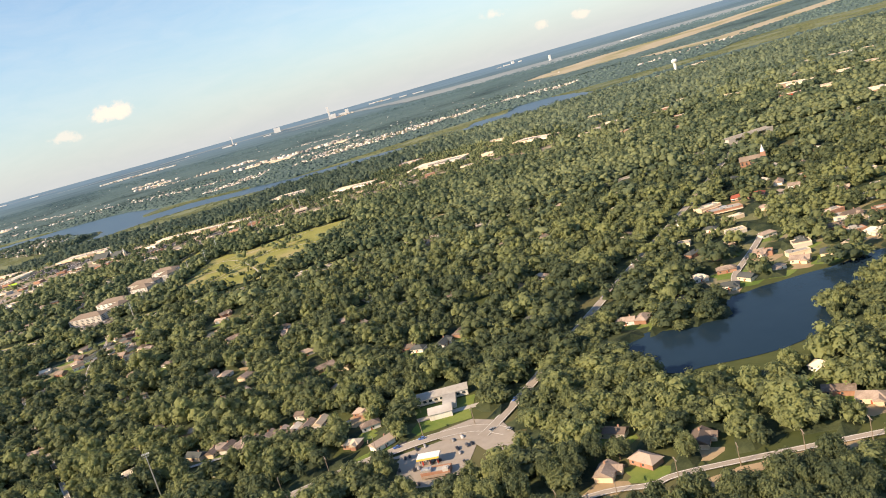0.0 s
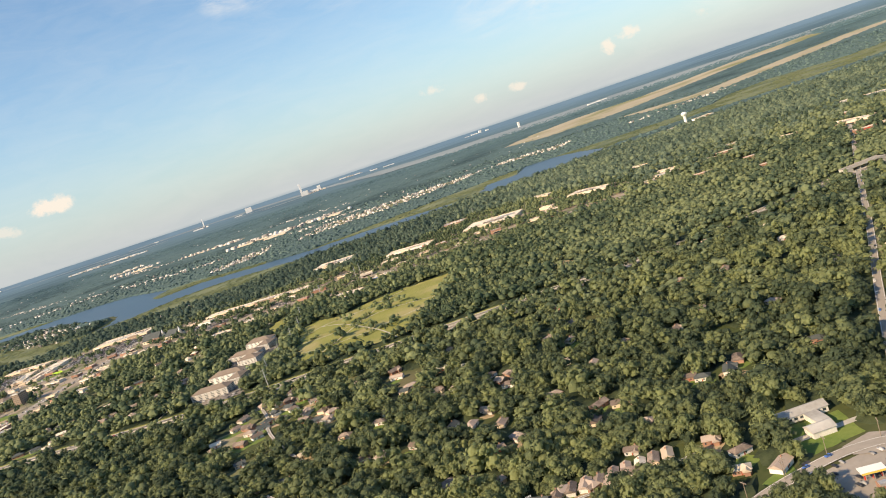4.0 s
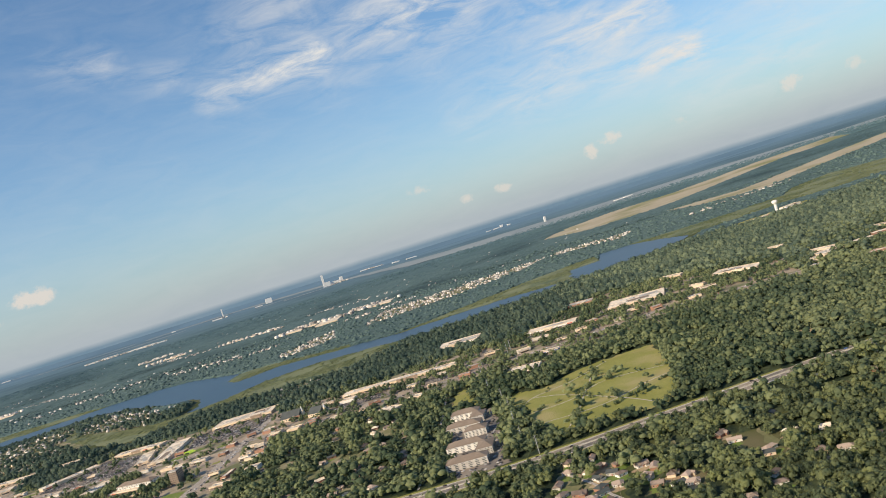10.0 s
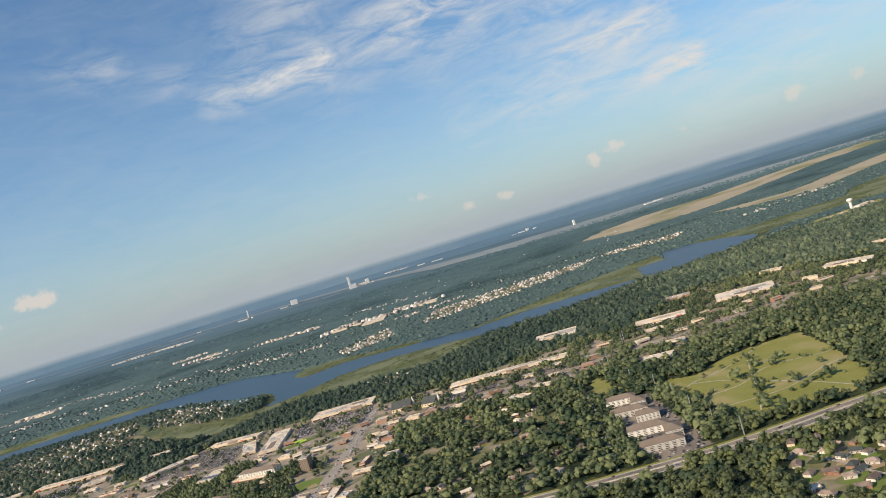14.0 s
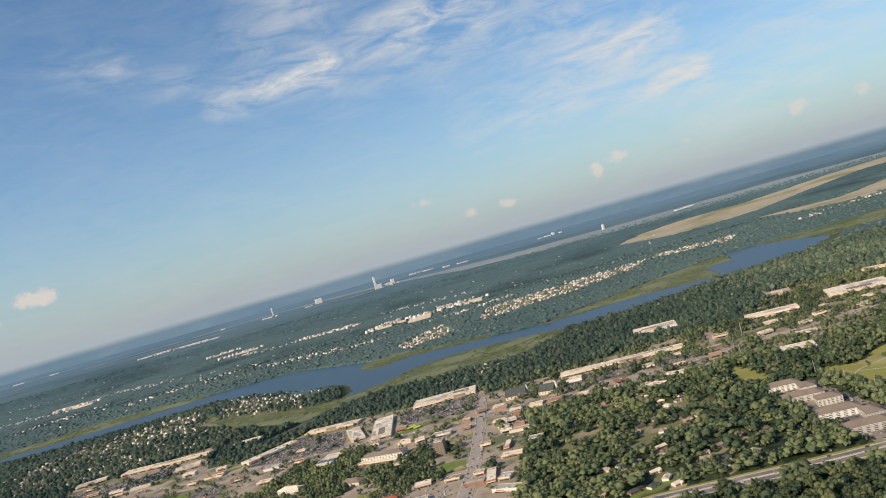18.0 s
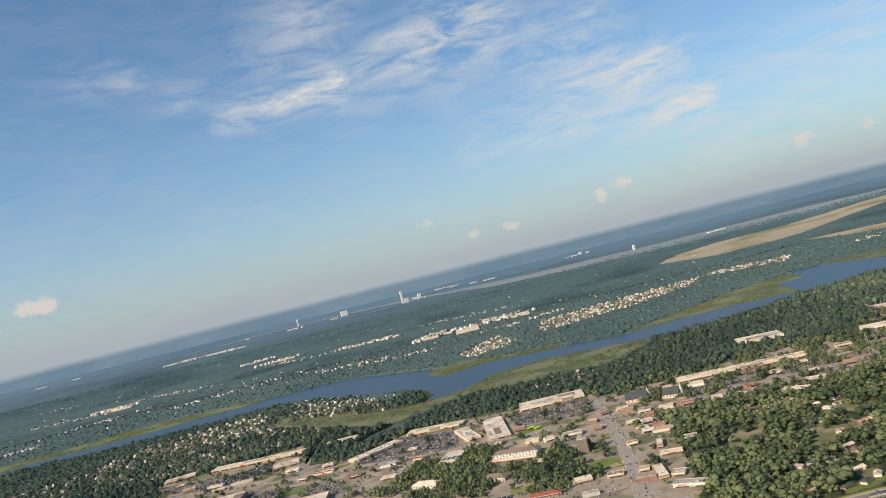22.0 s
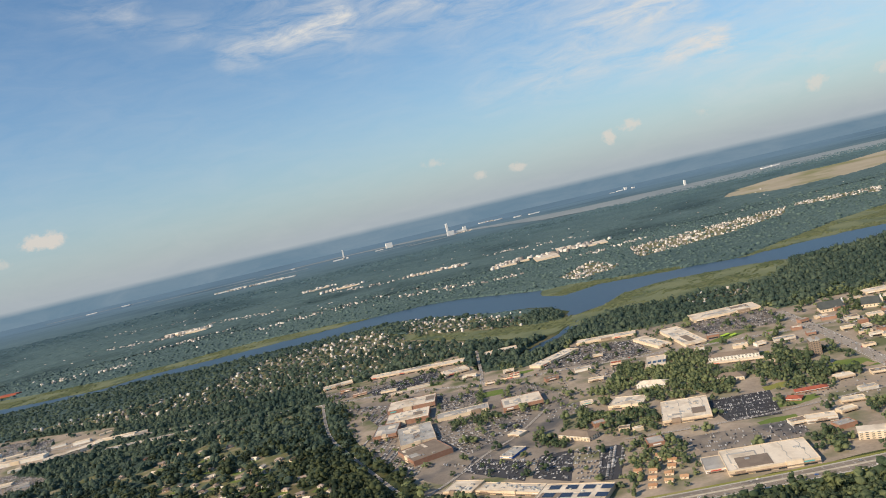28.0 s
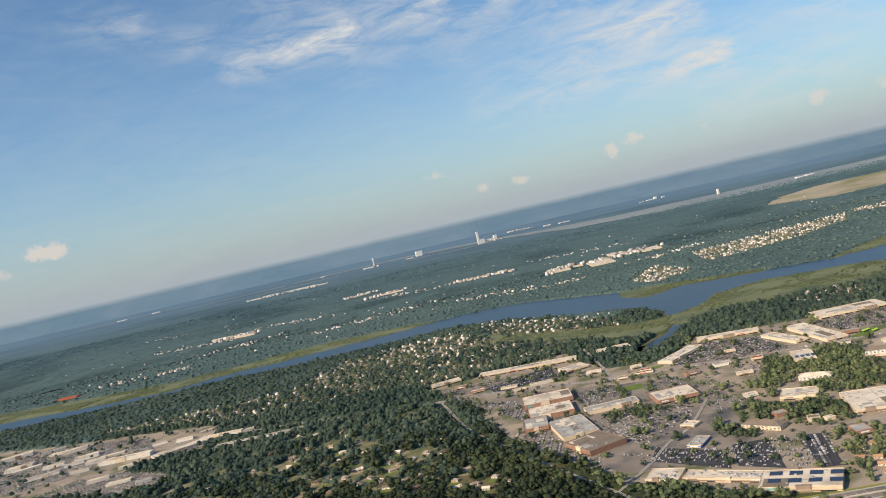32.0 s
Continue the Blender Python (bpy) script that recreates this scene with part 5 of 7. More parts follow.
LAKESIDE = ((59, 241), (63, 219), (75, 240), (80, 256), (73, 212), (83, 212), (79, 205), (102, 234), (101, 226), (92, 230), (97, 211), (104, 205), (106, 216), (112, 224), (133, 273), (127, 279), (118, 288), (118, 240), (126, 250))
for i, (bx, by) in enumerate(LAKESIDE):
    if taken(bx, by, 3):
        continue
    flat_roofed("lake_shop", bx, by, 4.2 + 1.0 * (i % 4), 3.2 + 0.5 * (i % 3), 1.3, -25 + 12 * (i % 4), ("pale flat-roofed building near the lake", "cream building near the lake shore", "low white shed near the lake", "blue-roofed shed near the lake")[3 if i in (14, 15) else i % 3], "building", ("stucco", "brick", "siding")[i % 3], "blue_paint" if i in (14, 15) else ("roof_grey", "roof_brown", "roof_grey", "roof_white")[i % 4], 1, False, group="lake buildings")
YARD_SHEDS = ((-1122, 892, 26, 7), (-1086, 842, 30, 8), (-1089, 875, 20, 7), (-1110, 935, 16, 6), (-1123, 955, 24, 6), (-1065, 862, 18, 5), (-1030, 862, 24, 6), (-1046, 824, 20, 5), (-1027, 838, 16, 5), (-992, 800, 22, 6), (-985, 862, 14, 4), (-959, 852, 16, 5), (-943, 868, 12, 5), (-896, 827, 12, 6), (-1010, 772, 18, 5), (-985, 748, 20, 6), (-960, 730, 12, 6))
for i, (bx, by, bw, bd) in enumerate(YARD_SHEDS):
    flat_roofed("works_shed", bx, by, bw, bd, 1.8 + 0.4 * (i % 3), 22 - 7 * (i % 4), "pale-roofed shed in the works yard", "shed", "siding", ("roof_white", "roof_grey", "roof_white")[i % 3], 0, False, group="works sheds")


def church(x, y, w, d, rot, wall, roof, label):
    top = thing("church", x, y, rot, label, "church")
    part("wall", boxes((-w / 2, w / 2, -d / 2, d / 2, 0, 2.4)), wall, top)
    part("roof", gable(bmesh.new(), w, d, 2.404, 2.4 + d * 0.36), roof, top)
    part("tower", boxes((w / 2 - 0.2, w / 2 + 2.0, -1.1, 1.1, 0, 5.0)), wall, top)
    bm = bmesh.new()
    tube(bm, (w / 2 + 0.9, 0, 5.004), (w / 2 + 0.9, 0, 8.2), 1.0, 0.04, 8)
    part("spire", bm, "white_paint", top)
    for i in range(5):
        c = -w / 2 + (i + 0.5) * w / 5
        part("window", boxes((c - 0.35, c + 0.35, -d / 2 - 0.04, -d / 2 + 0.04, 0.7, 1.9)), "glass", top)
    clear_rect(x, y, w, d, rot, 2, 4)


church(116, 333, 9, 5, -22, "brick", "roof_brown", "brick church with a tall steeple by the street")
church(-328, 656, 16, 13, -18, "stucco", "roof_dark", "wide church with a dark green roof and white spire")
church(-306, 640, 12, 12, -35, "stucco", "roof_dark", "church hall with a dark roof")

# the school and the filling station
school = thing("school", -19.5, 168, 0, "long single-storey school with grey pitched roofs", "school")
part("wall", boxes((-6.6, 6.6, 0.9, 4.9, 0, 1.5), (-2.8, 2.6, -9.2, -5.2, 0, 1.5), (0.5, 3.6, -5.2, 0.9, 0, 1.4)), "siding", school)
for (cx, cy, w, d) in ((0, 2.9, 13.2, 4.0), (-0.1, -7.2, 5.4, 4.0)):
    bm = gable(bmesh.new(), w, d, 1.504, 2.5)
    bmesh.ops.translate(bm, verts=bm.verts, vec=(cx, cy, 0))
    part("roof", bm, "roof_grey", school)
part("roof", boxes((0.4, 3.7, -5.0, 0.7, 1.404, 1.6)), "roof_grey", school)
for i in range(9):
    part("window", boxes((-6 + i * 1.4, -5.2 + i * 1.4, 0.86, 0.94, 0.5, 1.1)), "glass", school)
clear_rect(-19.5, 165, 14, 17, 0, 2.0, 4.0)
station = thing("filling_station", -22, 140, -9, "filling station canopy with a yellow fascia on posts", "canopy")
part("canopy", boxes((-2.4, 2.4, -1.3, 1.3, 1.75, 2.1)), "white_paint", station)
part("fascia", boxes((-2.44, 2.44, -1.36, -1.3, 1.72, 2.12)), "line_yellow", station)
for sx in (-1.6, 0, 1.6):
    for sy in (-0.7, 0.7):
        part("post", boxes((sx - 0.06, sx + 0.06, sy - 0.06, sy + 0.06, 0.05, 1.75)), "metal", station)
    part("pump", boxes((sx - 0.15, sx + 0.15, -0.2, 0.2, 0.05, 0.7)), "red_paint", station)
clear_rect(-22, 140, 14, 12, -9, 2, 3)
flat_roofed("kiosk", -20.5, 135.6, 6, 2.6, 0.99, -9, "low filling station shop", "shop", "brick", "roof_grey", 2)

# ---- houses ----


def house(x, y, rot, w, d, wall, roof, kind, wing, group):
    """A house with eaves, door, windows, chimney and a small wing."""
    top = thing("house", x, y, rot, {"brick": "brick ranch house", "siding": "pale clapboard house", "stucco": "cream stucco house"}[wall] + {"shingle": " with a weathered shingle roof", "roof_red": " with a red roof", "terracotta": " with a terracotta roof", "roof_white": " with a white metal roof", "roof_dark": " with a dark roof"}[roof] + " among trees", "house", group)
    h = 1.15
    part("wall", boxes((-w / 2, w / 2, -d / 2, d / 2, 0, h)), wall, top)
    cover = part("roof", (gable if kind else hip)(bmesh.new(), w, d, h + 0.003, h + d * 0.30), roof, top)
    if wing:
        bm = gable(bmesh.new(), d * 0.8, w * 0.34, h - 0.1, h + d * 0.2)
        bmesh.ops.rotate(bm, verts=bm.verts, matrix=Matrix.Rotation(math.pi / 2, 3, "Z"))
        bmesh.ops.translate(bm, verts=bm.verts, vec=(w * 0.26, -d * 0.42, 0))
        part("wing_roof", bm, roof, top)
        part("wing", boxes((w * 0.11, w * 0.41, -d * 0.8, -d * 0.503, 0, h - 0.1)), wall, top)
    part("door", boxes((-0.17, 0.17, -d / 2 - 0.03, -d / 2 + 0.03, 0.02, 0.75)), "roof_red", top)
    for c in (-w * 0.34, w * 0.04 + 0.3):
        part("window", boxes((c - 0.2, c + 0.2, -d / 2 - 0.03, -d / 2 + 0.03, 0.4, 0.85)), "glass", top)
    if kind:
        part("chimney", boxes((w * 0.2, w * 0.2 + 0.3, 0.1, 0.4, h, h + d * 0.3 + 0.3)), "brick", cover)
    clear_rect(x, y, w, d, rot, 1.4, 3.6)
    if y > 200:
        clear_rect(x, y - 4.0, w * 0.8, 7.0, 0, 0.6, 0.0, 0.1)
    clear_rect(x, y - 3.0, 3.5, 4, 0, 0.8, 0.0)
    if y > 450 or x > 60:
        clear_rect(x, y - 6.0, 4.5, 6, 0, 0.8, 0.0, 0.12)
    return top


def lawn_patch(x, y, r, k):
    pts = [(x + r * (0.8 + 0.3 * math.sin(3 * a + k)) * math.cos(a), y + 0.8 * r * (0.8 + 0.25 * math.cos(2 * a + k)) * math.sin(a)) for a in [i * math.pi / 7 for i in range(14)]]
    sheet("lawn", pts, 0.012 + 0.0004 * (k % 20), "lawn" if k % 3 else "dirt", "patchy house lawn between trees", "lawn")


HOMES_LAKE = ((28, 187), (32, 186), (42, 191), (54, 138), (52, 128), (55, 123), (13, 133), (16, 121), (9, 120), (-101, 197), (-52, 211), (-77, 268), (-157, 305), (-27, 208), (-19, 207), (-38, 165), (-34, 154), (-73, 174), (-62, 173), (-68, 172), (26, 123), (6, 241), (21, 299), (6, 207))
HOMES_WOOD = ((-91, 293), (-84, 273), (-81, 264), (-79, 257), (-96, 322), (-101, 301), (-102, 238), (-125, 235), (-121, 230), (-107, 200), (-94, 191), (-84, 214), (-58, 215), (-68, 234), (-120, 320), (-114, 293), (-151, 312), (-146, 288), (-165, 320), (-138, 263), (-152, 259), (-126, 265), (-50, 279), (-43, 329), (-50, 247), (-80, 176), (-89, 241), (-96, 234))
HOMES_PARK = ((-287, 489), (-281, 471), (-267, 488), (-256, 478), (-242, 474), (-244, 437), (-282, 414), (-281, 396), (-305, 406), (-313, 402), (-304, 396), (-322, 402), (-323, 439), (-316, 438), (-308, 437), (-333, 514), (-256, 430))
HOMES_SOUTH = ((-186, 319), (-186, 312), (-172, 330), (-160, 332), (-159, 324), (-171, 319), (-173, 310), (-174, 305), (-167, 308), (-181, 293), (-185, 294), (-192, 296), (-193, 303), (-179, 335), (-90, 291), (-114, 290), (-121, 317), (-119, 310), (-144, 289), (-145, 295), (-151, 308), (-152, 298), (-94, 318), (-98, 319), (-85, 269), (-82, 263), (-80, 256), (-77, 270), (-89, 240), (-97, 236), (-103, 237), (-114, 233), (-126, 234), (-122, 230), (-148, 260), (-153, 258), (-140, 259), (-54, 280), (-43, 300), (-105, 276), (-97, 272), (-87, 227))
HOMES_WEST = ((-839, 692), (-833, 681), (-838, 670), (-815, 618), (-806, 612), (-822, 630), (-786, 622), (-778, 599), (-767, 620), (-759, 612), (-751, 615), (-785, 592), (-771, 588), (-764, 603), (-746, 602), (-741, 623), (-730, 614), (-728, 555), (-728, 543), (-738, 552), (-720, 569), (-718, 541), (-713, 530), (-706, 545), (-700, 533), (-800, 674), (-810, 697), (-788, 693), (-827, 745), (-783, 659), (-751, 560), (-757, 577), (-768, 573), (-795, 612), (-801, 654), (-742, 571), (-798, 718), (-840, 757), (-790, 640), (-812, 655), (-760, 640))
HOMES_STREET = ((-176, 346), (-167, 342), (-167, 331), (-160, 327), (-163, 316), (-154, 318), (-156, 307), (-156, 296), (-149, 300), (-186, 325), (-187, 315), (-181, 311), (-179, 303), (-175, 296), (-41, 174), (-30, 211), (-14, 212))
SHORE = ((56, 193), (62, 196), (70, 197), (77, 199), (84, 199), (92, 202), (100, 206), (108, 208), (60, 206), (72, 212), (84, 214), (96, 218), (52, 205), (66, 222), (80, 228), (104, 226))
rng = random.Random(21)
k = 0
BUILT = []
for spots, grp in ((HOMES_LAKE, "houses by the lake"), (HOMES_WOOD, "houses in the woods"), (HOMES_PARK, "houses by the park"), (HOMES_STREET, "houses along the street"), (HOMES_WEST, "houses in the western woods"), (HOMES_SOUTH, "houses on lawns by the highway"), (SHORE, "houses on the lake shore")):
    for hx, hy in spots:
        if spots is HOMES_SOUTH and any((hx - a) ** 2 + (hy - b) ** 2 < 26 for a, b in BUILT):
            continue
        BUILT.append((hx, hy))
        k += 1
        house(hx, hy, rng.choice((-30, -20, 15, 35, 60, -55)) + rng.uniform(-6, 6), rng.uniform(4.0, 5.6), rng.uniform(2.6, 3.4), rng.choice(("brick", "siding", "siding", "stucco")),
              rng.choice(("shingle", "shingle", "shingle", "shingle", "roof_white", "roof_dark") if spots is not HOMES_WEST else ("shingle", "shingle", "roof_white")), k % 2, k % 3 == 0, grp)
        if spots is HOMES_SOUTH or spots is HOMES_STREET:
            clear_rect(hx - 0.5, hy - 5.0, 4.5, 6, 0, 0.8, 0.0, 0.1)
        if spots is HOMES_WEST:
            density[((gx - hx) ** 2 + ((gy - hy + 3) * 0.8) ** 2 < 60) & (density > 0.3)] = 0.35
        lawn_patch(hx - 1.0, hy - 3.0, rng.uniform(3.5, 5.5), k)

for i in range(9):
    house(-81.4 + 3.62 * i, 174.6 + 0.3 * (i % 2), 72 + rng.uniform(-4, 4), rng.uniform(4.2, 5.0), rng.uniform(2.1, 2.5), rng.choice(("siding", "siding", "stucco")), rng.choice(("shingle", "roof_white", "shingle")), 1, False, "row of narrow homes along a lane")
for hx, hy in ((-549, 450), (-543, 446), (-538, 455), (-541, 461), (-534, 446), (-531, 453), (-534, 462), (-538, 439), (-546, 438), (-541, 431), (-549, 430), (-534, 431)):
    house(hx, hy, -32 + rng.uniform(-8, 8), rng.uniform(3.4, 4.2), rng.uniform(2.4, 2.9), "stucco", "terracotta", 1, False, "terracotta-roofed homes by the store")
clear([(-86, 172.5), (-50, 172.5), (-50, 167), (-86, 167)])


def scatter_in(outline, n, gap, seed):
    """n spots inside an outline, no two nearer than gap."""
    r, got = random.Random(seed), []
    xs, ys = [p[0] for p in outline], [p[1] for p in outline]
    for _ in range(n * 40):
        if len(got) == n:
            break
        x, y = r.uniform(min(xs), max(xs)), r.uniform(min(ys), max(ys))
        if not inside(outline, np.array([x]), np.array([y]))[0] or any((x - a) ** 2 + (y - b) ** 2 < gap * gap for a, b in got):
            continue
        if density[int((y - GY0) / GSTEP), int((x - GX0) / GSTEP)] < 0.3:
            continue
        got.append((x, y))
    return got


for outline, n, gap, seed in ((SUBURBS[4], 6, 12, 1), (SUBURBS[5], 30, 8, 2), (SUBURBS[7], 22, 8, 11), (SUBURBS[6], 14, 12, 3), ([(-200, 240), (-60, 240), (-20, 150), (-110, 150)], 16, 13, 4), ([(-60, 360), (60, 360), (60, 230), (-60, 250)], 14, 16, 5)):
    for hx, hy in scatter_in(outline, n, gap, seed):
        k += 1
        house(hx, hy, rng.choice((-30, -20, 15, 35, 60, -55)), rng.uniform(3.8, 5.2), rng.uniform(2.5, 3.2), rng.choice(("brick", "siding", "siding", "stucco")), rng.choice(("shingle", "shingle", "roof_white", "shingle", "roof_dark")), k % 2, k % 3 == 0, "houses among the trees")


def house_field(name, spots, size, label):
    """Many far houses joined in one mesh: walls and pitched roofs."""
    vs, fs, tone = [], [], []
    r = random.Random(5)
    for x, y in spots:
        a = r.uniform(0, math.pi)
        w, d, h = size * r.uniform(0.8, 1.3), size * r.uniform(0.5, 0.8), size * 0.42
        c, s = math.cos(a), math.sin(a)
        base = len(vs)
        for px, py, pz in ((-w, -d, 0), (w, -d, 0), (w, d, 0), (-w, d, 0), (-w, -d, h), (w, -d, h), (w, d, h), (-w, d, h), (-w, 0, h * 1.9), (w, 0, h * 1.9)):
            vs.append((x + (px * c - py * s) / 2, y + (px * s + py * c) / 2, pz))
        for f in ((0, 1, 5), (0, 5, 4), (1, 2, 6), (1, 6, 5), (2, 3, 7), (2, 7, 6), (3, 0, 4), (3, 4, 7), (4, 5, 9), (4, 9, 8), (6, 7, 8), (6, 8, 9), (5, 6, 9), (7, 4, 8)):
            fs.append([base + i for i in f])
        tone += [r.random()] * 10
        if y < GY0 + GNY * GSTEP - 4 and y > GY0 and GX0 < x < GX0 + GNX * GSTEP:
            clear_rect(x, y, w, d, math.degrees(a), 0.6, 2.0)
            clear_rect(x, y - (4 if y < 1000 else 9), w, 5 if y < 1000 else 16, 0, 0.3, 0.0, 0.2)
    ob = raw_mesh(name, np.array(vs), np.array(fs), "siding_far", np.array(tone))
    return tagged(ob, label, "houses", kind="stuff")


M["siding_far"] = material("siding_far", (0.24, 0.22, 0.20), (0.76, 0.71, 0.64), 0.05, 0.3, 0.8, tone=True)
spots = []
for outline, n, gap, seed in ((SUBURBS[0], 330, 8, 6), (SUBURBS[1], 120, 9, 7), (SUBURBS[2], 70, 9, 8), (SUBURBS[3], 24, 9, 9), ([(-520, 980), (-640, 1090), (-650, 1160), (-480, 1000)], 30, 9, 10)):
    spots += scatter_in(outline, n, gap, seed)
house_field("suburb_houses", spots, 3.2, "crowded suburb houses with pale roofs between trees")


def spots_far(outline, n, seed):
    r, got = random.Random(seed), []
    xs, ys = [p[0] for p in outline], [p[1] for p in outline]
    while len(got) < n:
        x, y = r.uniform(min(xs), max(xs)), r.uniform(min(ys), max(ys))
        if inside(outline, np.array([x]), np.array([y]))[0]:
            got.append((x, y))
    return got


house_field("far_houses", spots_far(ESTATES[0], 430, 31) + spots_far(ESTATES[1], 120, 32)
            + spots_far(ESTATES[2], 110, 33), 3.1, "dense pale housing estate beyond the river")


def far_streets(lines, seed):
    """Spots strung along far streets."""
    r, got = random.Random(seed), []
    for x0, y0, x1, y1, n, spread in lines:
        for _ in range(n):
            t = r.random()
            got.append((x0 + (x1 - x0) * t + r.gauss(0, spread), y0 + (y1 - y0) * t + r.gauss(0, spread * 0.8)))
    return got


house_field("far_houses", far_streets(((-1300, 1850, -1100, 1750, 60, 14), (-1080, 1900, -900, 1780, 60, 14), (-1130, 1560, -960, 1640, 50, 14), (-900, 1500, -700, 1560, 50, 16), (-800, 1950, -640, 1850, 45, 16), (-640, 1480, -520, 1440, 40, 12), (-560, 1400, -440, 1380, 30, 12), (-420, 2000, -200, 1850, 50, 18), (-330, 1440, -180, 1480, 50, 14), (-1250, 1450, -1080, 1420, 40, 14), (-1500, 2300, -1200, 2150, 30, 22), (300, 1330, 560, 1400, 40, 14)), 34), 3.8, "pale houses along streets in far woods")
house_field("far_houses", spots_far([(-1700, 1500), (-500, 1350), (200, 1500), (600, 1700), (-300, 2600), (-1700, 2600)], 170, 35), 3.8, "scattered pale houses in distant woods")
for wx, wy, ww, wd, wr in ((-596, 1874, 46, 18, -8), (-548, 1868, 40, 16, -10), (-500, 1858, 54, 16, -12), (-430, 1588, 50, 16, -4), (-424, 1636, 38, 14, -2), (-352, 1566, 50, 60, -6), (-294, 1662, 36, 34, -8), (-239, 1600, 42, 40, -8), (-388, 1600, 20, 12, -8),
                           (-1110, 1812, 70, 20, -10), (-1080, 1780, 60, 14, -10), (-1140, 1840, 50, 12, -8), (-1286, 1402, 40, 10, -16), (-860, 2180, 60, 18, 20), (-775, 2020, 80, 14, -6)):
    flat_roofed("far_warehouse", wx, wy, ww * 0.9, wd * 1.3, 2.9, wr, "long hall with a red roof beyond the river" if wx == -1286 else "large pale warehouse beyond the river", "warehouse", "roof_red" if wx == -1286 else "stucco", "roof_red" if wx == -1286 else "roof_white", 0, False, group="far warehouses")
    clear_rect(wx, wy - 12, ww, wd + 26, wr, 2.0)
for wx, wy, ww, wd, wh, stack in ((-752, 4200, 34, 20, 26, 0), (-800, 4120, 40, 14, 6, 0), (-985, 4120, 6, 6, 46, 1), (-1015, 4080, 44, 14, 9, 0), (-442, 3880, 9, 9, 62, 1), (-425, 3900, 26, 16, 22, 0), (-385, 3950, 60, 18, 14, 0), (-355, 3960, 16, 12, 26, 0),
                                  (-1290, 4340, 22, 12, 8, 0), (-1440, 3440, 60, 16, 8, 0), (-1375, 3480, 70, 18, 9, 0), (-1290, 3470, 60, 16, 7, 0), (-1215, 3450, 80, 18, 9, 0), (-1140, 3420, 40, 14, 7, 0), (-2620, 4900, 60, 20, 8, 0), (-2420, 4920, 50, 20, 8, 0),
                                  (-205, 4700, 60, 20, 9, 0), (-120, 4620, 50, 16, 7, 0), (-40, 4250, 40, 16, 9, 0), (40, 4150, 60, 20, 7, 0), (545, 3240, 8, 8, 24, 1), (610, 4600, 40, 14, 9, 0), (650, 4620, 16, 12, 15, 0), (690, 4600, 18, 12, 11, 0), (560, 4580, 30, 10, 5, 0), (830, 3100, 60, 14, 7, 0), (870, 3120, 40, 14, 8, 0)):
    flat_roofed("far_chimney" if stack else "far_plant", wx, wy, ww, wd, wh if stack or wh > 12 else wh * 0.62, 12, "tall pale chimney near the horizon" if stack else "pale plant building near the horizon", "chimney" if stack else "plant", "white_paint", "white_paint", 0, False, group="far plants")
house_field("far_sheds", far_streets(((-1130, 1790, -1060, 1800, 26, 14), (-900, 2170, -820, 2200, 16, 12), (-830, 2010, -730, 2030, 22, 12), (-610, 1860, -480, 1840, 30, 12), (-450, 1570, -380, 1640, 26, 12), (-370, 1590, -230, 1630, 44, 16),
                                      (-1460, 3430, -1130, 3400, 60, 16), (-1020, 4070, -960, 4090, 14, 10), (-430, 3870, -340, 3930, 26, 14), (-210, 4680, -100, 4600, 18, 14)), 37), 7.5, "small pale sheds between far warehouses")

# the water tower and its ground tanks
tower = thing("water_tower", 269, 961, 0, "pale green water tower with a bulbous tank on a fluted stem", "water tower")
bm = bmesh.new()
prof = ((2.4, 0), (2.0, 1.2), (1.8, 10), (2.0, 11.6), (3.4, 13.4), (3.8, 14.6), (3.5, 15.8), (2.1, 16.7), (0.2, 17.0))
rings = [[bm.verts.new((r * math.cos(a * math.pi / 12), r * math.sin(a * math.pi / 12), z)) for a in range(24)] for r, z in prof]
for r, q in zip(rings, rings[1:]):
    for i in range(24):
        bm.faces.new((r[i], r[(i + 1) % 24], q[(i + 1) % 24], q[i]))
part("tank", bm, "white_paint", tower)
part("base_ring", tube(bmesh.new(), (0, 0, 0), (0, 0, 0.4), 3.6, 3.5, 24), "concrete", tower)
sheet("tower_lawn", wobble([(190, 950), (230, 985), (330, 1000), (320, 950), (240, 935)], 3, 12, 60), 0.3, "meadow", "mown grass by the water tower", "lawn")
clear([(190, 950), (230, 985), (330, 1000), (320, 950), (240, 935)])
for tx, ty in ((245, 955), (300, 985)):
    flat_roofed("pump_house", tx, ty, 26, 12, 2.5, 15, "low white pump house by the water tower", "building", "white_paint", "roof_white", 0, False)

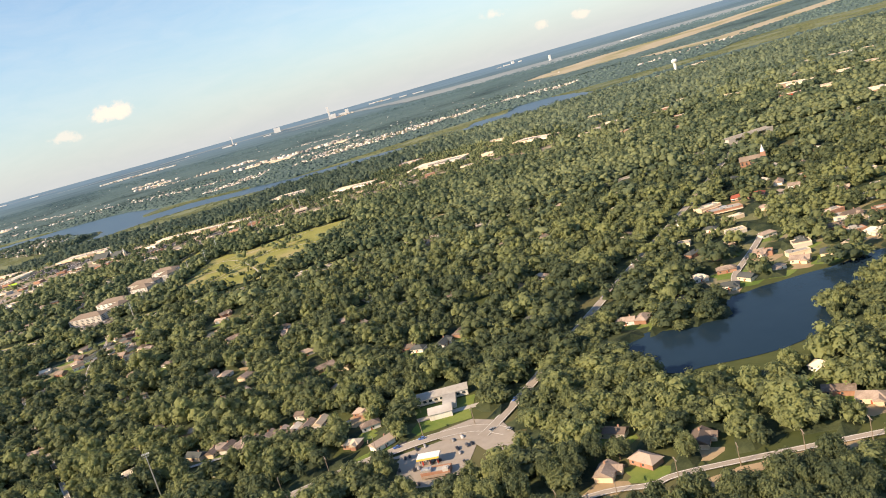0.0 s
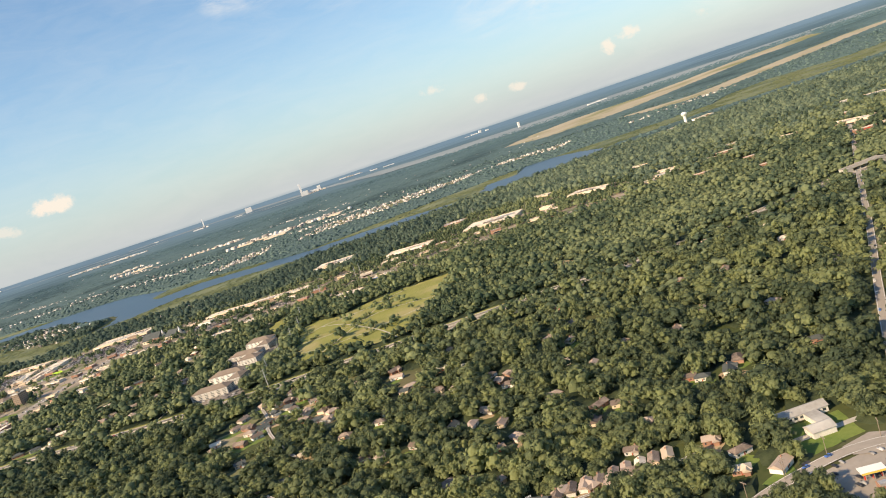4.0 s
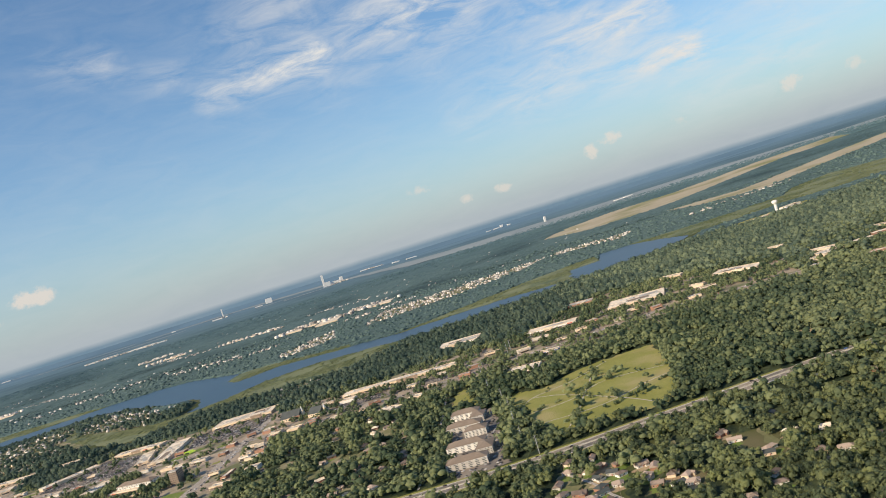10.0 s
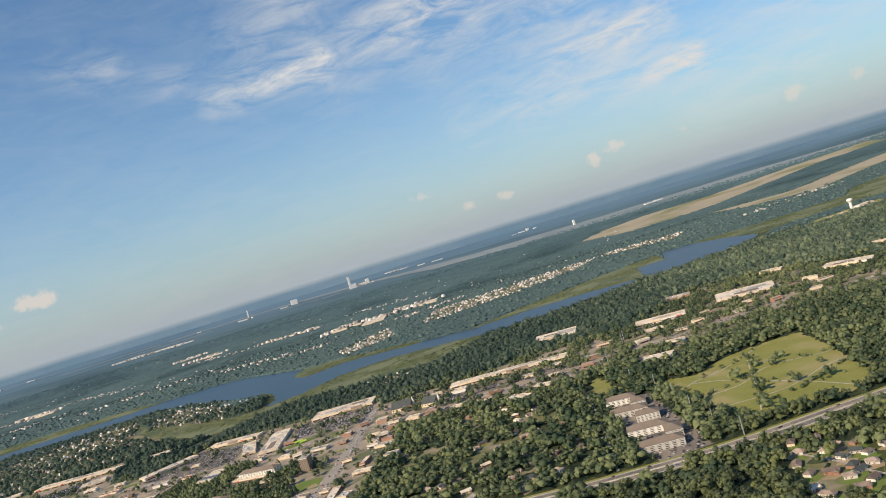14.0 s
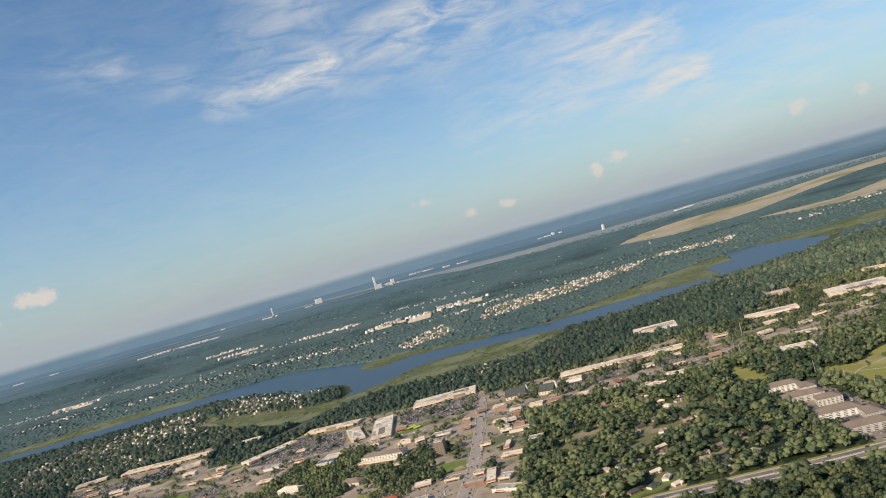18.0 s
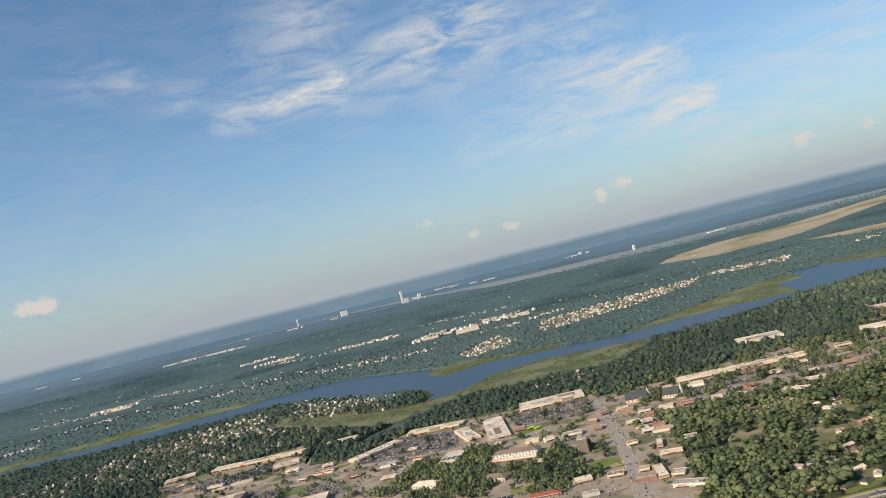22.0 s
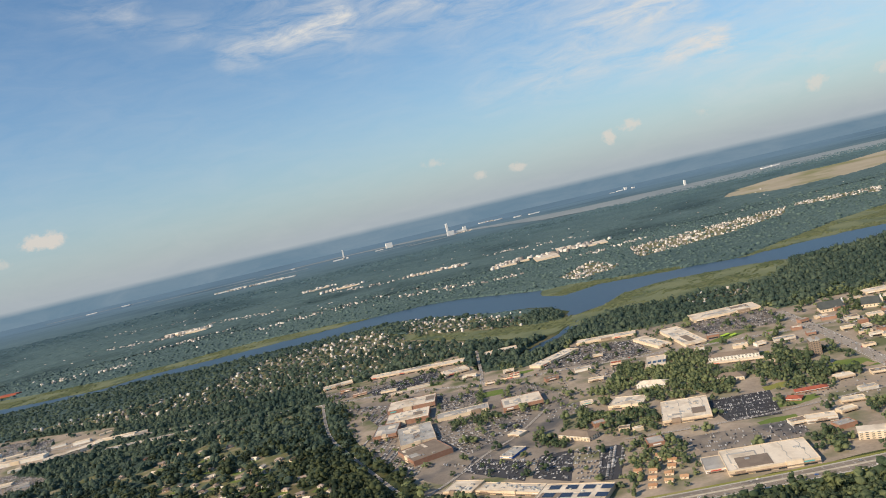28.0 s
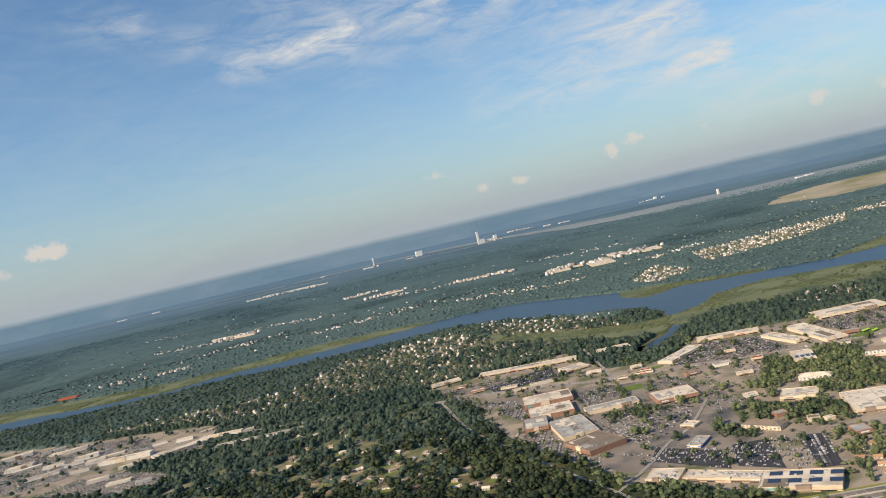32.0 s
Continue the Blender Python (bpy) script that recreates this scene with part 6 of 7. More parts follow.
# ---- tree groups among the shops ----
GROVES = ((-478, 598, 15), (-462, 585, 9), (-442, 562, 9), (-471, 560, 11), (-406, 522, 11), (-394, 562, 7), (-521, 586, 8), (-410, 576, 6), (-590, 592, 4), (-600, 601, 5), (-531, 482, 8), (-538, 455, 7),
          (-530, 502, 8), (-424, 452, 7), (-460, 498, 6), (-305, 602, 6), (-618, 600, 5), (-505, 560, 8), (-418, 506, 6), (-330, 588, 7))
GROVE_PLOTS = ([(-492, 647), (-476, 625), (-464, 643), (-451, 641), (-437, 628), (-456, 579), (-477, 536), (-490, 536), (-504, 544), (-501, 564), (-491, 595), (-518, 583), (-514, 613)],
               [(-548, 568), (-536, 542), (-512, 537), (-515, 508), (-527, 502), (-545, 513), (-557, 537)], [(-464, 570), (-456, 547), (-468, 526), (-477, 536)],
               [(-435, 570), (-407, 573), (-402, 556), (-416, 528), (-435, 519), (-445, 531), (-444, 546)], [(-432, 530), (-411, 520), (-416, 503), (-443, 505)], [(-456, 499), (-445, 501), (-453, 477), (-463, 475)],
               [(-470, 435), (-451, 441), (-466, 414), (-473, 420)], [(-610, 608), (-597, 610), (-598, 589), (-610, 580)], [(-595, 669), (-599, 620), (-604, 625), (-598, 672)], [(-580, 546), (-565, 520), (-572, 505), (-584, 521)])
for outline in GROVE_PLOTS:
    density[inside(outline, gx, gy) & (density > 0.02)] = 0.95
density[inside([(-537, 495), (-524, 489), (-518, 478), (-516, 457), (-529, 426), (-554, 437), (-545, 472)], gx, gy) & (density > 0.02)] = 0.4
lots_noise = np.sin(gx / 9.1 + 1.7 * np.sin(gy / 13.0)) * np.cos(gy / 7.3 + 1.1 * np.sin(gx / 17.0))
density[inside(BELT, gx, gy) & (density > 0.02) & (density < 0.05) & (lots_noise > 0.6)] = 0.5
density[inside(BELT, gx, gy) & (gx > -335) & (density > 0.02) & (density < 0.5) & (lots_noise > 0.12 - 0.0012 * (gx + 335))] = 0.75
for gxx, gyy, r in GROVES:
    ok = ((gx - gxx) ** 2 + (gy - gyy) ** 2 < (1.3 * r) ** 2) & (density > 0.02)
    density[ok] = 0.95
for line in (smooth([(-172, 440), (-150, 446), (-125, 455), (-92, 446)]), smooth([(-165, 392), (-150, 420), (-138, 447), (-118, 490)]), smooth([(-150, 455), (-128, 412), (-112, 405)])):
    density[near_line(line, gx, gy, 1.4)] = 0.22
for outline, val in ((MEADOW, 0.006),):
    ok = inside(outline, gx, gy) & (density < 0.01)
    density[ok] = val

# ---- cars ----


def car_arrays(x, y, a, s=1.0):
    """A parked car as corners and triangles: lower body, sloped cabin, dark wheels' line."""
    w, l = 0.33 * s, 0.82 * s
    pts = [(-l, -w, 0.1), (l, -w, 0.1), (l, w, 0.1), (-l, w, 0.1), (-l, -w, 0.32 * s), (l, -w, 0.28 * s), (l, w, 0.28 * s), (-l, w, 0.32 * s),
           (-l * 0.8, -w * 0.9, 0.33 * s), (l * 0.45, -w * 0.9, 0.31 * s), (l * 0.45, w * 0.9, 0.31 * s), (-l * 0.8, w * 0.9, 0.33 * s), (-l * 0.55, -w * 0.7, 0.54 * s), (l * 0.12, -w * 0.7, 0.54 * s), (l * 0.12, w * 0.7, 0.54 * s), (-l * 0.55, w * 0.7, 0.54 * s)]
    c, sn = math.cos(a), math.sin(a)
    return [(x + px * c - py * sn, y + px * sn + py * c, pz + 0.1) for px, py, pz in pts]


CAR_QUADS = ((0, 1, 5, 4), (1, 2, 6, 5), (2, 3, 7, 6), (3, 0, 4, 7), (4, 5, 6, 7), (8, 9, 13, 12), (9, 10, 14, 13), (10, 11, 15, 14), (11, 8, 12, 15), (12, 13, 14, 15))
CAR_TRIS = [t for q in CAR_QUADS for t in ((q[0], q[1], q[2]), (q[0], q[2], q[3]))]


def within(pts, x, y):
    hit = False
    for (x0, y0), (x1, y1) in zip(pts, pts[1:] + pts[:1]):
        if (y0 > y) != (y1 > y) and x < (x1 - x0) * (y - y0) / (y1 - y0) + x0:
            hit = not hit
    return hit


def parked(name, outline, rot, fill, seed, label):
    """Rows of parked cars over a car park."""
    r = random.Random(seed)
    cx, cy = sum(p[0] for p in outline) / len(outline), sum(p[1] for p in outline) / len(outline)
    c, s = math.cos(radians(rot)), math.sin(radians(rot))
    vs, fs, tn = [], [], []
    span = 90
    for i in range(-int(span / 6.2), int(span / 6.2) + 1):
        for side, flip in ((-0.98, 1), (0.98, -1)):
            v = i * 6.2 + side
            for j in range(-int(span / 1.0), int(span / 1.0) + 1):
                u = j * 1.0
                x, y = cx + u * c - v * s, cy + u * s + v * c
                busy = fill * (0.45 + 1.1 * (noise.noise((x / 14, y / 14, seed)) + 0.5))
                if r.random() > busy or not within(outline, x, y):
                    continue
                if density[int((y - GY0) / GSTEP), int((x - GX0) / GSTEP)] > 0.9 or blocked(x, y):
                    continue
                base = len(vs)
                vs += car_arrays(x, y, radians(rot + 90 * flip) + r.uniform(-0.06, 0.06), r.uniform(0.82, 1.0))
                fs += [[base + k for k in t] for t in CAR_TRIS]
                tn += [r.choice((0.0, 0.0, 0.05, 0.1, 0.1, 0.2, 0.3, 0.35, 0.45, 0.6, 0.75, 0.95))] * 16
    if vs:
        tagged(raw_mesh(name, np.array(vs), np.array(fs), "car", np.array(tn)), label, "parked cars", kind="stuff")


FOOTPRINTS = [(o.matrix_world.translation.x, o.matrix_world.translation.y, o.matrix_world.to_euler().z, max(v.co.x for c in o.children if c.name.startswith("wall") for v in c.data.vertices), max(v.co.y for c in o.children if c.name.startswith("wall") for v in c.data.vertices))
              for o in list(scene.objects) if o.type == "EMPTY" and any(c.name.startswith("wall") for c in o.children) and o.matrix_world.translation.y < 1000]


def blocked(x, y):
    for bx, by, a, hw, hd in FOOTPRINTS:
        dx, dy = x - bx, y - by
        if abs(dx) > hw + hd + 3 or abs(dy) > hw + hd + 3:
            continue
        u, v = dx * math.cos(a) + dy * math.sin(a), -dx * math.sin(a) + dy * math.cos(a)
        if abs(u) < hw + 1.2 and abs(v) < hd + 1.2:
            return True
    return False


CAR_LOTS = (([(-712, 735), (-690, 700), (-672, 640), (-684, 606), (-664, 545), (-650, 520), (-640, 560), (-660, 640), (-668, 700)], 72, 0.75, "crowded rows of cars behind the mall"),
            ([(-640, 605), (-600, 612), (-570, 590), (-585, 560), (-620, 535), (-632, 560)], 22, 0.62, "rows of cars parked before the mall"),
            ([(-628, 690), (-596, 672), (-600, 640), (-628, 640)], -12, 0.62, "rows of cars beside the department store"),
            ([(-560, 660), (-535, 650), (-545, 600), (-560, 585), (-590, 640)], -10, 0.16, "a few cars in a wide empty lot"),
            ([(-640, 535), (-580, 500), (-575, 480), (-620, 500)], -38, 0.22, "scattered cars before the strip mall"),
            ([(-560, 500), (-545, 470), (-575, 455), (-600, 500)], -35, 0.42, "cars parked near the solar store"),
            ([(-618, 528), (-591, 499), (-599, 475), (-627, 510)], -38, 0.35, "cars parked behind the strip mall"), ([(-585, 505), (-567, 501), (-579, 460), (-595, 476)], 52, 0.3, "a few cars on dark asphalt"),
            ([(-555, 496), (-543, 490), (-558, 448), (-567, 451)], 70, 0.9, "tight rows of cars beside the solar store"), ([(-567, 580), (-536, 586), (-543, 563), (-568, 560)], -20, 0.35, "cars parked by the diamond store"),
            ([(-680, 762), (-621, 786), (-624, 752), (-675, 742)], -12, 0.4, "cars parked along the strip mall"), ([(-1061, 768), (-1042, 799), (-994, 785), (-943, 740), (-944, 710), (-980, 708)], 20, 0.9, "dense vehicles in the western yard"),
            ([(-33, 147), (-16, 149), (-13, 145), (-16, 130), (-32, 134)], 12, 0.3, "cars parked round the filling station"),
            (LOT_DARK, -17, 0.72, "tight rows of cars on black asphalt"), (LOT_GARDEN, -14, 0.30, "scattered cars before the garden store"),
            ([(-421, 722), (-352, 712), (-357, 668), (-371, 656), (-417, 672)], -17, 0.65, "rows of cars before the long store"),
            ([(-505, 744), (-462, 716), (-466, 662), (-512, 672), (-548, 692)], 20, 0.70, "rows of cars before the strip mall"),
            ([(-735, 800), (-610, 772), (-606, 740), (-730, 772)], -14, 0.42, "rows of cars before the long strip mall"),
            ([(-172, 560), (-135, 556), (-138, 520), (-176, 526)], -28, 0.85, "new cars lined up at the dealer"),
            ([(-290, 652), (-190, 624), (-194, 606), (-294, 630)], -15, 0.55, "rows of cars before the shopping centre"),
            ([(-345, 622), (-255, 604), (-258, 590), (-345, 600)], -15, 0.55, "cars parked along the cross road shops"),
            ([(-222, 372), (-196, 374), (-186, 480), (-214, 482)], 64, 0.40, "cars parked between apartment blocks"),
            ([(-360, 600), (-325, 600), (-335, 540), (-352, 540)], 72, 0.35, "cars parked beside roadside shops"),
            ([(-440, 530), (-400, 540), (-398, 470), (-440, 470)], -15, 0.18, "cars parked round the red-roofed halls"),
            ([(-520, 650), (-440, 640), (-440, 600), (-520, 610)], -25, 0.28, "cars parked round small shops"),
            ([(-80, 720), (-20, 740), (40, 680), (-60, 640)], -20, 0.30, "cars parked round the warehouse stores"),
            ([(-1220, 1030), (-1136, 975), (-1010, 910), (-970, 820), (-1040, 760), (-1180, 860)], 15, 0.75, "dense rows of vehicles in the works yard"))
for i, (outline, rot, fill, lab) in enumerate(CAR_LOTS):
    parked("parked_cars", outline, rot, fill, 100 + i, lab)


def car(x, y, heading, paint, label):
    top = thing("car", x, y, heading, label, "car", "cars on the roads", z=0.24)
    part("body", prism(((-0.8, -0.31), (0.7, -0.31), (0.82, -0.2), (0.82, 0.2), (0.7, 0.31), (-0.8, 0.31)), 0.08, 0.32), paint, top)
    bm = bmesh.new()
    lo = [bm.verts.new(p) for p in ((-0.65, -0.29, 0.321), (0.35, -0.29, 0.321), (0.35, 0.29, 0.321), (-0.65, 0.29, 0.321))]
    hi = [bm.verts.new(p) for p in ((-0.45, -0.23, 0.52), (0.1, -0.23, 0.52), (0.1, 0.23, 0.52), (-0.45, 0.23, 0.52))]
    for i in range(4):
        bm.faces.new((lo[i], lo[(i + 1) % 4], hi[(i + 1) % 4], hi[i]))
    part("cabin", bm, "glass", top)
    part("cabin_roof", boxes((-0.46, 0.11, -0.235, 0.235, 0.521, 0.545)), paint, top)
    for wx in (-0.5, 0.5):
        for wy in (-0.3, 0.3):
            part("wheel", tube(bmesh.new(), (wx, wy - 0.05, 0.11), (wx, wy + 0.05, 0.11), 0.11, 0.11, 8), "rubber", top)
    return top


crng = random.Random(9)
PAINTS = (("white_paint", "white car driving on the road"), ("metal", "silver car driving on the road"), ("rubber", "black car driving on the road"), ("red_paint", "red car driving on the road"), ("blue_paint", "blue car driving on the road"))
MODELS = {}
for line, lanes, every in ((HIGHWAY, (-2.4, 2.4), 23.0), (ARTERIAL, (-1.2, 1.2), 9.0), (CROSS, (-0.6, 0.6), 24.0), (LANE_TOWN, (-0.7, 0.7), 13.0), (LANE_GAS, (-0.8, 0.8), 9.0)):
    for p, d in along(line, every):
        if not (-900 < p.x < 60 or line is LANE_TOWN) or crng.random() < 0.25:
            continue
        o = crng.choice(lanes)
        s = Vector((-d.y, d.x))
        q = p + s * o + d * crng.uniform(-3, 3)
        turn = math.degrees(math.atan2(d.y, d.x)) + (180 if o > 0 else 0)
        paint, lab = crng.choice(PAINTS)
        if paint not in MODELS:
            MODELS[paint] = car(q.x, q.y, turn, paint, lab)
        else:
            copy_thing(MODELS[paint], pose(q.x, q.y, 0.24, 0, 0, turn))

vs, fs, tn = [], [], []
for line, lanes, every, end in ((HIGHWAY, (-4.2, 4.2), 15.0, -60), (ARTERIAL, (-3.4, -2.3, 2.3, 3.4), 2.4, 0), (CROSS, (-1.7, 1.7), 6.0, 120), (SIDE_ROAD, (-0.6, 0.6), 7.0, 0)):
    for p, d in along(line, every):
        if not -1150 < p.x < end or crng.random() < 0.3:
            continue
        q = p + Vector((-d.y, d.x)) * crng.choice(lanes) + d * crng.uniform(-1.2, 1.2)
        up = 2.3 * math.exp(-((q.x + 411) ** 2 + (q.y - 395) ** 2) / 26 ** 2) if line is ARTERIAL else 0.0
        base = len(vs)
        vs += [(a, b, c + 0.16 + up) for a, b, c in car_arrays(q.x, q.y, math.atan2(d.y, d.x), crng.uniform(0.9, 1.15))]
        fs += [[base + k for k in t] for t in CAR_TRIS]
        tn += [crng.choice((0.0, 0.1, 0.3, 0.5, 0.9, 1.0))] * 16
tagged(raw_mesh("traffic", np.array(vs), np.array(fs), "car", np.array(tn)), "streams of cars on the highway and arterial", "cars", kind="stuff")

# ---- poles, lamps, signs ----


def lamp_post(x, y, h, rot):
    top = thing("lamp_post", x, y, rot, "tall grey car park lamp with two heads", "street lamp", "car park lamps")
    part("pole", tube(bmesh.new(), (0, 0, 0), (0, 0, h), 0.07, 0.05, 6), "metal", top)
    part("foot", tube(bmesh.new(), (0, 0, 0), (0, 0, 0.35), 0.2, 0.2, 8), "concrete", top)
    for e in (-1, 1):
        part("lamp_head", boxes((e * 0.3 - 0.25, e * 0.3 + 0.25, -0.1, 0.1, h, h + 0.08)), "metal", top)
    return top


lamp = lamp_post(-480, 500, 3.6, 0)
for lx, ly in ((-470, 508), (-478, 486), (-495, 462), (-480, 458), (-505, 470), (-615, 600), (-598, 585), (-605, 560), (-685, 660), (-690, 690), (-676, 600), (-560, 640), (-570, 625), (-400, 700), (-380, 690), (-390, 675), (-480, 710), (-500, 700), (-485, 680), (-520, 690),
               (-700, 785), (-660, 772), (-630, 765), (-270, 640), (-240, 632), (-215, 624), (-155, 530), (-145, 552), (-590, 490), (-570, 475), (-610, 515), (-620, 660), (-612, 680)):
    copy_thing(lamp, pose(lx, ly, 0, 0, 0, (lx * 7) % 90))


def utility_pole(x, y, rot):
    top = thing("utility_pole", x, y, rot, "weathered wooden utility pole with crossarm", "utility pole", "utility poles along the streets")
    part("pole", tube(bmesh.new(), (0, 0, 0), (0, 0, 4.4), 0.09, 0.06, 6), "wood_pole", top)
    part("crossarm", boxes((-0.06, 0.06, -0.8, 0.8, 3.95, 4.07)), "wood_pole", top)
    part("insulator", boxes(*[(-0.03, 0.03, e - 0.03, e + 0.03, 4.07, 4.2) for e in (-0.7, -0.3, 0.3, 0.7)]), "metal", top)
    return top


first_pole = utility_pole(-36, 149.4, 0)
for line, off, every, lo, hi in ((LANE_GAS, 1.7, 11, -60, 0), (CROSS, 3.2, 26, -640, 40), (ARTERIAL, 4.2, 15, -420, -350), (LANE_TRACK, -1.4, 10, -10, 50), (LANE_HOMES, 1.2, 14, -200, -170)):
    for p, d in along(line, every):
        if lo < p.x < hi:
            q = p + Vector((-d.y, d.x)) * off
            copy_thing(first_pole, pose(q.x, q.y, 0, 0, 0, math.degrees(math.atan2(d.y, d.x))))


def pylon(x, y, h, rot):
    top = thing("power_pole", x, y, rot, "tall steel power line pole with three arms", "power pole", "power line through the clearing")
    part("pole", tube(bmesh.new(), (0, 0, 0), (0, 0, h), 0.28, 0.12, 8), "metal", top)
    for k in range(3):
        z = h - 0.6 - 1.5 * k
        part("arm", boxes((-1.6, 1.6, -0.06, 0.06, z, z + 0.12)), "metal", top)
    return top


mast = pylon(-183, 372, 8.5, 60)
for px, py in ((-186, 395), (-184, 425), (-181, 455), (-180, 485), (-183, 520), (-180, 575), (-176, 592), (-150, 632), (-146, 640), (-60, 735), (-30, 762)):
    copy_thing(mast, pose(px, py, 0, 0, 0, 60))

flood = thing("floodlight_mast", -89, 158, 20, "tall steel floodlight mast with a lamp rack", "floodlight")
part("pole", tube(bmesh.new(), (0, 0, 0), (0, 0, 11.5), 0.16, 0.09, 8), "metal", flood)
part("rack", boxes((-0.9, 0.9, -0.05, 0.05, 11.2, 11.3), (-0.7, 0.7, -0.05, 0.05, 10.7, 10.8)), "metal", flood)
for i in range(5):
    part("lamp", boxes((-0.85 + 0.38 * i, -0.6 + 0.38 * i, -0.14, 0.02, 11.3, 11.6)), "white_paint", flood)
clear_rect(-89, 158, 3, 3, 0, 1.5, 3)
sheet("ramp_lawn", wobble([(-388.6, 446.6), (-383, 435), (-379.5, 422), (-381, 408), (-386, 401), (-396, 400), (-399, 404), (-394, 422.5)], 0.3, 3, 70), 0.12, "lawn", "bright green grass inside the slip road", "lawn")
sheet("pond_lawn", wobble([(-600, 668), (-580, 664), (-582, 650), (-598, 652)], 0.5, 4, 71), 0.12, "lawn", "green lawn beside the mall creek", "lawn")
sheet("verge_lawn", wobble([(-655, 748), (-620, 732), (-622, 726), (-656, 741)], 0.4, 4, 72), 0.12, "lawn", "strip of mown grass beside the road", "lawn")
sheet("shop_lawn", wobble([(-432, 648), (-405, 662), (-398, 652), (-428, 640)], 0.4, 4, 73), 0.12, "lawn", "small lawn before the long store", "lawn")
for lx, ly, lw in ((-412, 655, 7), (-408, 650, 5)):
    can = thing("lime_canopy", lx, ly, 25, "lime green fabric canopy by the road", "canopy")
    part("cloth", gable(bmesh.new(), lw, 2.6, 1.3, 2.0, 0.1), "lime_paint", can)
    for sx in (-1, 1):
        part("post", boxes((sx * lw * 0.42 - 0.06, sx * lw * 0.42 + 0.06, -0.06, 0.06, 0.1, 1.4)), "metal", can)
for rx, ry, rr in ((-497, 652, -18), (-566, 694, -10)):
    flat_roofed("red_diner", rx, ry, 8, 6, 2.2, rr, "small diner with a bright red roof", "restaurant", "stucco", "roof_red", 1)


# ---- the bridge over the town street ----
bridge = thing("overpass", 140, 399, 12, "pale concrete road bridge over the town street", "bridge")
part("deck", boxes((-13, 13, -3.0, 3.0, 2.0, 2.35)), "concrete", bridge)
part("carriageway", boxes((-13, 13, -2.6, 2.6, 2.353, 2.39)), "road", bridge)
for sy in (-1, 1):
    part("parapet", boxes((-13, 13, sy * 2.85 - 0.12, sy * 2.85 + 0.12, 2.353, 2.8)), "concrete", bridge)
for px in (-4, 4):
    part("pier", boxes((px - 0.35, px + 0.35, -2.6, 2.6, 0, 2.0)), "concrete", bridge)
for sx in (-1, 1):
    part("abutment", boxes((sx * 11 - 2, sx * 11 + 2, -2.9, 2.9, 0, 1.999)), "concrete", bridge)
clear_rect(137, 397, 18, 12, 8, 1.0, 3.0)

# ---- trees ----
nrng = np.random.default_rng(11)


def clump_tree(clumps, tufts, seed, squash=0.85, subdiv=1, fine=1.0):
    """Corners and triangles of a crown of uneven clumps, each a rough core set with tufts of leaves; about 1 in radius."""
    r = random.Random(seed)
    vs, fs = [], []
    for i in range(clumps):
        bm = bmesh.new()
        bmesh.ops.create_icosphere(bm, subdivisions=subdiv, radius=1)
        if clumps == 1:
            c, s = Vector((0, 0, 0.72)), 1.0
        else:
            a, t = i * 2.4 + r.uniform(-0.5, 0.5), (i + 0.5) / clumps
            ring = 0.62 * math.sqrt(1 - (t - 0.35) ** 2 * 1.6) * r.uniform(0.75, 1.2)
            c, s = Vector((ring * math.cos(a), ring * math.sin(a), 0.35 + 0.95 * t)), r.uniform(0.40, 0.64) * (1.12 - 0.35 * t) * (1.25 if clumps < 5 else 1.0)
        base = len(vs)
        bm.verts.ensure_lookup_table()
        bm.normal_update()
        core = 0.74 if tufts else 1.0
        for v in bm.verts:
            k = core * (1 + 0.40 * noise.noise(v.co * 1.9 + Vector((seed * 3.1, i * 7.7, 0))) + r.uniform(-0.14, 0.14))
            vs.append(tuple(c + Vector((v.co.x * s * k, v.co.y * s * k, v.co.z * s * k * squash))))
        for f in bm.faces:
            if f.normal.z < -0.3:
                continue
            fs.append([base + v.index for v in f.verts])
        bm.free()
        for _ in range(tufts):
            z = r.uniform(-0.35, 1.0)
            a = r.uniform(0, 2 * math.pi)
            q = math.sqrt(max(0.0, 1 - z * z))
            n = Vector((q * math.cos(a), q * math.sin(a), z))
            p = c + Vector((n.x, n.y, n.z * squash)) * s * r.uniform(0.70, 1.20)
            n = (n + Vector((r.uniform(-0.55, 0.55), r.uniform(-0.55, 0.55), r.uniform(-0.1, 0.9)))).normalized()
            u = n.orthogonal().normalized()
            w = n.cross(u)
            size, turn = s * fine * r.uniform(0.24, 0.46), r.uniform(0, 6.28)
            base = len(vs)
            for k in range(3):
                b = turn + k * 2.094 + r.uniform(-0.3, 0.3)
                vs.append(tuple(p + (u * math.cos(b) + w * math.sin(b)) * size))
            fs.append([base, base + 1, base + 2])
    return np.array(vs), np.array(fs)


def keep(x, y, r=1.0):
    """How densely trees stand at each place."""
    i = np.clip(((y - GY0) / GSTEP).astype(int), 0, GNY - 1)
    j = np.clip(((x - GX0) / GSTEP).astype(int), 0, GNX - 1)
    res = density[i, j].copy()
    far = y > GY0 + GNY * GSTEP
    if far.any():
        res[far] = 1.0
        for outline in (TAN_ONE, TAN_TWO):
            res[far & inside(outline, x, y)] = 0.0
    return res


EDGE_X = (-1480, -1280, -1120, -880, -680, -560, -440, -340, -280, -200, -120, -40, 20, 70, 110, 200, 320, 1200)
EDGE_Y = (1560, 1090, 770, 570, 430, 356, 340, 318, 262, 172, 130, 92, 76, 115, 190, 350, 560, 1950)


def seen(x, y):
    """The stretch of country along the flight."""
    return y > np.interp(x, EDGE_X, EDGE_Y)


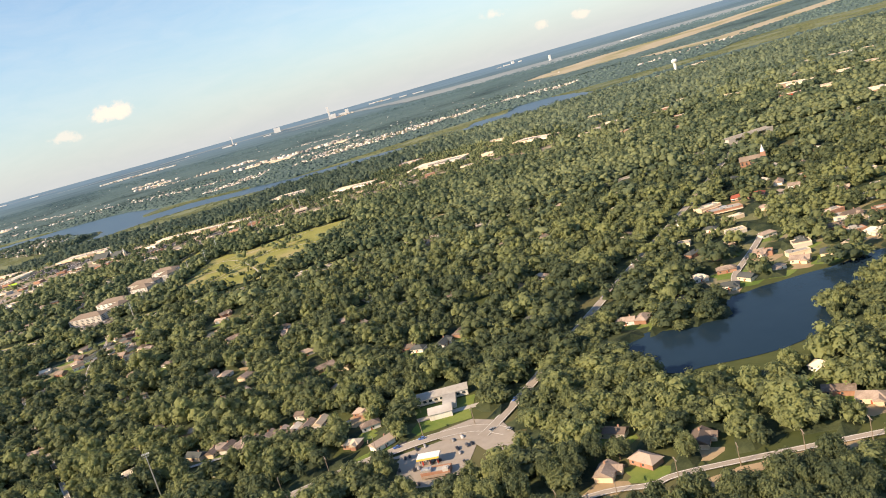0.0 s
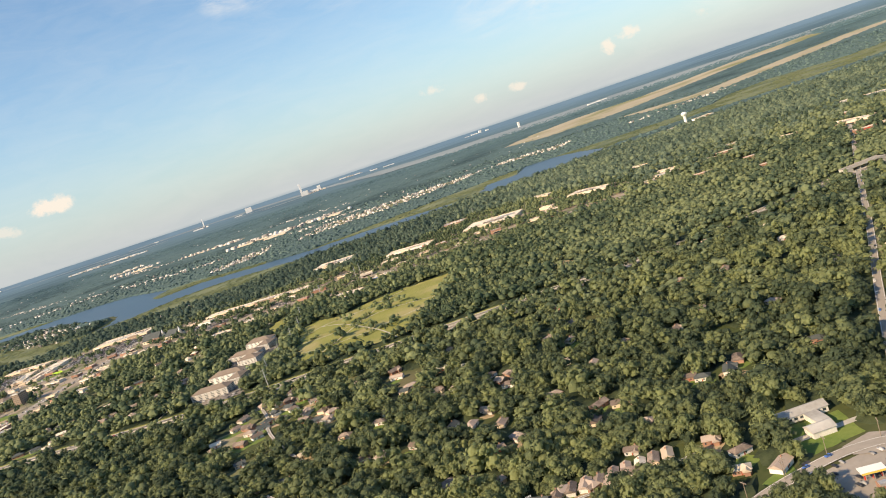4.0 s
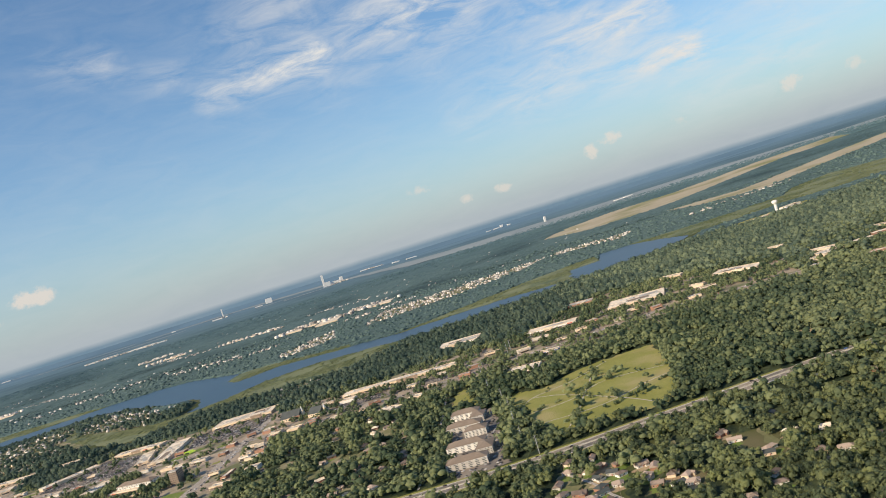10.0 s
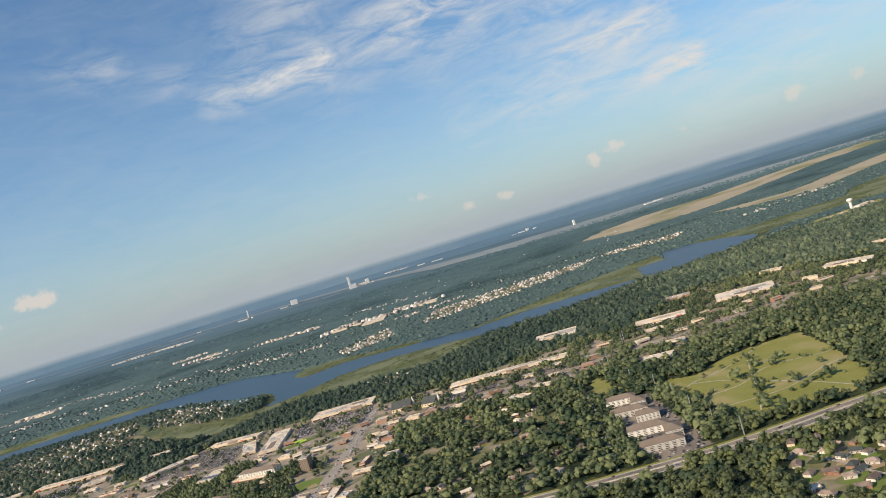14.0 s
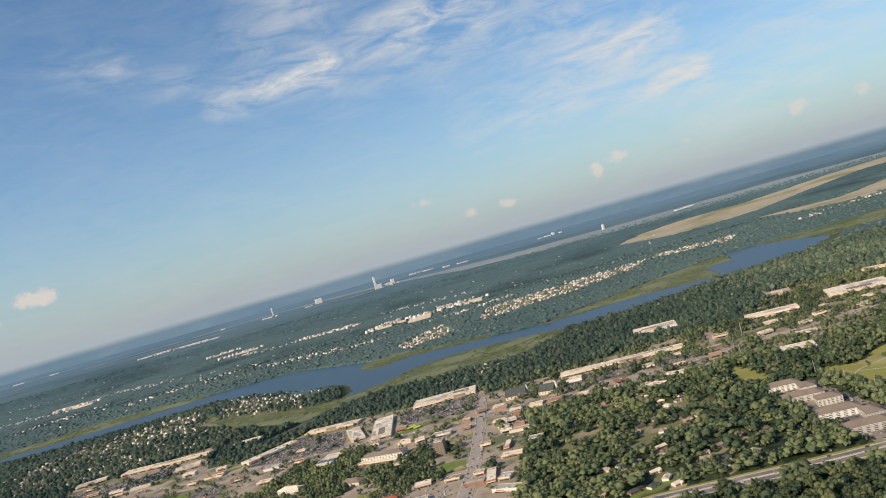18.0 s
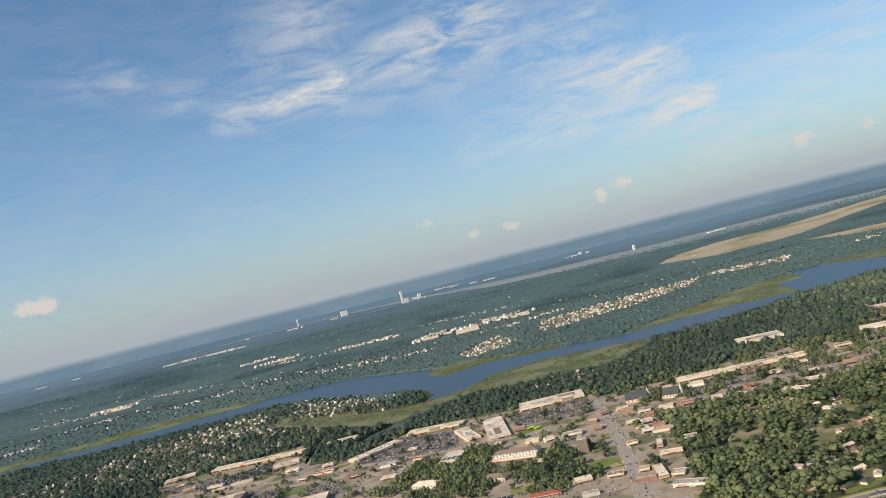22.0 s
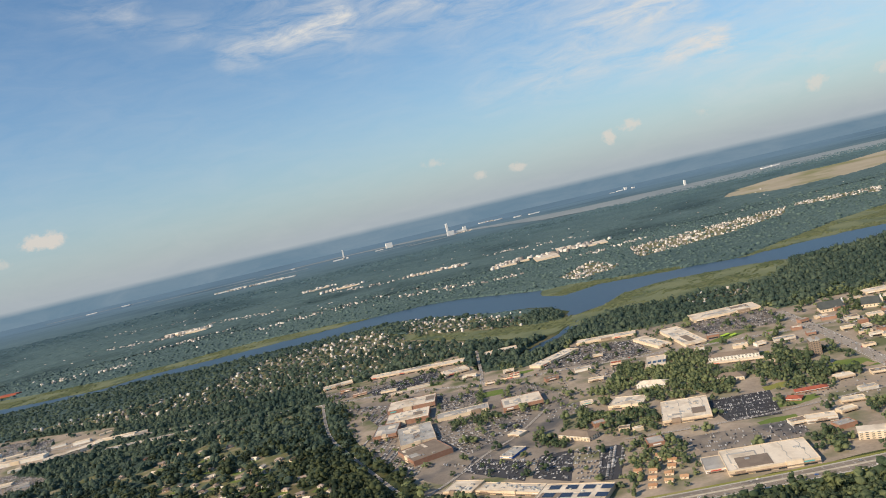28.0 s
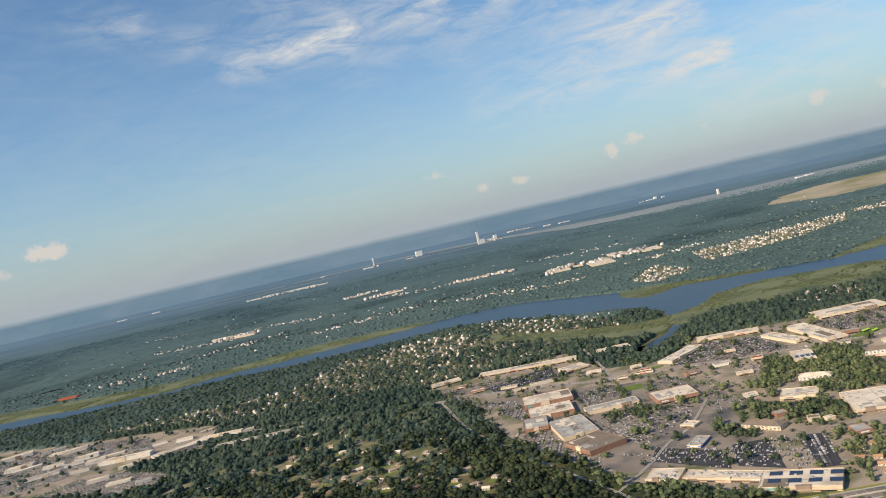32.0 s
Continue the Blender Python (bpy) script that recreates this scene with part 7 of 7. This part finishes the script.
def grid_spots(y0, y1, gap, jitter=0.42):
    x, y = np.meshgrid(np.arange(-1480 if y1 < 1600 else -2400, 1080 if y1 < 1600 else 1700, gap), np.arange(y0, y1, gap))
    x, y = x.ravel(), y.ravel()
    x = x + nrng.uniform(-jitter, jitter, x.shape) * gap
    y = y + nrng.uniform(-jitter, jitter, y.shape) * gap
    ok = seen(x, y) & (nrng.random(x.shape) < keep(x, y))
    return x[ok], y[ok]


def wood(name, x, y, radius, templates, mat, label, lift=0.7, height=0.8):
    """A wood as one mesh: crowns of several shapes, each turned, sized and toned by chance."""
    n = len(x)
    pick = nrng.integers(0, len(templates), n)
    vs, fs, tn, base = [], [], [], 0
    patch = 0.5 + 0.16 * (np.sin(x / 31 + 1.7 * np.sin(y / 47)) + np.cos(y / 23 + 1.3 * np.sin(x / 59)))
    for k, (tv, tf) in enumerate(templates):
        sel = np.nonzero(pick == k)[0]
        if not len(sel):
            continue
        a = nrng.uniform(0, 2 * math.pi, len(sel))
        s = radius * np.exp(nrng.normal(0, 0.36, len(sel)).clip(-0.8, 0.62))
        hz = height * radius * (0.4 + 0.6 * s / radius) * nrng.uniform(0.8, 1.65, len(sel))
        c, sn = np.cos(a)[:, None], np.sin(a)[:, None]
        px = (tv[None, :, 0] * c - tv[None, :, 1] * sn) * s[:, None] + x[sel][:, None]
        py = (tv[None, :, 0] * sn + tv[None, :, 1] * c) * s[:, None] + y[sel][:, None]
        pz = tv[None, :, 2] * hz[:, None] + lift * nrng.uniform(0.3, 1.2, len(sel))[:, None]
        vs.append(np.stack([px, py, pz], -1).reshape(-1, 3))
        fs.append((tf[None] + (base + np.arange(len(sel)) * len(tv))[:, None, None]).reshape(-1, 3))
        tn.append(np.repeat(np.clip(patch[sel] * 0.8 + nrng.normal(0, 0.24, len(sel)) + 0.35 * (nrng.random(len(sel)) < 0.14), 0, 1), len(tv)))
        base += len(sel) * len(tv)
    if not vs:
        return None
    return tagged(raw_mesh(name, np.concatenate(vs), np.concatenate(fs), mat, np.concatenate(tn)), label, "woods", kind="stuff")


CLOSE = [clump_tree(9, 46, 80 + s, fine=0.72) for s in range(8)]
NEAR = [clump_tree(7, 18, s, fine=0.88) for s in range(10)]
MID = [clump_tree(4, 6, 20 + s, fine=1.1) for s in range(10)]
LOW = [clump_tree(1, 0, 160 + s) for s in range(8)]
SHOP = [clump_tree(4, 9, 120 + s, fine=0.7) for s in range(8)]
FAR = [clump_tree(1, 9, 40 + s, fine=0.8) for s in range(12)]

# single trees where the flight starts low: trunk, limbs and a crown of many clumps
CROWNS = []
for s in range(5):
    tv, tf = clump_tree(15, 120, 60 + s, fine=0.55)
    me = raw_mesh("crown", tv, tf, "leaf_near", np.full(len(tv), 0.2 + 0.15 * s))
    CROWNS.append(me)


def tree(x, y, r, hz, kind, turn):
    top = thing("tree", x, y, turn, ("broad dark green oak tree", "green oak tree with a rounded crown", "light green broadleaf tree in leaf", "yellow-green broadleaf tree in sun", "bright sunlit yellow-green tree")[kind], "tree", "trees below the flight")
    bm = bmesh.new()
    tube(bm, (0, 0, 0), (0.05, 0, hz * 0.55), 0.16, 0.09, 7)
    for a in range(4):
        tube(bm, (0.03, 0, hz * (0.3 + 0.06 * a)), (r * 0.55 * math.cos(a * 1.7), r * 0.55 * math.sin(a * 1.7), hz * 0.75), 0.07, 0.03, 5)
    part("trunk", bm, "bark", top)
    crown = CROWNS[kind].copy()
    scene.collection.objects.link(crown)
    crown.parent = top
    crown.matrix_basis = Matrix.LocRotScale((0, 0, hz * 0.28), None, (r, r, hz * 0.62))
    return top


x, y = grid_spots(78, 190, 3.8, 0.5)
order = np.argsort((x - 5) ** 2 * 0.6 + (y - 95) ** 2)
first = order[:150]
for i in first:
    tree(float(x[i]), float(y[i]), float(nrng.uniform(1.6, 2.9)), float(nrng.uniform(3.6, 5.4)), int(min(4, abs(nrng.normal(1.2, 1.2)))), float(nrng.uniform(0, 360)))
rest = order[150:]
for c in CROWNS:
    bpy.data.objects.remove(c)
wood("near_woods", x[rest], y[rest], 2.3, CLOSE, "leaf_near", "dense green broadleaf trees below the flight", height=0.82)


def fade(x, y, start=None, end=None):
    """Thin a wood out over a stretch of the plan, where another kind takes over."""
    p = np.ones(len(y))
    if start:
        p *= np.clip((y - start[0]) / (start[1] - start[0]), 0, 1)
    if end:
        p *= np.clip((end[1] - y) / (end[1] - end[0]), 0, 1)
    ok = nrng.random(len(y)) < p
    return x[ok], y[ok]


x, y = fade(*grid_spots(190, 400, 4.3, 0.5), end=(270, 400))
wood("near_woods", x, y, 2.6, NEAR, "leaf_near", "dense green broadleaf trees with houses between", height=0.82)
x, y = fade(*grid_spots(270, 740, 4.5, 0.5), start=(270, 400), end=(540, 740))
ok = ~inside(BELT, x, y)
x, y = x[ok], y[ok]
town = x > -70 + 0.1 * y + nrng.normal(0, 22, len(x))
west = x < -650 + nrng.normal(0, 14, len(x))
wood("mid_woods", x[~town & ~west], y[~town & ~west], 2.7, MID, "leaf", "dark green woods round shops and streets", height=0.75)
wood("west_woods", x[west], y[west], 2.6, MID, "leaf_west", "dark dense woods west of the mall", height=0.75)
wood("town_woods", x[town], y[town], 2.7, MID, "leaf_town_haze", "green broadleaf trees round the town", height=0.75)
x, y = fade(*grid_spots(540, 960, 3.6, 0.5), start=(540, 740))
ok = ~inside(BELT, x, y)
x, y = x[ok], y[ok]
town = x > -40 + nrng.normal(0, 30, len(x))
wood("river_woods", x[~town], y[~town], 2.2, FAR, "leaf_far_haze", "dark green woods towards the river", height=0.95)
wood("town_woods", x[town], y[town], 2.3, FAR, "leaf_behind_haze", "green woods behind the town", height=0.95)
x, y = grid_spots(400, 830, 3.3, 0.5)
ok = inside(BELT, x, y)
wood("shop_trees", x[ok], y[ok], 1.75, SHOP, "leaf", "dark green trees between shops and car parks", lift=0.3, height=0.95)
sx, sy = [], []
for line in (smooth([(-172, 440), (-150, 446), (-125, 455), (-92, 446)]), smooth([(-165, 392), (-150, 420), (-138, 447), (-118, 490)]), smooth([(-150, 455), (-128, 412), (-112, 405)]), smooth([(-177, 452), (-165, 470), (-140, 480), (-112, 496)]), smooth([(-160, 405), (-135, 405), (-105, 420), (-95, 428)]), smooth([(-135, 475), (-120, 470), (-104, 452)])):
    for p, d in along(line, 1.7):
        if nrng.random() < 0.40 + 0.35 * math.sin(p.x * 0.4):
            sx.append(p.x + nrng.normal(0, 0.9))
            sy.append(p.y + nrng.normal(0, 0.9))
wood("memorial_shrubs", np.array(sx), np.array(sy), 0.95, MID, "leaf", "rows of dark shrubs across the memorial lawn", lift=0.05, height=0.9)
x, y = grid_spots(966, 1200, 4.8, 0.5)
ok = (x < -545) & (y < np.interp(x, [p[0] for p in RIVER_NEAR], [p[1] for p in RIVER_NEAR]))
wood("river_woods", x[ok], y[ok], 2.5, FAR, "leaf_far_haze", "dark woods along the near river bank", lift=0.4, height=0.6)
x, y = grid_spots(960, 1640, 10.5, 0.5)
ok = (x > -545) | (y > np.interp(x, [p[0] for p in RIVER_NEAR], [p[1] for p in RIVER_NEAR]))
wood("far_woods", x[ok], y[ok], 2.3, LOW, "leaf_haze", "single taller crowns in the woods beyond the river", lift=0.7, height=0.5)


def canopy(name, x0, x1, y0, y1, step, low, high, mats, label, where=None, mix=None, grow=None):
    """A closed roof of treetops over a stretch of country, uneven from crown to crown."""
    nx, ny = int((x1 - x0) / step) + 1, int((y1 - y0) / step) + 1
    x, y = np.meshgrid(x0 + step * np.arange(nx), y0 + step * np.arange(ny))
    x = x + nrng.uniform(-0.42, 0.42, x.shape) * step
    y = y + nrng.uniform(-0.42, 0.42, y.shape) * step
    up = (grow or keep)(x.ravel(), y.ravel()).reshape(x.shape) > 0.5
    if where is not None:
        up &= where(x, y)
    rise = low + (high - low) * nrng.random(x.shape) ** 0.8 * (0.75 + 0.25 * np.sin(x / 37 + 1.9 * np.sin(y / 61)))
    z = np.where(up, rise, -0.4)
    n = np.arange(nx * ny).reshape(ny, nx)
    a, b, c, d = n[:-1, :-1].ravel(), n[:-1, 1:].ravel(), n[1:, 1:].ravel(), n[1:, :-1].ravel()
    some = (up[:-1, :-1] | up[:-1, 1:] | up[1:, 1:] | up[1:, :-1]).ravel()
    a, b, c, d = a[some], b[some], c[some], d[some]
    faces = np.concatenate([np.stack([a, b, c], -1), np.stack([a, c, d], -1)])
    tone = np.clip(0.45 + 0.14 * np.sin(x / 83 + 2.1 * np.sin(y / 131)) + nrng.normal(0, 0.22, x.shape), 0, 1)
    used, back = np.unique(faces, return_inverse=True)
    verts = np.stack([x.ravel(), y.ravel(), z.ravel()], -1)[used]
    ob = raw_mesh(name, verts, back.reshape(-1, 3), mats[0], tone.ravel()[used])
    ob.data.shade_flat()
    for m in mats[1:]:
        ob.data.materials.append(M[m])
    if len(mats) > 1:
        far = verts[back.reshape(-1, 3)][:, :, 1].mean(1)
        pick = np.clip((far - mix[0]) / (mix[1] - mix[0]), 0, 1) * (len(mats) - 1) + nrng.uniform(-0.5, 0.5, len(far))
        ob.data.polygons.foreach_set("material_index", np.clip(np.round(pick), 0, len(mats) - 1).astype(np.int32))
    return tagged(ob, label, "woods", kind="stuff")


# treetops pass to bluer materials with distance, painting in the haze
canopy("far_woods", -1500, 1100, 960, 1560, 3.3, 1.35, 2.3, ("leaf_haze", "canopy_haze"), "dark woods beyond the river", lambda x, y: seen(x, y) & (x < 75 + 0.66 * y), (1250, 1900))
canopy("distant_woods", -2700, 1900, 1560, 3000, 7.5, 1.4, 3.4, ("leaf_haze", "canopy_haze", "plain_1", "plain_3"), "far woods beyond the river, blued for haze", lambda x, y: (x < 200 + 0.66 * y) & (x > -900 - 0.7 * y) & (nrng.random(x.shape) < np.clip((3100 - y) / 700, 0, 1)), (1250, 3000))
canopy("river_woods", -1500, 700, 540, 960, 3.4, 0.6, 3.4, ("leaf_far_haze",), "closed canopy of the woods towards the river", lambda x, y: seen(x, y) & ~inside(BELT, x, y) & (nrng.random(x.shape) < np.clip((y - 520) / 160, 0, 1)))
# added leaf-coloured sheet under the crowns, covering the black shade between them
canopy("under_woods", -1000, 320, 76, 560, 3.6, 0.3, 1.6, ("leaf_west",), "leafy underlay added to fill dark gaps between trees", lambda x, y: seen(x, y) & (x < 40 + 0.7 * y) & ~inside(BELT, x, y))
M["brush"] = material("brush", (0.108, 0.142, 0.066), (0.232, 0.250, 0.118), 0.3, 1.4, 0.9, spec=0.2, tone=True, leafy=0.3)
MARSHES = (MARSH_LEFT, MARSH_SPIT, MARSH_EAST, MARSH_NEAR, MARSH_BEND, MARSH_UP)


def brushy(x, y):
    """Where reeds and bushes stand in the marshes."""
    on = np.zeros(x.shape, bool)
    for m in MARSHES:
        on |= inside(m, x, y)
    return on & (np.sin(x / 17 + 2.0 * np.sin(y / 23)) + np.cos(y / 13 + 1.6 * np.sin(x / 29)) + nrng.normal(0, 0.6, x.shape) > 0.0)


def bare(x, y):
    return np.ones(x.shape)


canopy("marsh_brush", -1720, 720, 820, 1480, 3.6, 0.15, 1.3, ("brush",), "low brush and reeds in the river marshes", brushy, grow=bare)
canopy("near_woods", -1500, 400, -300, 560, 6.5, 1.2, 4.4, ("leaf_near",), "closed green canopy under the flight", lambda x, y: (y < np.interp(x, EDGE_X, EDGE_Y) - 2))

# ---- relief: the land dips a little towards the start of the flight ----
LIE = np.array([(-1400, -736, 113, 146), (-1000, -720, 112, 145), (-650, -640, 104, 140), (-460, -540, 88, 134), (-300, -424, 70, 128), (-215, -265, 42, 111), (-110, -158, 20, 95), (-20, 0, 0, 70), (400, 0, 0, 70)], float)


def relief(x, y):
    """Where a point of the plan lies on the land: its place and height."""
    x, y = np.asarray(x, float), np.asarray(y, float)
    fx, fy, h = (np.interp(x, LIE[:, 0], LIE[:, k]) for k in (1, 2, 3))
    a, b = np.clip((420 - y) / 160, 0, 1), np.clip((x + 160) / 100, 0, 1)
    dip = -2.7 - 1.8 * (a * a * (3 - 2 * a)) * (b * b * (3 - 2 * b))
    return fx + (x - fx) * (1 - dip / h), fy + (y - fy) * (1 - dip / h), dip


OUT = np.array((-400.0, 66.0, 120.0))                # beyond this far from the middle of the flight the country is drawn in and lifted, so that it keeps its look


def drawn_in(x, y, z):
    """The far country, brought nearer along the lines of sight: place, height and size."""
    dx, dy = x - OUT[0], y - OUT[1]
    d = np.maximum(np.hypot(dx, dy), 1.0)
    k = np.where(d > 1500, (1500 + 1720 * (1 - np.exp(-(np.maximum(d, 1500) - 1500) / 1720))) / d, 1.0)
    return OUT[0] + dx * k, OUT[1] + dy * k, z * k + OUT[2] * (1 - k), k


def settle(ob):
    me = ob.data
    if me.users > 1:
        return
    co = np.empty(len(me.vertices) * 3, np.float32)
    me.vertices.foreach_get("co", co)
    co = co.reshape(-1, 3).astype(float)
    nx, ny, dip = relief(co[:, 0], co[:, 1])
    nx, ny, nz, _ = drawn_in(nx, ny, co[:, 2] + dip)
    me.vertices.foreach_set("co", (np.stack([nx, ny, nz], -1) * GRAIN).astype(np.float32).ravel())
    me.update()


for ob in list(scene.objects):
    if ob.parent is not None or ob.type in {"CAMERA", "LIGHT"}:
        continue
    if ob.type == "MESH":
        settle(ob)
    elif ob.matrix_basis.translation.length < 1e-6:
        for child in ob.children:
            settle(child)
    else:
        p = ob.matrix_basis.translation
        nx, ny, dip = relief(p.x, p.y)
        nx, ny, nz, k = drawn_in(nx, ny, p.z + dip)
        turn = ob.matrix_basis.to_quaternion()
        ob.matrix_basis = Matrix.LocRotScale(Vector((float(nx), float(ny), float(nz))) * GRAIN, turn, ob.scale * (float(k) * GRAIN))
